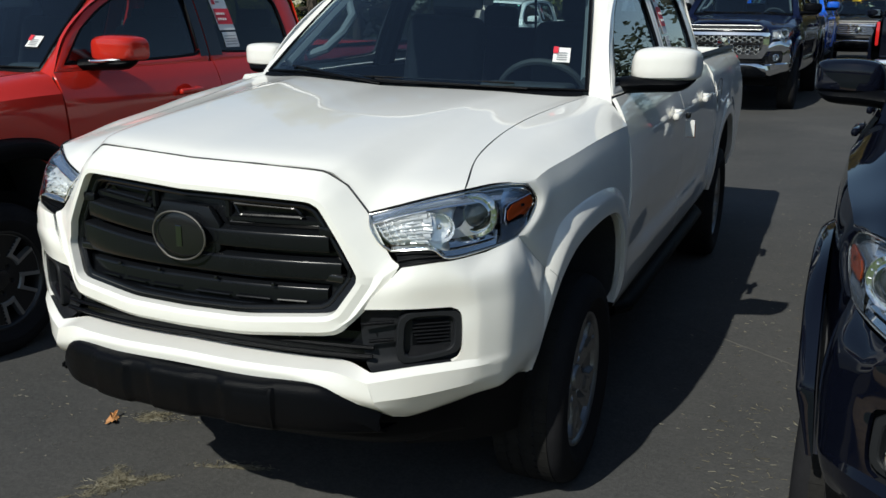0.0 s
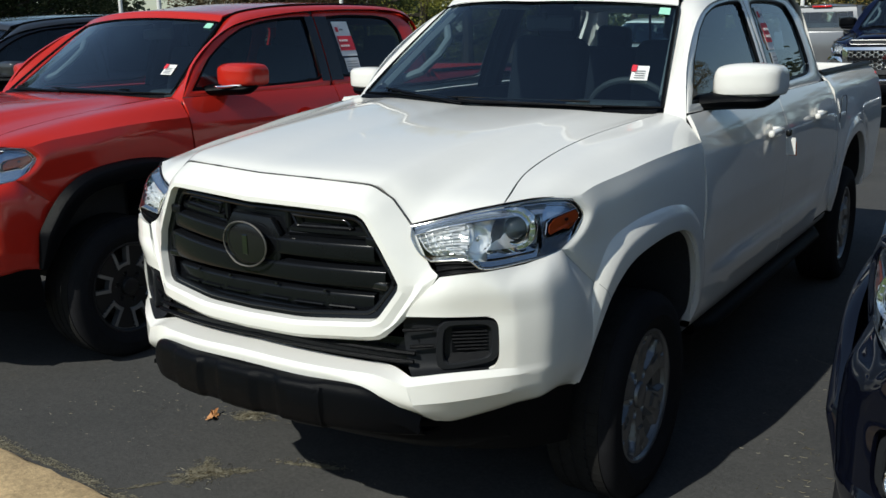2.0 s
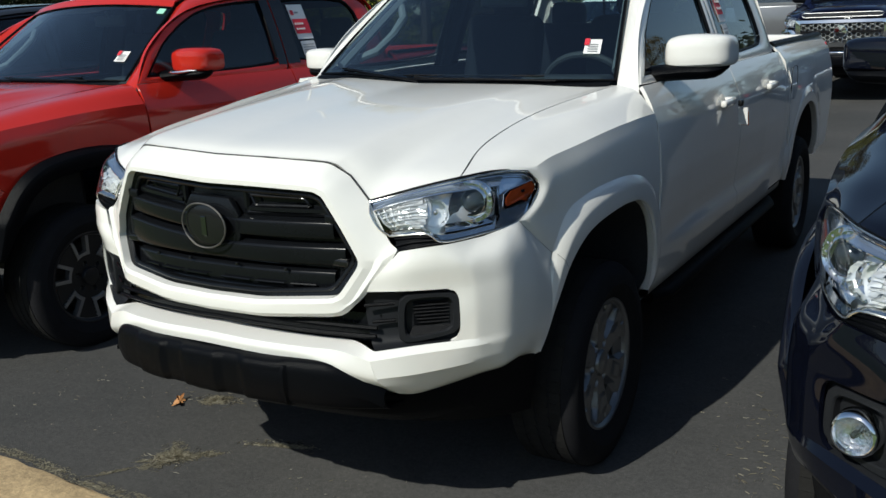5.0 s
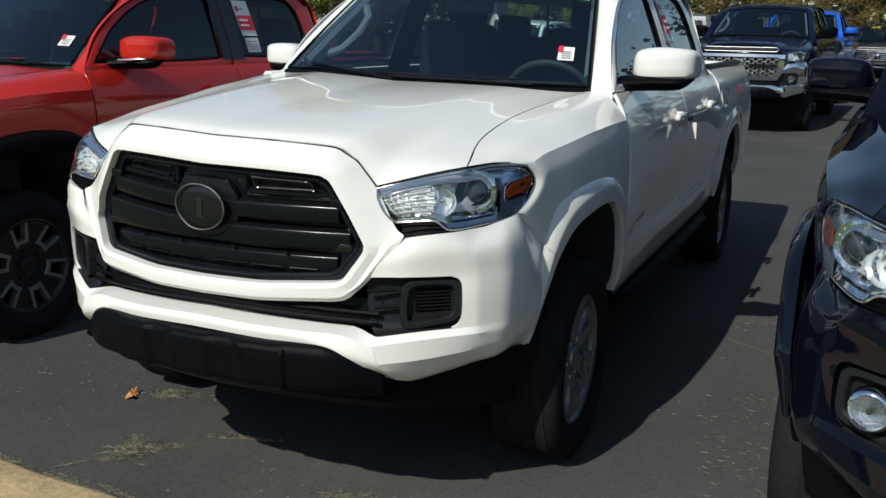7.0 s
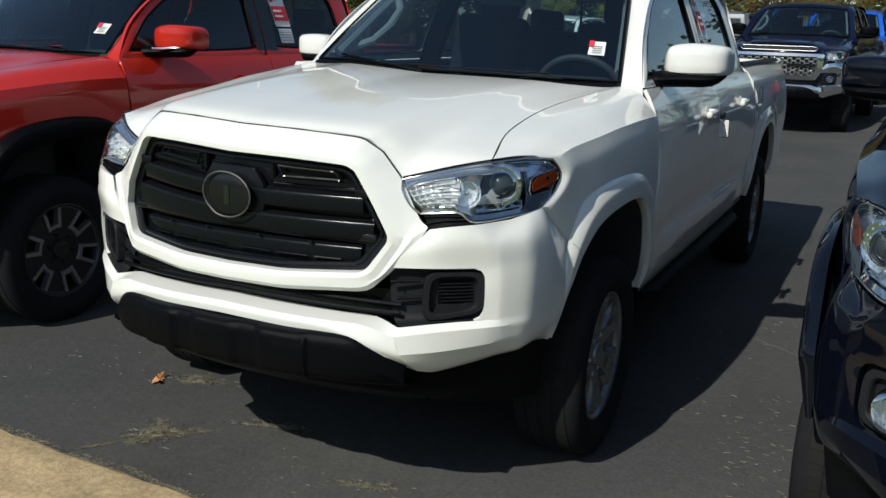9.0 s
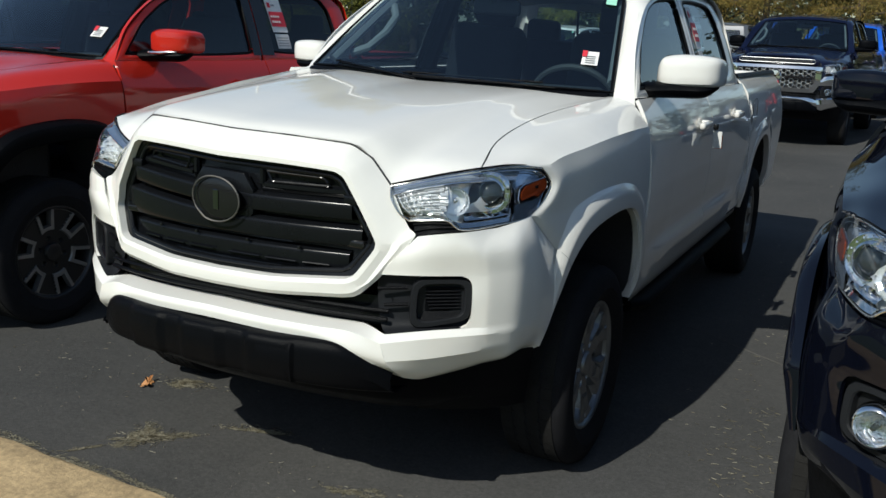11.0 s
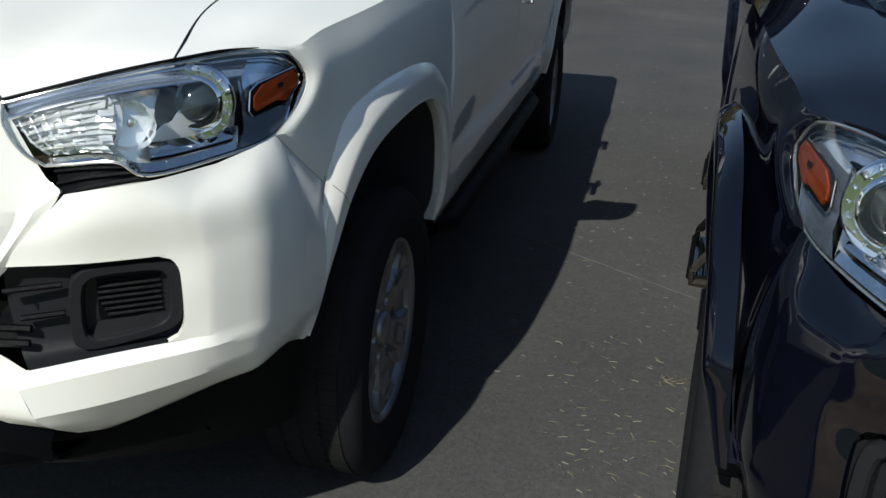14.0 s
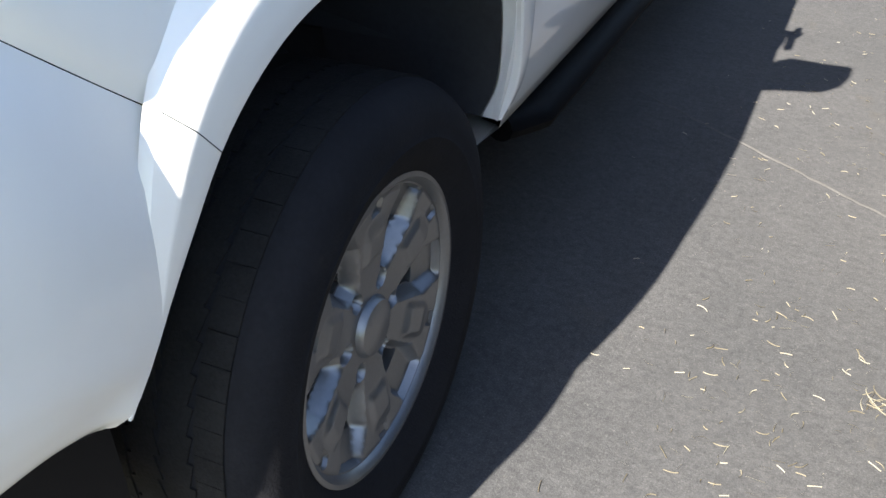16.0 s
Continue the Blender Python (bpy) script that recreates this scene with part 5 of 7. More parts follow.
def build_glass_roof(truck, paint, rear_glass):
    def shield_row(f, lift=0.0):
        half = 0.695 + (0.560 - 0.695) * f
        z = 1.262 + (1.662 - 1.262) * f
        yc, ye = 0.300 + (0.885 - 0.300) * f, 0.452 + (0.985 - 0.452) * f
        bulge = 0.012 * math.sin(math.pi * f)
        return [(x * half, ye + (yc - ye) * (1 - x * x) - lift, lift + z + bulge + 0.040 * f * (1 - x * x) + 0.012 * (1 - f) * (1 - x * x)) for x in np.linspace(-1, 1, 9)]
    w = surface([shield_row(f) for f in (0.0, 0.35, 0.7, 0.905)], 12, 24)
    shield = sheet("windshield", [w], WINDSHIELD, truck, 1, 0.0, "clear laminated windshield")
    rim = np.vstack([w[0], w[1:, -1], w[-1, ::-1][1:], w[::-1, 0][1:]]) + (0, -0.002, 0.002)
    part("windshield_seal", tube_bm(rim, 0.008, 6, flat=0.7), PLASTIC, shield, "black windshield border")
    part("cowl", sheet_bm([np.array([[(x, (0.452 if abs(x) > 0.69 else 0.30 + 0.15 * (x / 0.695) ** 2) + dy, zz - 0.0) for x in np.linspace(-0.69, 0.69, 21)] for dy, zz in ((0.02, 1.266), (-0.03, 1.258), (-0.06, 1.225))])], 1, 0.0), PLASTIC, truck, "black cowl panel")
    for x0, x1 in ((0.50, -0.06), (-0.02, -0.52)):
        yy = lambda x: 0.30 + 0.15 * (x / 0.695) ** 2
        arm = [(x0, yy(x0) - 0.015, 1.268), ((x0 + x1) / 2, yy((x0 + x1) / 2) + 0.0, 1.278), (x1, yy(x1) + 0.012, 1.282)]
        wiper = part("wiper", tube_bm(curve_through(arm, 8), 0.0055, 6), PLASTIC, truck, "black windshield wiper")
        part("wiper_blade", tube_bm([(x0 - 0.05, yy(x0 - 0.05) + 0.012, 1.286), (x1 - 0.04, yy(x1 - 0.04) + 0.018, 1.288)], 0.0038, 6), PLASTIC, wiper)
    # the roof skin begins with a header rolled down over the glass
    rows = [shield_row(0.90, 0.006), shield_row(0.95, 0.010), shield_row(1.0, 0.008)]
    for f, y, z, h in ((0.1, 1.10, 1.690, 0.556), (0.3, 1.45, 1.726, 0.560), (0.6, 1.95, 1.740, 0.563), (0.85, 2.40, 1.732, 0.566), (1, 2.64, 1.690, 0.58)):
        fwd = 0.10 * max(0, 1 - f * 5)
        rows.append([(x * h, y - fwd * (1 - x * x) + 0.05 * (1 - x * x) * (f == 1), z + 0.030 * (1 - x * x)) for x in np.linspace(-1, 1, 9)])
    g = surface(rows, 30, 24)
    roof = sheet("roof", [g], paint, truck, 1, 0.01, "painted cab roof")
    for s in (1, -1):
        ditch = [(0.5605 * s, y, z) for y, z in ((0.985, 1.652), (1.10, 1.691), (1.45, 1.727), (1.95, 1.741), (2.40, 1.733), (2.64, 1.692))]
        part("roof_ditch", tube_bm(curve_through(ditch, 20), 0.007, 6), PLASTIC, roof, "black roof ditch moulding")
    # cab back with window
    zs = (0.62, 1.25, 1.33, 1.60, 1.69)
    def by(z):
        return 2.745 - 0.075 * max(0, (z - 1.25) / 0.44) ** 1.5
    def hw(z):
        return 0.80 if z < 1.2 else 0.69 - 0.11 * (z - 1.25) / 0.44
    def strip(z0, z1, f0, f1, n=9):
        return np.array([[(f * hw(z), by(z), z) for f in np.linspace(f0, f1, n)] for z in np.linspace(z0, z1, 6)])
    sheet("cab_back", [strip(0.62, 1.335, -1, 1), strip(1.615, 1.69, -1, 1), strip(1.335, 1.615, -1, -0.88, 3), strip(1.335, 1.615, 0.88, 1, 3)], paint, truck, 1, 0.0)
    back = sheet("rear_window", [strip(1.335, 1.615, -0.88, 0.88)], rear_glass, truck, 1, 0.0, "cab rear window")
    for x in (-0.22, 0.22):
        part("slider_bar", tube_bm([(x, by(1.335) - 0.01, 1.335), (x * 0.95, by(1.615) - 0.01, 1.615)], 0.010, 6), PLASTIC, back)


def build_truck(name, label, m, paint, wheels="silver", flares=None, fog=False, mirrors=None, rear_glass=None, trim="", steps="bar", detail="near"):
    """A whole mid-size crew-cab pickup."""
    truck = thing(name, label, "pickup truck", m, "parked pickups")
    rear_glass = rear_glass or PRIVACY
    h = surface(hood_rows(), 34, 31)
    for _ in range(16):
        h[9:-1] += 0.5 * ((h[8:-2] + h[10:]) / 2 - h[9:-1])
    edge = surface([r[:3] for r in fender_rows()], 60, 4)[:, 0]
    for i in range(len(h)):
        y = min(max(h[i, -1, 1], edge[0, 1]), edge[-1, 1])
        shift = np.array([np.interp(y, edge[:, 1], edge[:, 0]) - h[i, -1, 0], 0, np.interp(y, edge[:, 1], edge[:, 2]) - h[i, -1, 2]])
        for k, f in enumerate((1.0, 0.75, 0.5, 0.25)):
            h[i, -1 - k] += f * shift
    joint = 0.0045
    gap_line = h[:, -1] + (-0.0015, 0, -0.0035)
    h[0] += (h[1] - h[0]) * joint / np.linalg.norm(h[1] - h[0], axis=1, keepdims=True)
    h[:, -1] += (h[:, -2] - h[:, -1]) * joint / np.linalg.norm(h[:, -2] - h[:, -1], axis=1, keepdims=True)
    sheet("hood", [np.concatenate([(h * (-1, 1, 1))[:, ::-1], h[:, 1:]], 1)], paint, truck, 1, 0.014, "painted hood")
    # added dark strips stand in for the shade inside the hood's side gaps
    for s in (1, -1):
        part("hood_side_seal", tube_bm(gap_line * (s, 1, 1), 0.0034, 6), PLASTIC, truck, "dark strip standing in for shade in the hood gap")
    build_grille(truck, paint, detail)
    build_bumper(truck, paint, fog)
    build_glass_roof(truck, paint, WINDSHIELD)
    build_cabin(truck)
    for s in (1, -1):
        fr_rows = fender_rows()
        # a narrow lit edge behind the lamp before the flank turns
        turn = [[c + 0.28 * (d - c) + (e if k == 0 else 0.0) for k, (c, d) in enumerate(zip(p, q))] for p, q, e in zip(fr_rows[0], fr_rows[1], (0, 0, 0.005, 0.010, 0.011, 0.010, 0.005, 0.0))]
        fr_rows.insert(1, turn)
        f = [surface([r[:3] for r in fr_rows], 40, 16), surface([r[2:6] for r in fr_rows], 40, 18), surface([r[5:] for r in fr_rows], 40, 14)]
        sheet("front_fender", f, paint, truck, s, 0.012, "painted front fender", sharp=0.5)
        build_headlight(truck, s)
        build_cab(truck, paint, s, rear_glass, trim == "chrome")
        build_mirror(truck, s, mirrors or paint, trim)
        build_bed(truck, paint, s)
        for fr in (True, False):
            build_flare(truck, s, fr, flares or paint, (0.034 if flares == paint else 0.040) if flares else 0.022)
        if steps == "bar":
            bar = part("step_bar", tube_bm([(0.80 * s, 0.52, 0.43), (0.84 * s, 0.60, 0.425), (0.84 * s, 2.45, 0.425), (0.80 * s, 2.55, 0.43)], 0.042, 12, flat=0.7), STEPBLACK, truck, "black side step bar")
    # tailgate, bed floor, rear bumper, chassis
    part("tailgate", box_bm(1.50, 0.06, 0.56, (0, 4.29, 1.0), 0.02, 2), paint, truck, "painted tailgate")
    part("bed_floor", box_bm(1.46, 1.52, 0.05, (0, 3.52, 0.80), 0.0), PLASTIC, truck)
    part("bed_bulkhead", box_bm(1.46, 0.04, 0.46, (0, 2.775, 1.03), 0.01, 1), PLASTIC, truck)
    part("rear_bumper", box_bm(1.62, 0.16, 0.18, (0, 4.40, 0.62), 0.04, 3), CHROME, truck, "chrome rear bumper")
    part("chassis", join(join(box_bm(0.9, 4.7, 0.14, (0, 1.75, 0.48), 0.03, 1), box_bm(1.5, 2.0, 0.14, (0, 1.45, 0.53), 0.02, 1)), box_bm(1.1, 0.62, 0.42, (0, -0.05, 0.74), 0.05, 1)), UNDER, truck, "dark chassis")
    for y in AXLES:
        part("axle", tube_bm([(-0.72, y, HUB_Z), (0.72, y, HUB_Z)], 0.045, 10), UNDER, truck)
    build_wheels(truck, wheels)
    return truck


YAW = 2.2
SPREAD = math.tan(radians(YAW))
NOSE = Vector((0, -0.945, 0))


def widen(p):
    """From the first, narrow body plan to the true width: flanks parallel, nose square."""
    ax = abs(p[0])
    return Vector((math.copysign(ax + SPREAD * (min(p[1], 0.45) + 0.945) * min(1.0, ax / 0.5), p[0]), p[1] - SPREAD * ax, p[2]))


def settle(truck, x, y, yaw, lean=0.0, tuck=1.0):
    """Gives a finished pickup its true width and parks it: place of the nose's axis, turn about the nose. lean: how far the body sits over to one side. tuck: size of the far-side mirror."""
    done = set()

    def fit(p, mirror=False):
        if mirror and tuck < 1 and p[0] < 0:
            base = Vector((-0.770, 0.70, 1.272))
            p = base + (Vector(p) - base) * tuck + Vector((0, 0, -0.15 * lean))
        q = widen(p)
        if lean and p[0] < 0:
            f = min(1.0, -p[0] / 0.5)
            g = min(1.0, max(0.0, (p[1] + 0.85) / 1.3))
            q.x += lean * f * (0.35 + 0.65 * g)
            q.z += lean * 0.22 * f * (1 if p[2] > 0.9 else 0)
            # the windshield pillar's outer face turns to the side
            if p[2] > 1.235 and p[1] < 1.25 and -p[0] < 0.80:
                past = max(0.0, -p[0] - (0.716 - 0.37 * (p[2] - 1.23))) * min(1.0, (1.25 - p[1]) / 0.2)
                q.x += 0.40 * past
                q.y += 0.50 * past
        return q

    def visit(ob, mirror):
        for child in ob.children:
            name = child.name.split(".")[0]
            if name == "wheel":
                child.matrix_basis = Matrix.Translation(widen(child.location)) @ Matrix.Rotation(radians(-2.2 if child.location.y < 1 else 0), 4, "Z") @ Matrix.Translation(-child.location) @ child.matrix_basis
                continue
            own = mirror or name == "door_mirror"
            if child.location.length > 1e-6:
                child.location = fit(child.location, own)
            elif child.data and child.data.name not in done:
                done.add(child.data.name)
                for v in child.data.vertices:
                    v.co = fit(v.co, own)
            visit(child, own)
    visit(truck, False)
    truck.matrix_world = Matrix.Translation((x, y, 0)) @ Matrix.Translation(NOSE) @ Matrix.Rotation(radians(yaw), 4, "Z") @ Matrix.Translation(-NOSE)
    return truck

# ---- the lot: ground, kerb, lawn ----
def asphalt_material():
    """Sealed asphalt: dark binder, fine stones, worn spots, lighter towards +x, faint cracks."""
    m = bpy.data.materials.new("asphalt")
    m.use_nodes = True
    nt = m.node_tree
    b = nt.nodes["Principled BSDF"]
    b.inputs["Roughness"].default_value = 0.8
    b.inputs["Specular IOR Level"].default_value = 0.35
    co = nt.nodes.new("ShaderNodeTexCoord")
    def noise_node(scale, detail=6, rough=0.6):
        n = nt.nodes.new("ShaderNodeTexNoise")
        n.inputs["Scale"].default_value, n.inputs["Detail"].default_value, n.inputs["Roughness"].default_value = scale, detail, rough
        nt.links.new(co.outputs["Object"], n.inputs["Vector"])
        return n.outputs["Fac"]
    def ramp(src, stops):
        r = nt.nodes.new("ShaderNodeValToRGB")
        while len(r.color_ramp.elements) < len(stops):
            r.color_ramp.elements.new(0.5)
        for e, (p, c) in zip(r.color_ramp.elements, stops):
            e.position, e.color = p, (*c, 1)
        nt.links.new(src, r.inputs[0])
        return r.outputs[0]
    def mix(a, c, fac, mode="MIX", f=1.0):
        x = nt.nodes.new("ShaderNodeMix")
        x.data_type, x.blend_type = "RGBA", mode
        x.inputs[0].default_value = f
        if fac is not None:
            nt.links.new(fac, x.inputs[0])
        nt.links.new(a, x.inputs[6])
        nt.links.new(c, x.inputs[7])
        return x.outputs[2]
    big = ramp(noise_node(0.55, 5), [(0.30, (0.038, 0.0395, 0.041)), (0.55, (0.050, 0.0505, 0.0515)), (0.75, (0.064, 0.064, 0.063))])
    mid = ramp(noise_node(16, 9, 0.78), [(0.32, (0.88, 0.88, 0.88)), (0.68, (1.12, 1.11, 1.10))])
    fine = ramp(noise_node(260, 3, 0.8), [(0.30, (0.70, 0.70, 0.70)), (0.55, (1.0, 1.0, 1.0)), (0.76, (1.65, 1.60, 1.52))])
    # base tone a little lighter towards +x, its border broken up by noise
    sep = nt.nodes.new("ShaderNodeSeparateXYZ")
    nt.links.new(co.outputs["Object"], sep.inputs[0])
    along_x = nt.nodes.new("ShaderNodeMath")
    along_x.operation = "MULTIPLY_ADD"
    along_x.inputs[1].default_value, along_x.inputs[2].default_value = 0.45, 0.25
    nt.links.new(sep.outputs["X"], along_x.inputs[0])
    wob = nt.nodes.new("ShaderNodeMath")
    wob.operation, wob.use_clamp = "MULTIPLY_ADD", True
    wob.inputs[1].default_value = 0.5
    nt.links.new(noise_node(1.2, 4), wob.inputs[0])
    nt.links.new(along_x.outputs[0], wob.inputs[2])
    tone_x = ramp(wob.outputs[0], [(0.35, (1.42, 1.40, 1.36)), (0.95, (1.64, 1.62, 1.60))])
    coarse = ramp(noise_node(58, 5, 0.7), [(0.34, (0.83, 0.83, 0.83)), (0.66, (1.17, 1.165, 1.15))])
    col = mix(mix(mix(mix(big, tone_x, None, "MULTIPLY"), mid, None, "MULTIPLY"), coarse, None, "MULTIPLY"), fine, None, "MULTIPLY")
    # worn, dusty spots where the stone shows
    worn_mask = ramp(noise_node(2.3, 9, 0.72), [(0.60, (0, 0, 0)), (0.70, (1, 1, 1))])
    worn_col = ramp(noise_node(190, 3, 0.8), [(0.35, (0.045, 0.042, 0.038)), (0.65, (0.14, 0.125, 0.10))])
    bw = nt.nodes.new("ShaderNodeRGBToBW")
    nt.links.new(worn_mask, bw.inputs[0])
    sc = nt.nodes.new("ShaderNodeMath")
    sc.operation = "MULTIPLY"
    sc.inputs[1].default_value = 0.55
    nt.links.new(bw.outputs[0], sc.inputs[0])
    col = mix(col, worn_col, sc.outputs[0])
    # pale grit
    grit = nt.nodes.new("ShaderNodeRGBToBW")
    nt.links.new(ramp(noise_node(95, 6, 0.75), [(0.60, (0, 0, 0)), (0.68, (0.55, 0.55, 0.55))]), grit.inputs[0])
    stone = nt.nodes.new("ShaderNodeRGB")
    stone.outputs[0].default_value = (0.17, 0.165, 0.15, 1)
    col = mix(col, stone.outputs[0], grit.outputs[0])
    nt.links.new(col, b.inputs["Base Color"])
    b.inputs["Specular IOR Level"].default_value = 0.1
    b.inputs["Roughness"].default_value = 0.97
    bp = nt.nodes.new("ShaderNodeBump")
    bp.inputs["Strength"].default_value, bp.inputs["Distance"].default_value = 0.36, 0.005
    both = nt.nodes.new("ShaderNodeMath")
    both.operation = "MULTIPLY_ADD"
    both.inputs[1].default_value = 1.5
    nt.links.new(noise_node(75, 4, 0.7), both.inputs[0])
    nt.links.new(noise_node(420, 5, 0.8), both.inputs[2])
    nt.links.new(both.outputs[0], bp.inputs["Height"])
    nt.links.new(bp.outputs[0], b.inputs["Normal"])
    return m


ASPHALT = asphalt_material()
CONCRETE = mat("tan_concrete", (0.44, 0.32, 0.175), 0.85, vary=0.45, scale=7, bump=0.6, bscale=120)
LAWN = mat("lawn", (0.07, 0.11, 0.025), 0.9, vary=0.5, scale=3, bump=1.0, bscale=60)
SEAM = mat("grey_joint_filler", (0.07, 0.067, 0.062), 0.9, vary=0.3, scale=20)
g = bmesh.new()
add_grid(g, np.array([[(x, y, 0) for x in (-600, 600)] for y in (-600, 600)], float))
tagged(part("ground", g, ASPHALT, None, smooth=False), "dark sealed asphalt parking lot with worn spots", "ground", kind="structure")

kerb = tagged(new("kerb"), "tan concrete kerb along the parking row", "kerb", kind="structure")
KERB_Y = -1.152
kerb_mesh = None
for k in range(-6, 7):
    if kerb_mesh is None:
        b = bmesh.new()
        prof = [(0.0, -0.02), (0.0, 0.078), (-0.008, 0.094), (-0.024, 0.10), (-0.12, 0.104), (-0.25, 0.106), (-0.42, 0.104), (-0.43, 0.10), (-0.43, -0.02)]
        xs = np.linspace(-1.496, 1.496, 40)
        rng = random.Random(3)
        grid = np.array([[(x, KERB_Y + dy + rng.uniform(-0.004, 0.004), z + (rng.uniform(-0.003, 0.003) if z > 0 else 0)) for x in xs] for dy, z in prof])
        add_grid(b, grid)
        seg = part("kerb_segment", b, CONCRETE, kerb)
        kerb_mesh = seg.data
    else:
        seg = new("kerb_segment", kerb_mesh)
        seg.parent = kerb
    seg.location = (3.0 * k - 1.1, 0, 0)
b = bmesh.new()
add_grid(b, np.array([[(x, y, 0.10 + 0.02 * noise.noise((x * 0.3, y * 0.3, 0))) for x in np.linspace(-60, 60, 61)] for y in np.linspace(-34, KERB_Y - 0.425, 30)]))
tagged(part("lawn", b, LAWN), "mown green lawn behind the kerb", "lawn", kind="structure")


# ---- vehicles ----
def decal(name, truck, corners, material, label="", lift=0.004):
    """A thin printed card on glass: four corners, anticlockwise from outside."""
    b = plate_bm([Vector(c) for c in corners], lift * 0.25)
    return part(name, b, material, truck, label, smooth=False)


def on_windshield(u, v):
    """A place just inside the windshield: u across (-1..1), v up (0..1)."""
    half = 0.695 + (0.560 - 0.695) * v
    yc, ye = 0.300 + (0.885 - 0.300) * v, 0.452 + (0.985 - 0.452) * v
    z = 1.262 + 0.400 * v + 0.012 * math.sin(math.pi * v) + 0.040 * v * (1 - u * u) + 0.012 * (1 - v) * (1 - u * u)
    return Vector((u * half, ye + (yc - ye) * (1 - u * u) - 0.004, z + 0.004))


def windshield_cards(truck):
    def card(nm, u0, u1, v0, v1, m, lab):
        return decal(nm, truck, [on_windshield(u0, v0), on_windshield(u1, v0), on_windshield(u1, v1), on_windshield(u0, v1)], m, lab)
    c = card("windshield_card", 0.815, 0.905, 0.20, 0.315, PAPER, "white and red dealer card on the glass")
    for k in range(4):
        decal("print_bar", c, [on_windshield(0.835, 0.212 + 0.018 * k) + Vector((0, -0.003, 0.003)), on_windshield(0.89, 0.212 + 0.018 * k) + Vector((0, -0.003, 0.003)), on_windshield(0.89, 0.218 + 0.018 * k) + Vector((0, -0.003, 0.003)), on_windshield(0.835, 0.218 + 0.018 * k) + Vector((0, -0.003, 0.003))], GREYINK)
    out = Vector((0, -0.004, 0.004))
    decal("red_strip", c, [on_windshield(u, v) + out for u, v in ((0.815, 0.262), (0.842, 0.262), (0.842, 0.313), (0.815, 0.313))], REDINK)
    card("mint_sticker", 0.885, 0.955, 0.80, 0.87, MINT, "pale mint inspection sticker")


def window_label(truck, s, y0, z0, w=0.105, h=0.20):
    """Price label on a rear door window with rows of unreadable print."""
    def p(y, z, d):
        return Vector(((upper_x(y, z) - 0.010 + d) * s, y, z))
    def quad(nm, ya, yb, za, zb, m, parent, d, lab=""):
        return decal(nm, parent, [p(ya, za, d), p(yb, za, d), p(yb, zb, d), p(ya, zb, d)][:: s], m, lab)
    lab = quad("price_label", y0, y0 + w, z0, z0 + h, PAPER, truck, 0.0, "white and red price label in the window")
    quad("red_panel", y0 + 0.004, y0 + w - 0.004, z0 + 0.035, z0 + 0.125, REDINK, lab, 0.003)
    quad("red_mark", y0 + 0.012, y0 + 0.040, z0 + 0.150, z0 + 0.180, REDINK, lab, 0.003)
    quad("print_bar", y0 + 0.05, y0 + 0.085, z0 + 0.160, z0 + 0.170, GREYINK, lab, 0.003)
    for r in range(2):
        for k in range(4):
            quad("print_bar", y0 + 0.015 + 0.022 * k, y0 + 0.029 + 0.022 * k, z0 + 0.058 + 0.032 * r, z0 + 0.070 + 0.032 * r, PAPER, lab, 0.005)
    low = quad("small_label", y0 + 0.012, y0 + w - 0.005, z0 - 0.10, z0 - 0.012, PAPER, truck, 0.0, "small white label in the window")
    for k in range(4):
        quad("print_bar", y0 + 0.022, y0 + w - 0.02, z0 - 0.085 + 0.016 * k, z0 - 0.080 + 0.016 * k, GREYINK, low, 0.003)


white_truck = build_truck("pickup_truck", "white crew-cab pickup with black grille and silver wheels", pose(0, 0, 0), WHITE, "silver", rear_glass=SIDEGLASS)
red_truck = build_truck("pickup_truck", "orange-red crew-cab pickup with black fender flares", pose(-2.70, -0.085, 0), RED, "dark", PLASTIC, True, trim="chrome")
black_truck = build_truck("pickup_truck", "glossy black pickup with clear fog lamps", pose(2.46, -0.20, 0), BLACK, "split", BLACK, True, steps="drop")
charcoal_truck = build_truck("pickup_truck", "charcoal crew-cab pickup beside the red one", pose(-5.45, 0.25, 0), CHARCOAL, "dark", PLASTIC, True)
for t in (white_truck, red_truck):
    windshield_cards(t)
window_label(red_truck, 1, 1.80, 1.415, 0.150, 0.215)
window_label(white_truck, 1, 1.80, 1.435)

# key tag hanging on the white pickup's front door handle
keys = thing("key_tag", "white paper key tag and keys on the door handle", "key tag")
hx = side_x(1.45, 1.05) + 0.030
part("card", box_bm(0.042, 0.003, 0.078, (hx + 0.020, 1.462, 1.025), 0.001, 1, Euler((0.12, 0, 0)).to_matrix()), PAPER, keys)
part("orange_card", box_bm(0.034, 0.003, 0.064, (hx + 0.026, 1.474, 1.014), 0.001, 1, Euler((0.2, 0, 0)).to_matrix()), ORANGETAG, keys, "orange card")
part("key_fob", box_bm(0.022, 0.040, 0.030, (hx + 0.010, 1.455, 1.085), 0.008, 2), GLOSSBLACK, keys, "black key fob")
part("key_ring", tube_bm([(hx + 0.008, 1.455 + 0.014 * math.cos(a), 1.070 + 0.014 * math.sin(a)) for a in np.linspace(0, 2 * math.pi, 17)], 0.0015, 5), CHROME, keys)


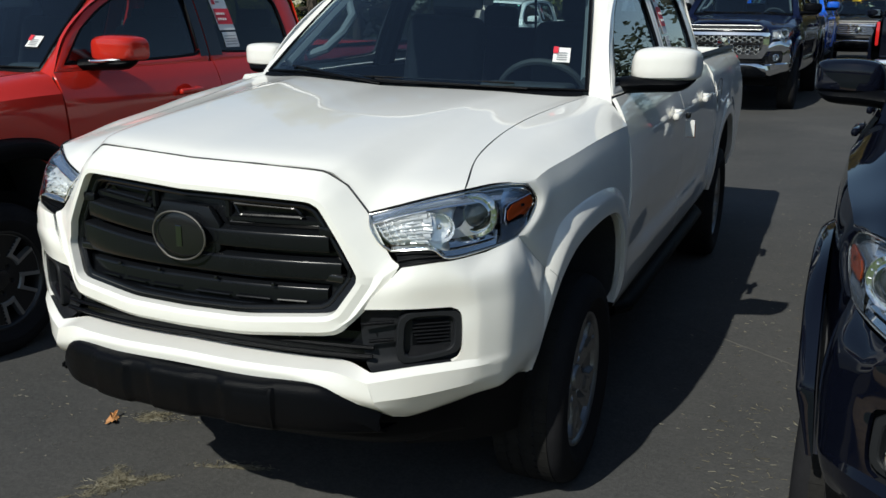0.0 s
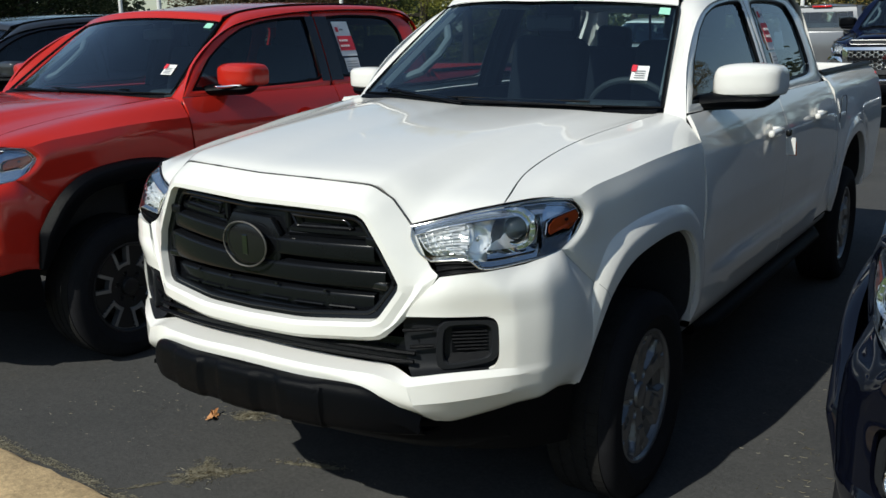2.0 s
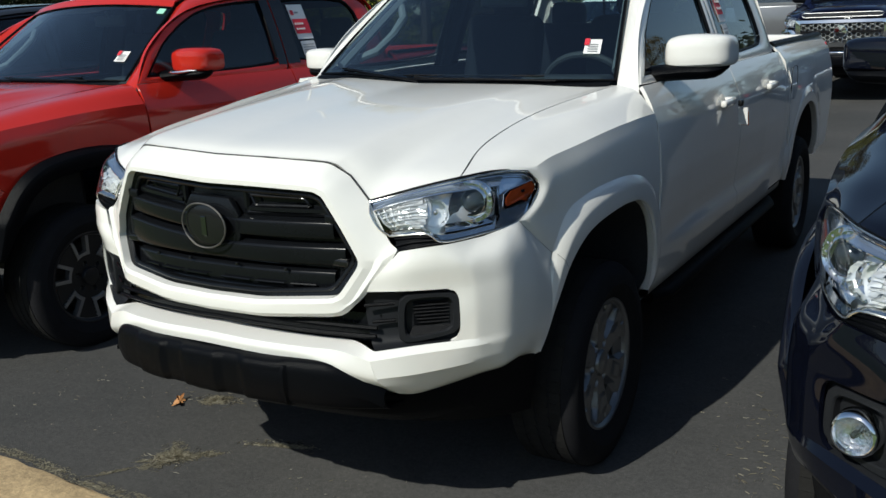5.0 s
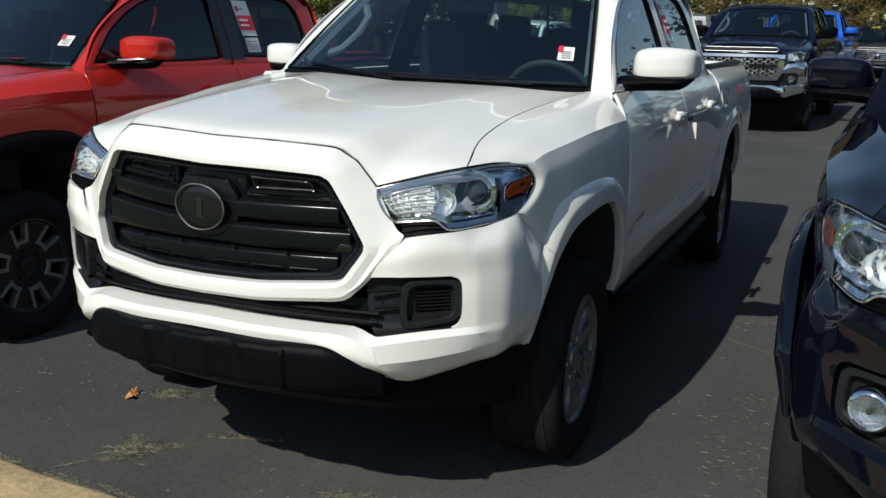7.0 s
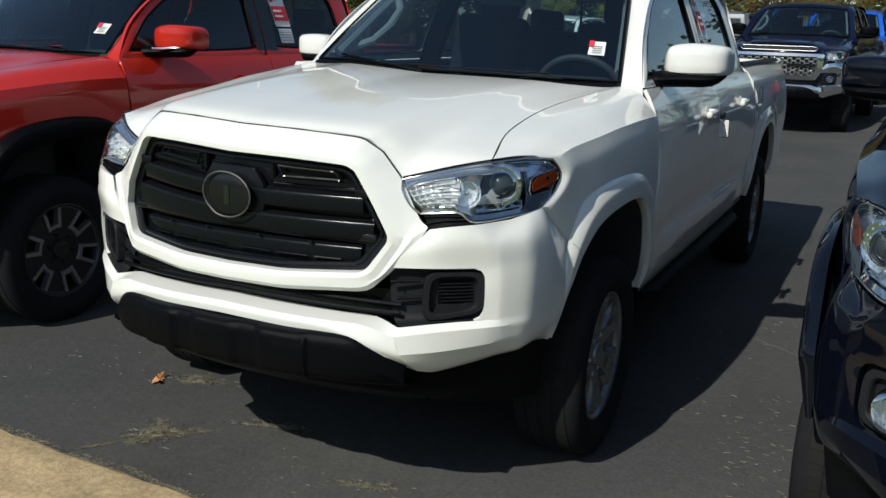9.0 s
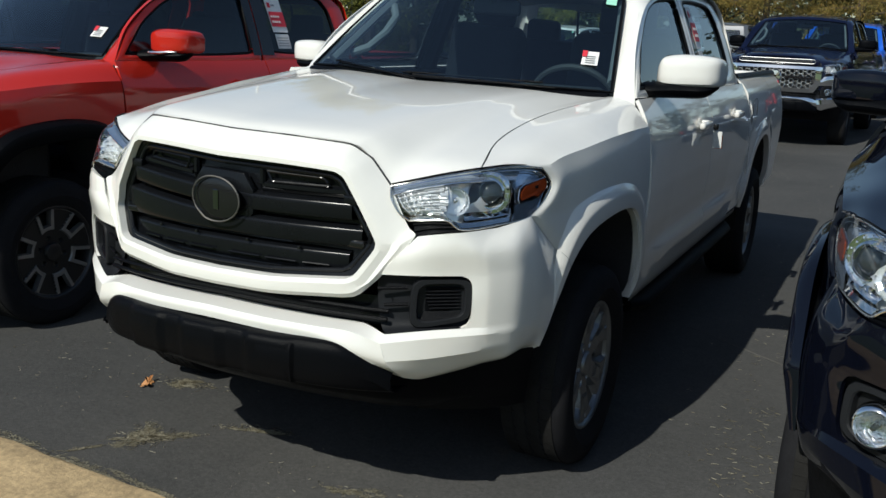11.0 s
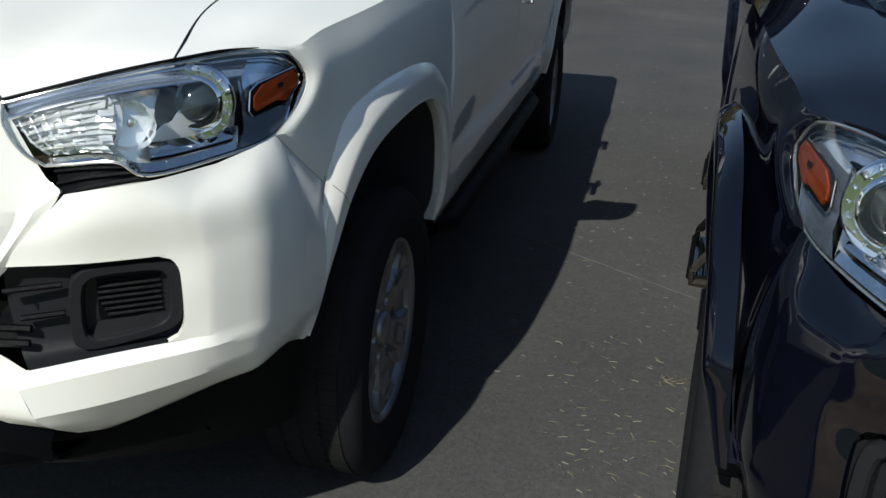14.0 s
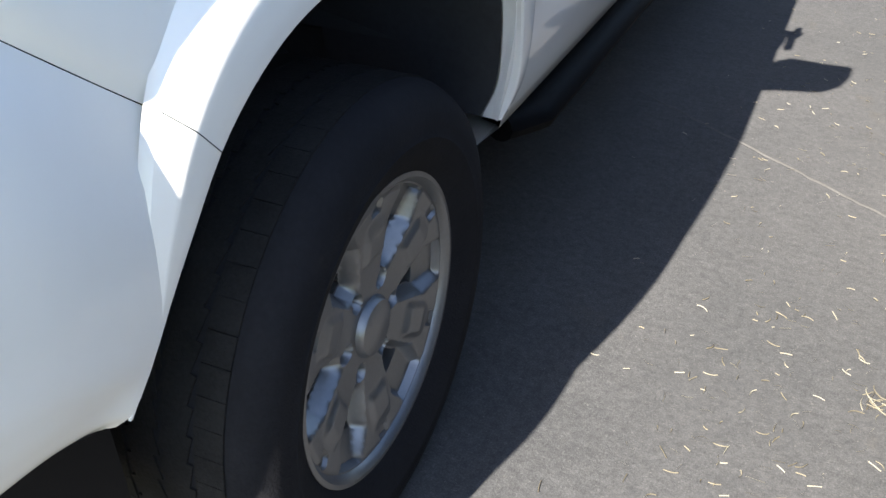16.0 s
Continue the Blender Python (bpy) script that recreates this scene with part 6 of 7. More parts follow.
def drop_steps(truck, s):
    """Round side bar with two hooped drop steps."""
    bar = part("side_bar", tube_bm(curve_through([(0.70 * s, 0.42, 0.47), (0.78 * s, 0.50, 0.45), (0.825 * s, 0.62, 0.445), (0.825 * s, 1.5, 0.445), (0.825 * s, 2.55, 0.445), (0.78 * s, 2.7, 0.45)], 30), 0.040, 14), GLOSSBLACK, truck, "black tubular side bar")
    for y in (1.04, 2.05):
        tread = part("step_plate", box_bm(0.074, 0.36, 0.014, (0.874 * s, y, 0.318), 0.003, 1), STEPBLACK, bar, "black serrated step plate")
        for k in range(4):
            teeth = bmesh.new()
            for j in range(22):
                box_bm(0.005, 0.007, 0.006, ((0.848 + 0.017 * k) * s, y - 0.165 + 0.0157 * j, 0.327), 0.0, 1, None, teeth)
            box_bm(0.010, 0.35, 0.003, ((0.848 + 0.017 * k) * s, y, 0.3255), 0.0, 1, None, teeth)
            part("step_teeth", teeth, DARKCHROME, tread)
        for e in (-1, 1):
            ye = y + 0.182 * e
            part("step_bracket", tube_bm(ring_pts([(0.83 * s, ye, 0.440), (0.868 * s, ye, 0.395), (0.906 * s, ye, 0.340), (0.903 * s, ye, 0.306), (0.848 * s, ye, 0.306), (0.836 * s, ye, 0.40)], 26), 0.009, 7, flat=1.5), RUSTED if e < 0 else STEPBLACK, bar, "rust-flecked step bracket" if e < 0 else "")
        part("step_edge", tube_bm([(0.912 * s, y - 0.18, 0.322), (0.912 * s, y + 0.18, 0.322)], 0.009, 7), STEPBLACK, bar)


for s in (1, -1):
    drop_steps(black_truck, s)


settle(white_truck, 0, 0, YAW, 0.145, 0.80)
settle(keys, 0, 0, YAW)
settle(red_truck, -2.71, -0.045, 1.1)
settle(black_truck, 2.460, -0.195, -2.05, 0.0, 0.88)
settle(charcoal_truck, -5.45, 0.25, 0)
far_white = copy_thing(white_truck, pose(-5.9, 14.6, 0))
tagged(far_white, "white crew-cab pickup across the aisle")


def full_size_front(truck, paint, mesh_kind):
    """Broad chrome-framed grille of the larger pickups."""
    outer = [(-0.58, 1.032), (0.58, 1.032), (0.57, 0.82), (0.50, 0.70), (-0.50, 0.70), (-0.57, 0.82)]
    inner = [(x * 0.88, 0.89 + (z - 0.89) * 0.74) for x, z in outer]
    n = 60
    def ringed(pts, y):
        r = ring_pts(pts + pts[:1], n)
        return np.array([(x, y + 0.20 * x * x, z) for x, z in r])
    grille = sheet("grille_surround", [np.stack([ringed(inner, -0.88), ringed(inner, -0.935), ringed(outer, -0.925), ringed(outer, -0.80)])], CHROME, truck, 1, 0.0, "chrome grille surround")
    back = bmesh.new()
    add_grid(back, np.array([[(x, -0.885 + 0.2 * x * x, z) for x in np.linspace(-0.55, 0.55, 9)] for z in (0.74, 0.93, 1.08)]))
    part("grille_back", back, UNDER, grille)
    b = bmesh.new()
    if mesh_kind == "hex":
        r = 0.034
        for i in range(-10, 11):
            for j in range(5):
                x, z = i * r * 1.55, 0.785 + j * r * 1.78 + (r * 0.89 if i % 2 else 0)
                if abs(x) < 0.50 and 0.75 < z < 1.00 and not (0.86 < z < 0.90):
                    pts = [(x + r * 0.86 * math.cos(k * math.pi / 3), -0.915 + 0.2 * x * x, z + r * 0.86 * math.sin(k * math.pi / 3)) for k in range(7)]
                    tube_bm(pts, 0.0065, 4, b)
        part("grille_mesh", b, GOLDISH, grille, "silver honeycomb grille mesh")
        part("grille_band", box_bm(0.95, 0.02, 0.035, (0, -0.905, 0.885), 0.006, 1), GLOSSBLACK, grille)
    else:
        for j in range(6):
            part("grille_bar", box_bm(1.0, 0.03, 0.026, (0, -0.905, 0.80 + 0.048 * j), 0.008, 2), CHROME, grille, "chrome grille bar")
    part("badge", lathe_bm([(0.02, -0.965), (0.075, -0.962), (0.085, -0.95), (0.07, -0.945)], 24, "y"), CHROME, grille, "oval chrome badge").location = (0, 0.02, 0.89)
    bar = part("hood_bar", box_bm(1.06, 0.06, 0.085, (0, -0.87, 1.085), 0.02, 2), paint, truck)
    frame_pts = [(-0.46, -0.882, 1.118), (0.46, -0.882, 1.118), (0.50, -0.876, 1.102), (0.47, -0.892, 1.066), (-0.47, -0.892, 1.066), (-0.50, -0.876, 1.102), (-0.46, -0.882, 1.118)]
    part("chrome_strip", tube_bm(ring_pts(frame_pts, 60) - (0, 0.022, 0), 0.0065, 8), ALLOY, bar, "rounded chrome trim round the hood slot")
    part("hood_slot", box_bm(0.90, 0.012, 0.026, (0, -0.903, 1.091), 0.003, 1), UNDER, bar)


def build_big_truck(label, m, paint, mesh_kind):
    truck = thing("pickup_truck", label, "pickup truck", m, "parked pickups")
    h = surface(hood_rows(), 24, 22)
    sheet("hood", [np.concatenate([(h * (-1, 1, 1))[:, ::-1], h[:, 1:]], 1)], paint, truck, 1, 0.014)
    full_size_front(truck, paint, mesh_kind)
    build_bumper(truck, CHROME, True)
    build_glass_roof(truck, paint, WINDSHIELD)
    build_cabin(truck)
    for s in (1, -1):
        fr_rows = fender_rows()
        sheet("front_fender", [surface([r[:3] for r in fr_rows], 24, 10), surface([r[2:] for r in fr_rows], 24, 20)], paint, truck, s, 0.012)
        build_headlight(truck, s)
        build_cab(truck, paint, s, PRIVACY)
        build_mirror(truck, s, PLASTIC, "")
        build_bed(truck, paint, s)
        for fr in (True, False):
            build_flare(truck, s, fr, paint, 0.024)
        nose = surface([[(0.50, -0.80, 1.09), (0.56, -0.79, 1.06), (0.60, -0.775, 1.04)], [(0.50, -0.83, 0.90), (0.56, -0.82, 0.92), (0.62, -0.79, 0.94)], [(0.50, -0.85, 0.74), (0.56, -0.83, 0.74), (0.62, -0.80, 0.74)]], 8, 8)
        sheet("nose_panel", [nose], paint, truck, s, 0.0)
    part("tailgate", box_bm(1.50, 0.06, 0.56, (0, 4.29, 1.0), 0.02, 2), paint, truck)
    part("bed_floor", box_bm(1.46, 1.52, 0.05, (0, 3.52, 0.80), 0.0), PLASTIC, truck)
    part("rear_bumper", box_bm(1.62, 0.16, 0.18, (0, 4.40, 0.62), 0.04, 3), CHROME, truck)
    part("chassis", box_bm(1.4, 4.7, 0.22, (0, 1.75, 0.50), 0.03, 1), UNDER, truck)
    build_wheels(truck, "silver")
    return truck


def third_lamp(truck):
    part("third_brake_lamp", box_bm(0.34, 0.03, 0.035, (0, 2.70, 1.715), 0.008, 2), REDLAMP, truck, "red high brake lamp")


BIG = Matrix.Diagonal((1.12, 1.08, 1.12, 1))
navy_truck = build_big_truck("navy full-size pickup with chrome grille, across the aisle", pose(-0.64, 13.20, 0, 0, 0, -0.6) @ Matrix.Diagonal((1.15, 1.20, 1.18, 1)), NAVY, "hex")
ram = build_big_truck("dark full-size pickup with barred chrome grille", pose(0.80, 27.8, 0) @ BIG, CHARCOAL, "bar")
part("window_sticker", plate_bm([on_windshield(-0.5, 0.80), on_windshield(-0.1, 0.80), on_windshield(-0.1, 0.92), on_windshield(-0.5, 0.92)], 0.003), YELLOWTAG, ram, "yellow windshield sticker")
silver_truck = build_truck("pickup_truck", "silver-white pickup seen from its tailgate", pose(-2.95, 20.4, 0, 0, 0, 180) @ BIG, SILVER, "silver", detail="far")
third_lamp(silver_truck)
blue_truck = build_truck("pickup_truck", "bright blue pickup behind the navy one", pose(-0.72, 20.6, 0) @ Matrix.Diagonal((1.16, 1.10, 1.24, 1)), BLUE, "dark", detail="far")
black_tail = copy_thing(black_truck, pose(2.42, 18.6, 0, 0, 0, 180) @ BIG)
tagged(black_tail, "black pickup parked tail out")

# ---- trees, poles, distance ----
def leaf_material(name, dark, light, warm):
    m = bpy.data.materials.new(name)
    m.use_nodes = True
    nt = m.node_tree
    b = nt.nodes["Principled BSDF"]
    geo, ramp = nt.nodes.new("ShaderNodeNewGeometry"), nt.nodes.new("ShaderNodeValToRGB")
    ramp.color_ramp.elements[0].color, ramp.color_ramp.elements[1].color = (*dark, 1), (*warm, 1)
    e = ramp.color_ramp.elements.new(0.6)
    e.color = (*light, 1)
    nt.links.new(geo.outputs["Random Per Island"], ramp.inputs[0])
    nt.links.new(ramp.outputs[0], b.inputs["Base Color"])
    b.inputs["Roughness"].default_value = 0.6
    b.inputs["Specular IOR Level"].default_value = 0.25
    tr, ad = nt.nodes.new("ShaderNodeBsdfTranslucent"), nt.nodes.new("ShaderNodeMixShader")
    nt.links.new(ramp.outputs[0], tr.inputs[0])
    ad.inputs[0].default_value = 0.3
    nt.links.new(b.outputs[0], ad.inputs[1])
    nt.links.new(tr.outputs[0], ad.inputs[2])
    nt.links.new(ad.outputs[0], nt.nodes["Material Output"].inputs[0])
    return m


LEAVES = {
    "dark": leaf_material("dark_green_leaves", (0.020, 0.032, 0.014), (0.045, 0.065, 0.026), (0.08, 0.09, 0.035)),
    "brown": leaf_material("bronze_leaves", (0.05, 0.045, 0.022), (0.10, 0.075, 0.036), (0.16, 0.09, 0.045)),
    "cypress": leaf_material("yellow_green_needles", (0.12, 0.13, 0.025), (0.27, 0.27, 0.05), (0.35, 0.32, 0.07)),
    "amber": leaf_material("amber_needles", (0.13, 0.11, 0.032), (0.28, 0.22, 0.060), (0.36, 0.22, 0.06)),
    "olive": leaf_material("olive_leaves", (0.042, 0.046, 0.014), (0.115, 0.108, 0.032), (0.17, 0.115, 0.040)),
    "green": leaf_material("mid_green_leaves", (0.05, 0.075, 0.02), (0.10, 0.13, 0.035), (0.14, 0.15, 0.045)),
    "hazy": leaf_material("distant_leaves", (0.035, 0.050, 0.032), (0.065, 0.085, 0.052), (0.10, 0.11, 0.065)),
    "scarlet": leaf_material("scarlet_leaves", (0.10, 0.012, 0.008), (0.28, 0.03, 0.015), (0.36, 0.07, 0.02)),
}
BARK = mat("bark", (0.07, 0.055, 0.042), 0.9, vary=0.4, scale=6, bump=1.0, bscale=30)


def leaves_mesh(centres, radii, count, size, rng, droop=0.0, flat=0.75):
    """Many small pointed leaves in uneven clumps."""
    vs, fs = [], []
    for _ in range(count):
        k = rng.randrange(len(centres))
        c, r = centres[k], radii[k]
        d = Vector((rng.gauss(0, 1), rng.gauss(0, 1), rng.gauss(0, 1) * flat)).normalized() * r * rng.uniform(0.45, 1.08)
        p = c + d
        a = Vector((rng.gauss(0, 1), rng.gauss(0, 1), rng.gauss(0, 0.6) - droop)).normalized()
        n = a.cross(Vector((rng.gauss(0, 1), rng.gauss(0, 1), rng.gauss(0, 1)))).normalized()
        l = size * rng.uniform(0.6, 1.4)
        w = l * 0.32
        i = len(vs)
        vs += [p - a * l * 0.5, p + n * w, p + a * l * 0.5, p - n * w]
        fs.append((i, i + 1, i + 2, i + 3))
    return vs, fs


TREES = {}


def tree(kind, shape, at, height, seed, turn=0.0, label="", size=1.0):
    key = (kind, shape, seed)
    if key not in TREES:
        rng = random.Random(seed)
        H = 9.0
        tb = bmesh.new()
        centres, radii = [], []
        lean = (rng.uniform(-0.2, 0.2), rng.uniform(-0.2, 0.2))
        top = 0.95 if shape == "cone" else 0.72
        path = [(lean[0] * f * f, lean[1] * f * f, H * top * f) for f in np.linspace(0, 1, 8)]
        tube_bm(path, np.interp(np.linspace(0, 1, 8), [0, 0.1, 1], [0.26, 0.18, 0.04]), 8, tb)
        limbs = 30 if shape == "cone" else 16
        for k in range(limbs):
            f = (0.14 + 0.82 * k / limbs) if shape == "cone" else rng.uniform(0.30, 1.0)
            z0 = H * top * f
            a = k * 2.4 + rng.uniform(-0.3, 0.3)
            reach = (2.7 * (1 - f) ** 0.8 + 0.35) * rng.uniform(0.75, 1.15) if shape == "cone" else rng.uniform(1.4, 2.8)
            rise = rng.uniform(-0.1, 0.35) * reach if shape == "cone" else rng.uniform(0.4, 1.0) * reach
            x0, y0 = lean[0] * f * f, lean[1] * f * f
            pts = [(x0 + math.cos(a) * reach * q, y0 + math.sin(a) * reach * q, z0 + rise * q ** 1.3) for q in (0, 0.4, 0.75, 1)]
            tube_bm(pts, [0.06, 0.045, 0.03, 0.012], 5, tb)
            for q in ((0.35, 0.6, 0.85, 1.05) if shape == "cone" else (0.55, 0.8, 1.0)):
                centres.append(Vector((x0 + math.cos(a) * reach * q, y0 + math.sin(a) * reach * q, z0 + rise * q ** 1.3)))
                radii.append(rng.uniform(0.32, 0.6) if shape == "cone" else rng.uniform(0.55, 1.05))
        if shape == "cone":
            centres += [Vector((lean[0], lean[1], H * f)) for f in (0.93, 0.97, 1.0)]
            radii += [0.3, 0.2, 0.12]
        trunk = part("trunk", tb, BARK)
        vs, fs = leaves_mesh(centres, radii, 42000 if shape == "cone" else 26000, 0.060 if shape == "cone" else 0.10, rng, 0.3 if shape == "cone" else 0.1, 0.5 if shape == "cone" else 0.8)
        me = bpy.data.meshes.new("crown")
        me.from_pydata([tuple(v) for v in vs], [], fs)
        me.materials.append(LEAVES[kind])
        TREES[key] = (trunk.data, me)
        bpy.data.objects.remove(trunk)
    t = thing("tree", label, "tree", pose(at[0], at[1], 0, 0, 0, turn) @ Matrix.Diagonal((size, size, height / 9.0, 1)), "trees round the lot")
    for nm, me in zip(("trunk", "crown"), TREES[key]):
        new(nm, me).parent = t
    return t


def bearing(column, dist):
    """A place by its bearing from the parking row: column runs 0 to 1568 across a 51.6 degree fan."""
    a = 0.603 + math.atan((784 - column) / 1622)
    return (1.95 - math.sin(a) * dist, -2.74 + math.cos(a) * dist)


WORDS = {"dark": "dark green leafy tree", "brown": "bronze-leaved tree turning for autumn", "cypress": "feathery yellow-green conifer", "amber": "feathery conifer turning amber", "green": "green leafy tree", "olive": "olive-green tree turning for autumn", "scarlet": "small tree with scarlet leaves"}
PLAN = [(-420, 24, "dark", "round", 7.5), (-260, 27, "green", "round", 7.5), (-120, 25, "dark", "round", 6.0), (40, 27, "dark", "round", 5.2), (95, 33, "dark", "round", 5.6)]
PLAN += [(418, 34, "brown", "round", 5.6), (480, 33, "brown", "round", 6.2), (550, 36, "brown", "round", 5.6), (575, 60, "scarlet", "round", 4.6), (620, 52, "green", "round", 5.4), (655, 44, "green", "round", 4.8)]
PLAN += [(725, 25, "cypress", "cone", 8.6), (800, 24, "cypress", "cone", 9.5), (880, 30, "brown", "cone", 8.6), (950, 36, "dark", "round", 9.0), (1020, 38, "dark", "round", 9.5), (1085, 31, "cypress", "cone", 6.8)]
PLAN += [(1160, 38, "olive", "round", 10.0), (1235, 40, "olive", "round", 11.0), (1290, 29, "cypress", "cone", 6.6), (1370, 42, "olive", "round", 11.5), (1430, 44, "olive", "round", 11.0), (1505, 27, "amber", "cone", 7.6), (1590, 42, "olive", "round", 11.5), (1680, 28, "amber", "cone", 7.8), (1760, 40, "olive", "round", 11.0), (1850, 38, "olive", "round", 8.0), (1960, 44, "green", "round", 5.0), (2450, 27, "amber", "cone", 9.0), (2900, 26, "dark", "round", 9.0), (3500, 25, "cypress", "cone", 9.0)]
for i, (c, d, kind, shape, h) in enumerate(PLAN):
    seed = 11 + (i % 2)
    tree(kind, shape, bearing(c, d), h, seed, 67 * i, WORDS[kind] + " at the edge of the lot", (0.62 if c > 1000 else 0.8) if shape == "cone" else 0.95)

# far woods all round, one mass of foliage
rng = random.Random(77)
centres, radii = [], []
for k in range(260):
    a = 2 * math.pi * k / 260 + rng.uniform(-0.01, 0.01)
    R = rng.uniform(62, 80)
    left = math.exp(-(((a - math.radians(51)) / 0.11) ** 2))
    side = max(0.0, -math.sin(a)) ** 3
    h = rng.uniform(6.5, 10.5) * (1 - 0.68 * left) * (1 - 0.55 * side)
    for j in range(7):
        f = (j + 0.5) / 7
        centres.append(Vector((1.9 - math.sin(a) * R + rng.uniform(-2, 2), -2.7 + math.cos(a) * R + rng.uniform(-2, 2), 0.4 + h * f)))
        radii.append(rng.uniform(0.8, 1.9) * (1 - 0.5 * left))
for k in range(300):
    a = 2 * math.pi * k / 300 + rng.uniform(-0.01, 0.01)
    R = rng.uniform(50, 60)
    left = math.exp(-(((a - math.radians(53)) / 0.17) ** 2))
    for z in (0.5, 1.5, 2.6, 3.6):
        centres.append(Vector((1.9 - math.sin(a) * R, -2.7 + math.cos(a) * R, z * (1 - 0.65 * left) + rng.uniform(-0.3, 0.3))))
        radii.append(rng.uniform(0.9, 1.5))
vs, fs = leaves_mesh(centres, radii, 130000, 0.55, rng)
me = bpy.data.meshes.new("far_woods")
me.from_pydata([tuple(v) for v in vs], [], fs)
me.materials.append(LEAVES["hazy"])
woods = new("far_woods", me)
tagged(woods, "dark mixed woodland beyond the lot", "woods", kind="stuff")

POLE = mat("white_pole_paint", (0.72, 0.72, 0.70), 0.5, vary=0.08, scale=4)


def lamp_post(column, dist, h, label):
    x, y = bearing(column, dist)
    post = thing("street_lamp", label, "street lamp", pose(x, y, 0, 0, 0, 40), "lamp posts")
    part("base", lathe_bm([(0.0005, 0.6), (0.25, 0.6), (0.28, 0.55), (0.28, 0.0)], 16, "z"), CONCRETE, post)
    part("pole", tube_bm([(0, 0, 0.5), (0, 0, h)], [0.055, 0.042], 10), POLE, post)
    part("lamp_arm", tube_bm([(0, 0, h - 0.06), (0.16, 0, h)], 0.03, 8), POLE, post)
    part("lamp_head", box_bm(0.34, 0.20, 0.10, (0.30, 0, h + 0.02), 0.035, 2), POLE, post)


for c, d, h in ((203, 23, 3.1), (270, 22, 7.0), (584, 24, 7.0), (1370, 24, 3.1), (628, 40, 3.4)):
    lamp_post(c, d, h, "white metal lamp post")

ROOF = mat("tan_shingles", (0.30, 0.24, 0.18), 0.9, vary=0.2, scale=3)
WALL = mat("beige_siding", (0.5, 0.45, 0.38), 0.8, vary=0.1, scale=3)
bx, by0 = bearing(60, 105)
house = thing("building", "low beige building with tan hipped roof", "building", pose(bx, by0, 0, 0, 0, 30))
part("wall", box_bm(16, 9, 3.0, (0, 0, 1.5), 0.02, 1), WALL, house)
rb = bmesh.new()
bot = [rb.verts.new(v) for v in ((-8.6, -5, 2.9), (8.6, -5, 2.9), (8.6, 5, 2.9), (-8.6, 5, 2.9))]
t1, t2 = rb.verts.new((-4, 0, 4.6)), rb.verts.new((4, 0, 4.6))
for f in ((bot[0], bot[1], t2, t1), (bot[1], bot[2], t2), (bot[2], bot[3], t1, t2), (bot[3], bot[0], t1), (bot[3], bot[2], bot[1], bot[0])):
    rb.faces.new(f)
part("roof", rb, ROOF, house, smooth=False)
for k in range(5):
    part("window", box_bm(1.2, 0.1, 1.2, (-6 + 3 * k, -4.5, 1.6), 0.02, 1), GLOSSBLACK, house)

# ---- small things on the asphalt ----
STRAW = leaf_material("dry_straw", (0.14, 0.12, 0.08), (0.26, 0.23, 0.16), (0.36, 0.34, 0.27))
DRYLEAF = mat("dry_oak_leaf", (0.50, 0.24, 0.09), 0.7, vary=0.25, scale=40, bump=0.5, bscale=90)


def straw(name, label, spots, rng, wide=1.0):
    """Curled slivers of dry grass; spots: centre x, y, spread x, y, turn, count, length."""
    vs, fs = [], []
    for cx, cy, sx, sy, turn, count, ln in spots:
        for _ in range(count):
            u, v = rng.gauss(0, 0.5) * sx, rng.gauss(0, 0.5) * sy
            x, y = cx + u * math.cos(turn) - v * math.sin(turn), cy + u * math.sin(turn) + v * math.cos(turn)
            a, bend = rng.uniform(0, 6.28), rng.uniform(-1.6, 1.6)
            l, w = ln * rng.uniform(0.4, 1.5), wide * rng.uniform(0.00022, 0.0005)
            p = Vector((x, y, rng.uniform(0.001, 0.005)))
            seg = 4
            i = len(vs)
            for k in range(seg + 1):
                d = Vector((math.cos(a), math.sin(a), rng.uniform(-0.05, 0.12)))
                n = Vector((-d.y, d.x, 0))
                vs += [p + n * w, p - n * w + Vector((0, 0, 0.0015))]
                p = p + d * (l / seg)
                p.z = max(0.001, p.z)
                a += bend / seg
            for k in range(seg):
                fs.append((i + 2 * k, i + 2 * k + 1, i + 2 * k + 3, i + 2 * k + 2))
    me = bpy.data.meshes.new(name)
    me.from_pydata([tuple(v) for v in vs], [], fs)
    me.materials.append(STRAW)
    return tagged(new(name, me), label, "grass clippings", kind="stuff")


rng = random.Random(21)
spots = [(-0.51, -0.77, 0.10, 0.075, 0.85, 1300, 0.02), (-0.46, -0.73, 0.13, 0.03, 0.75, 700, 0.02), (-0.56, -0.70, 0.05, 0.05, 0.8, 200, 0.014), (-0.62, -0.945, 0.10, 0.012, 1.0, 260, 0.013), (-0.742, -0.305, 0.12, 0.045, 0.15, 1000, 0.02), (-0.23, -0.495, 0.13, 0.022, 0.33, 700, 0.018), (0.33, -0.68, 0.11, 0.03, 0.3, 360, 0.015)]
straw("dry_grass", "straw-coloured dry grass caught on worn asphalt", [(*p[:5], p[5] // 5, p[6]) for p in spots], rng)
GRIT = leaf_material("tan_grit", (0.15, 0.135, 0.10), (0.25, 0.23, 0.165), (0.36, 0.33, 0.24))


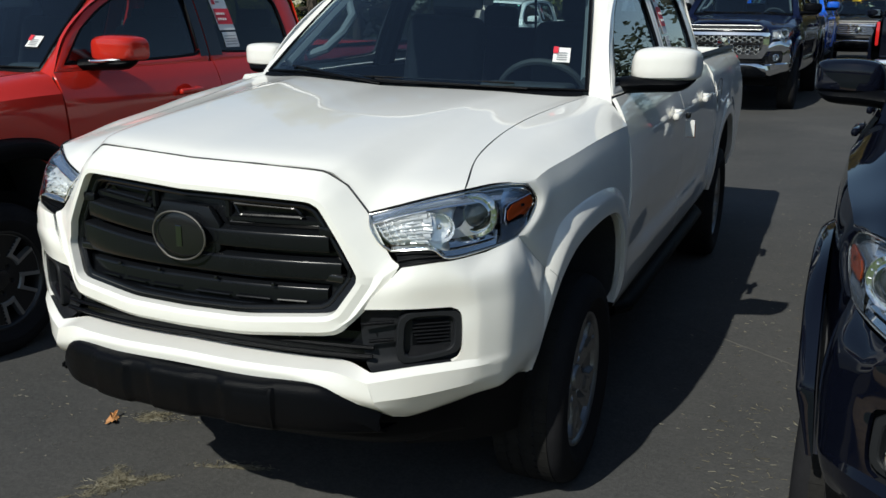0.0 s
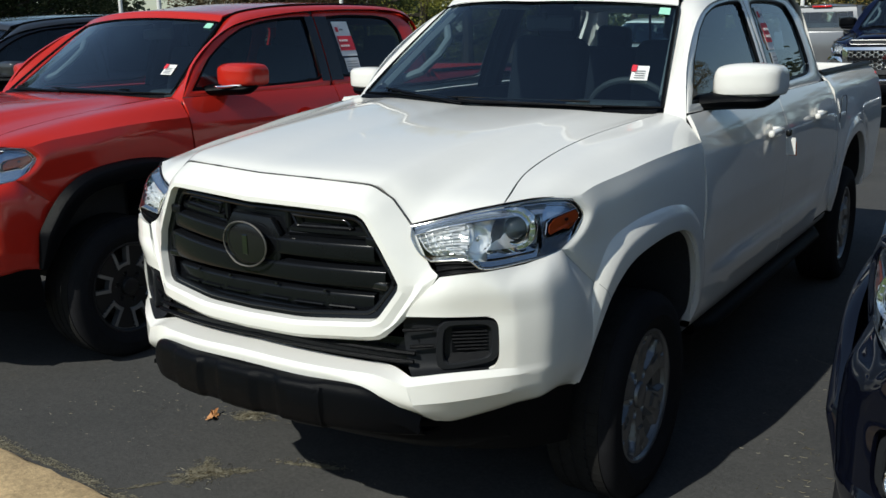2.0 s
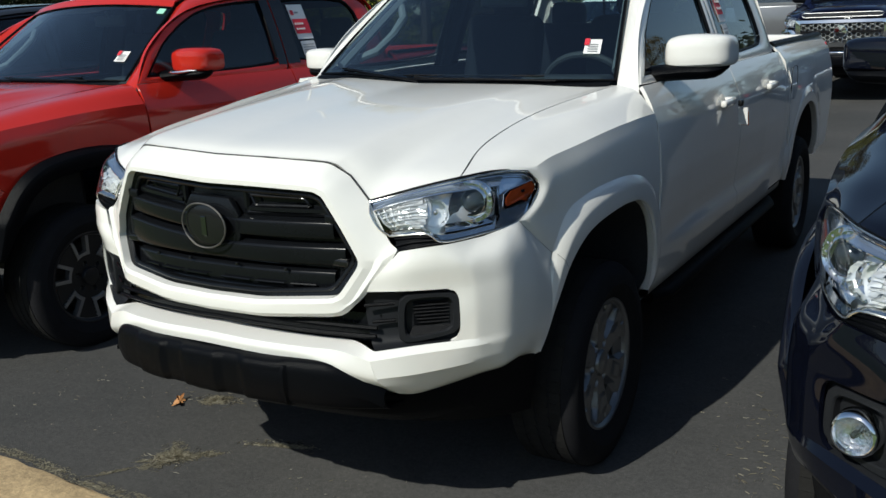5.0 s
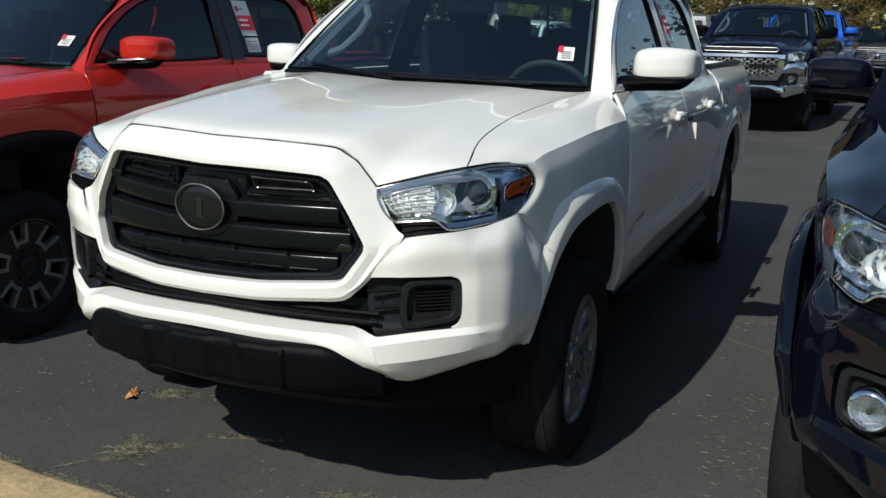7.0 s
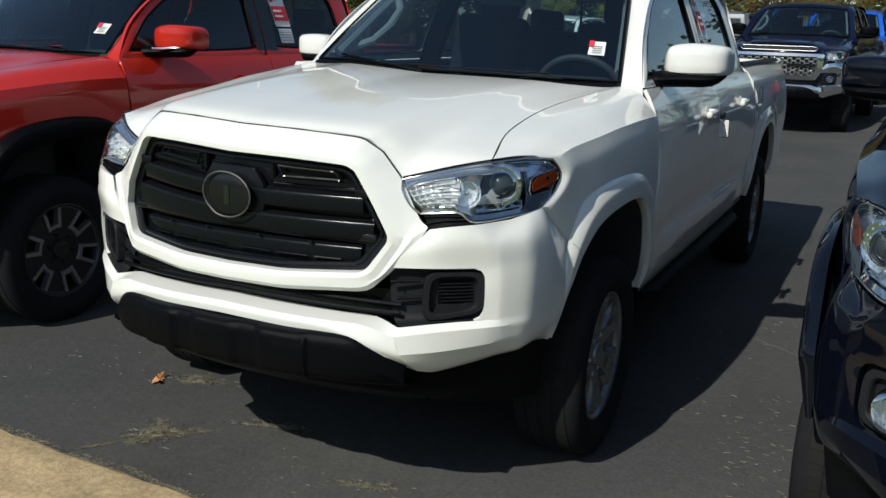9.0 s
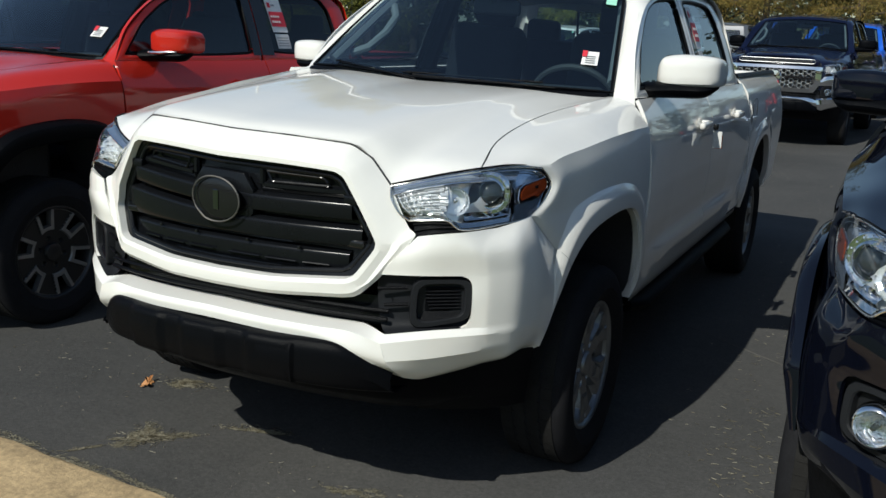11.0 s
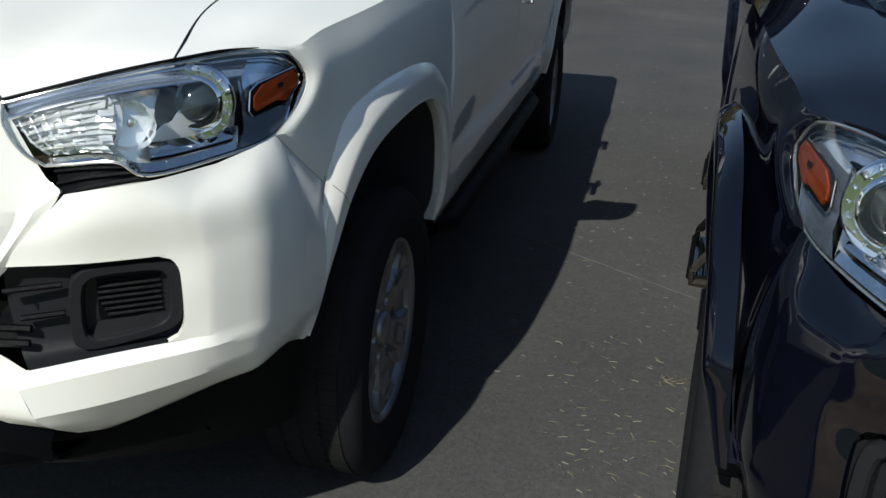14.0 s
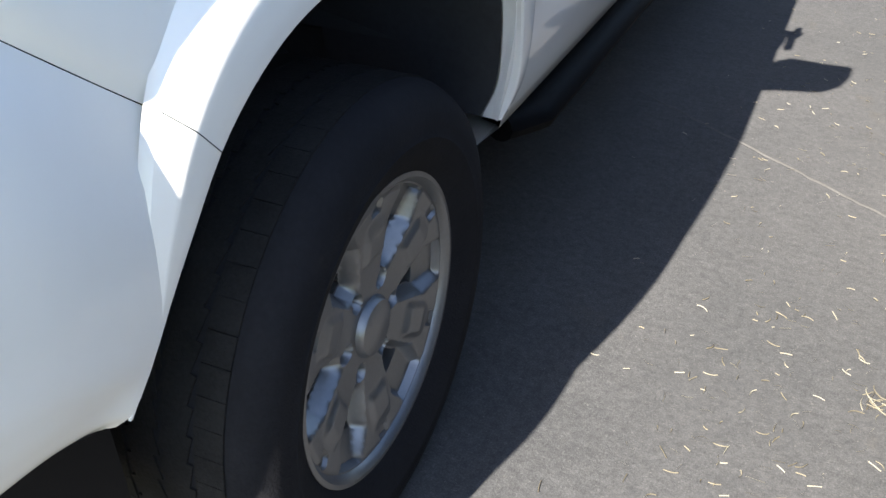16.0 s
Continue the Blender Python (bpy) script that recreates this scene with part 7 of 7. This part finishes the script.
def grit(name, label, spots, rng, big=1.0):
    """Flat tan grains where the sealer has worn off, thinning out towards the edges."""
    vs, fs = [], []
    for cx, cy, sx, sy, turn, count, _ in spots:
        lobes = [(rng.gauss(0, 0.42) * sx, rng.gauss(0, 0.42) * sy, rng.uniform(0.25, 0.55)) for _ in range(9)]
        for _ in range(count * 5):
            lu, lv, lr = rng.choice(lobes)
            u, v = lu + rng.gauss(0, 0.30) * sx * lr, lv + rng.gauss(0, 0.45) * sy * lr
            x, y = cx + u * math.cos(turn) - v * math.sin(turn), cy + u * math.sin(turn) + v * math.cos(turn)
            r, a = big * rng.uniform(0.0006, 0.0022), rng.uniform(0, 6.28)
            i = len(vs)
            for k in range(4):
                q = r * rng.uniform(0.6, 1.3)
                vs.append((x + q * math.cos(a + 1.57 * k), y + q * math.sin(a + 1.57 * k), 0.0012 + rng.uniform(0, 0.0010)))
            fs.append((i, i + 1, i + 2, i + 3))
    me = bpy.data.meshes.new(name)
    me.from_pydata(vs, [], fs)
    me.materials.append(GRIT)
    return tagged(new(name, me), label, "grit", kind="stuff")


grit("worn_grit", "tan grit in worn patches of the asphalt", spots, rng)
grit("kerb_grit", "pale gravel gathered along the kerb foot", [(-3.2 + 0.4 * k, KERB_Y + 0.118, 0.40, 0.030, 0, 190, 0) for k in range(14)], rng, 1.9)
lane = [(1.38, 0.45, 0.26, 0.5, 0, 210, 0.020), (1.30, 1.6, 0.32, 1.2, 0, 170, 0.016), (1.35, 3.8, 0.45, 1.8, 0, 120, 0.016), (1.55, 0.60, 0.05, 0.03, 0.5, 40, 0.03), (1.45, 0.10, 0.25, 0.2, 0, 60, 0.022), (-1.2, -0.4, 0.7, 0.5, 0, 130, 0.012), (0.4, -0.8, 0.7, 0.3, 0, 110, 0.013), (0.4, 8.0, 3.0, 4.0, 0, 160, 0.02)]
straw("grass_clippings", "pale curled grass clippings scattered on the asphalt", lane, rng, 1.35)
straw("kerb_debris", "straw and grit along the kerb foot", [(-3 + 0.6 * k, KERB_Y + 0.120, 0.5, 0.022, 0, 120, 0.012) for k in range(11)], rng)

# oak leaf
b = bmesh.new()
pts = []
for k in range(40):
    a = 2 * math.pi * k / 40
    r = 0.030 * (1 + 0.32 * math.cos(7 * a)) * (1.35 if abs(math.cos(a)) > 0.8 else 1.0)
    pts.append(b.verts.new((r * math.cos(a) * 1.25, r * math.sin(a) * 0.8, 0.010 + 0.012 * math.sin(2.2 * a) + 0.006 * math.cos(5 * a))))
mid = b.verts.new((0, 0, 0.004))
for k in range(40):
    b.faces.new((pts[k], pts[(k + 1) % 40], mid))
leaf = part("oak_leaf", b, DRYLEAF)
leaf.matrix_world = pose(-0.880, -0.402, 0.003, 8, -6, 115) @ Matrix.Diagonal((0.78, 0.78, 0.9, 1))
part("stalk", tube_bm([(0.03, 0, 0.006), (0.062, 0.006, 0.012)], 0.0012, 5), DRYLEAF, leaf)
tagged(leaf, "curled orange-brown oak leaf on the asphalt", "leaf")

# filled joint across the lane
b = bmesh.new()
xs = np.linspace(0.75, 1.62, 40)
rng = random.Random(4)
line = [(x, 1.68 - 0.62 * (x - 0.95) + rng.uniform(-0.004, 0.004)) for x in xs]
add_grid(b, np.array([[(x, y + o, 0.0025 if abs(o) < 0.004 else 0.0) for x, y in line] for o in (-0.006, -0.002, 0.002, 0.006)]))
tagged(part("asphalt_joint", b, SEAM), "thin grey filled joint in the asphalt", "joint", kind="structure")
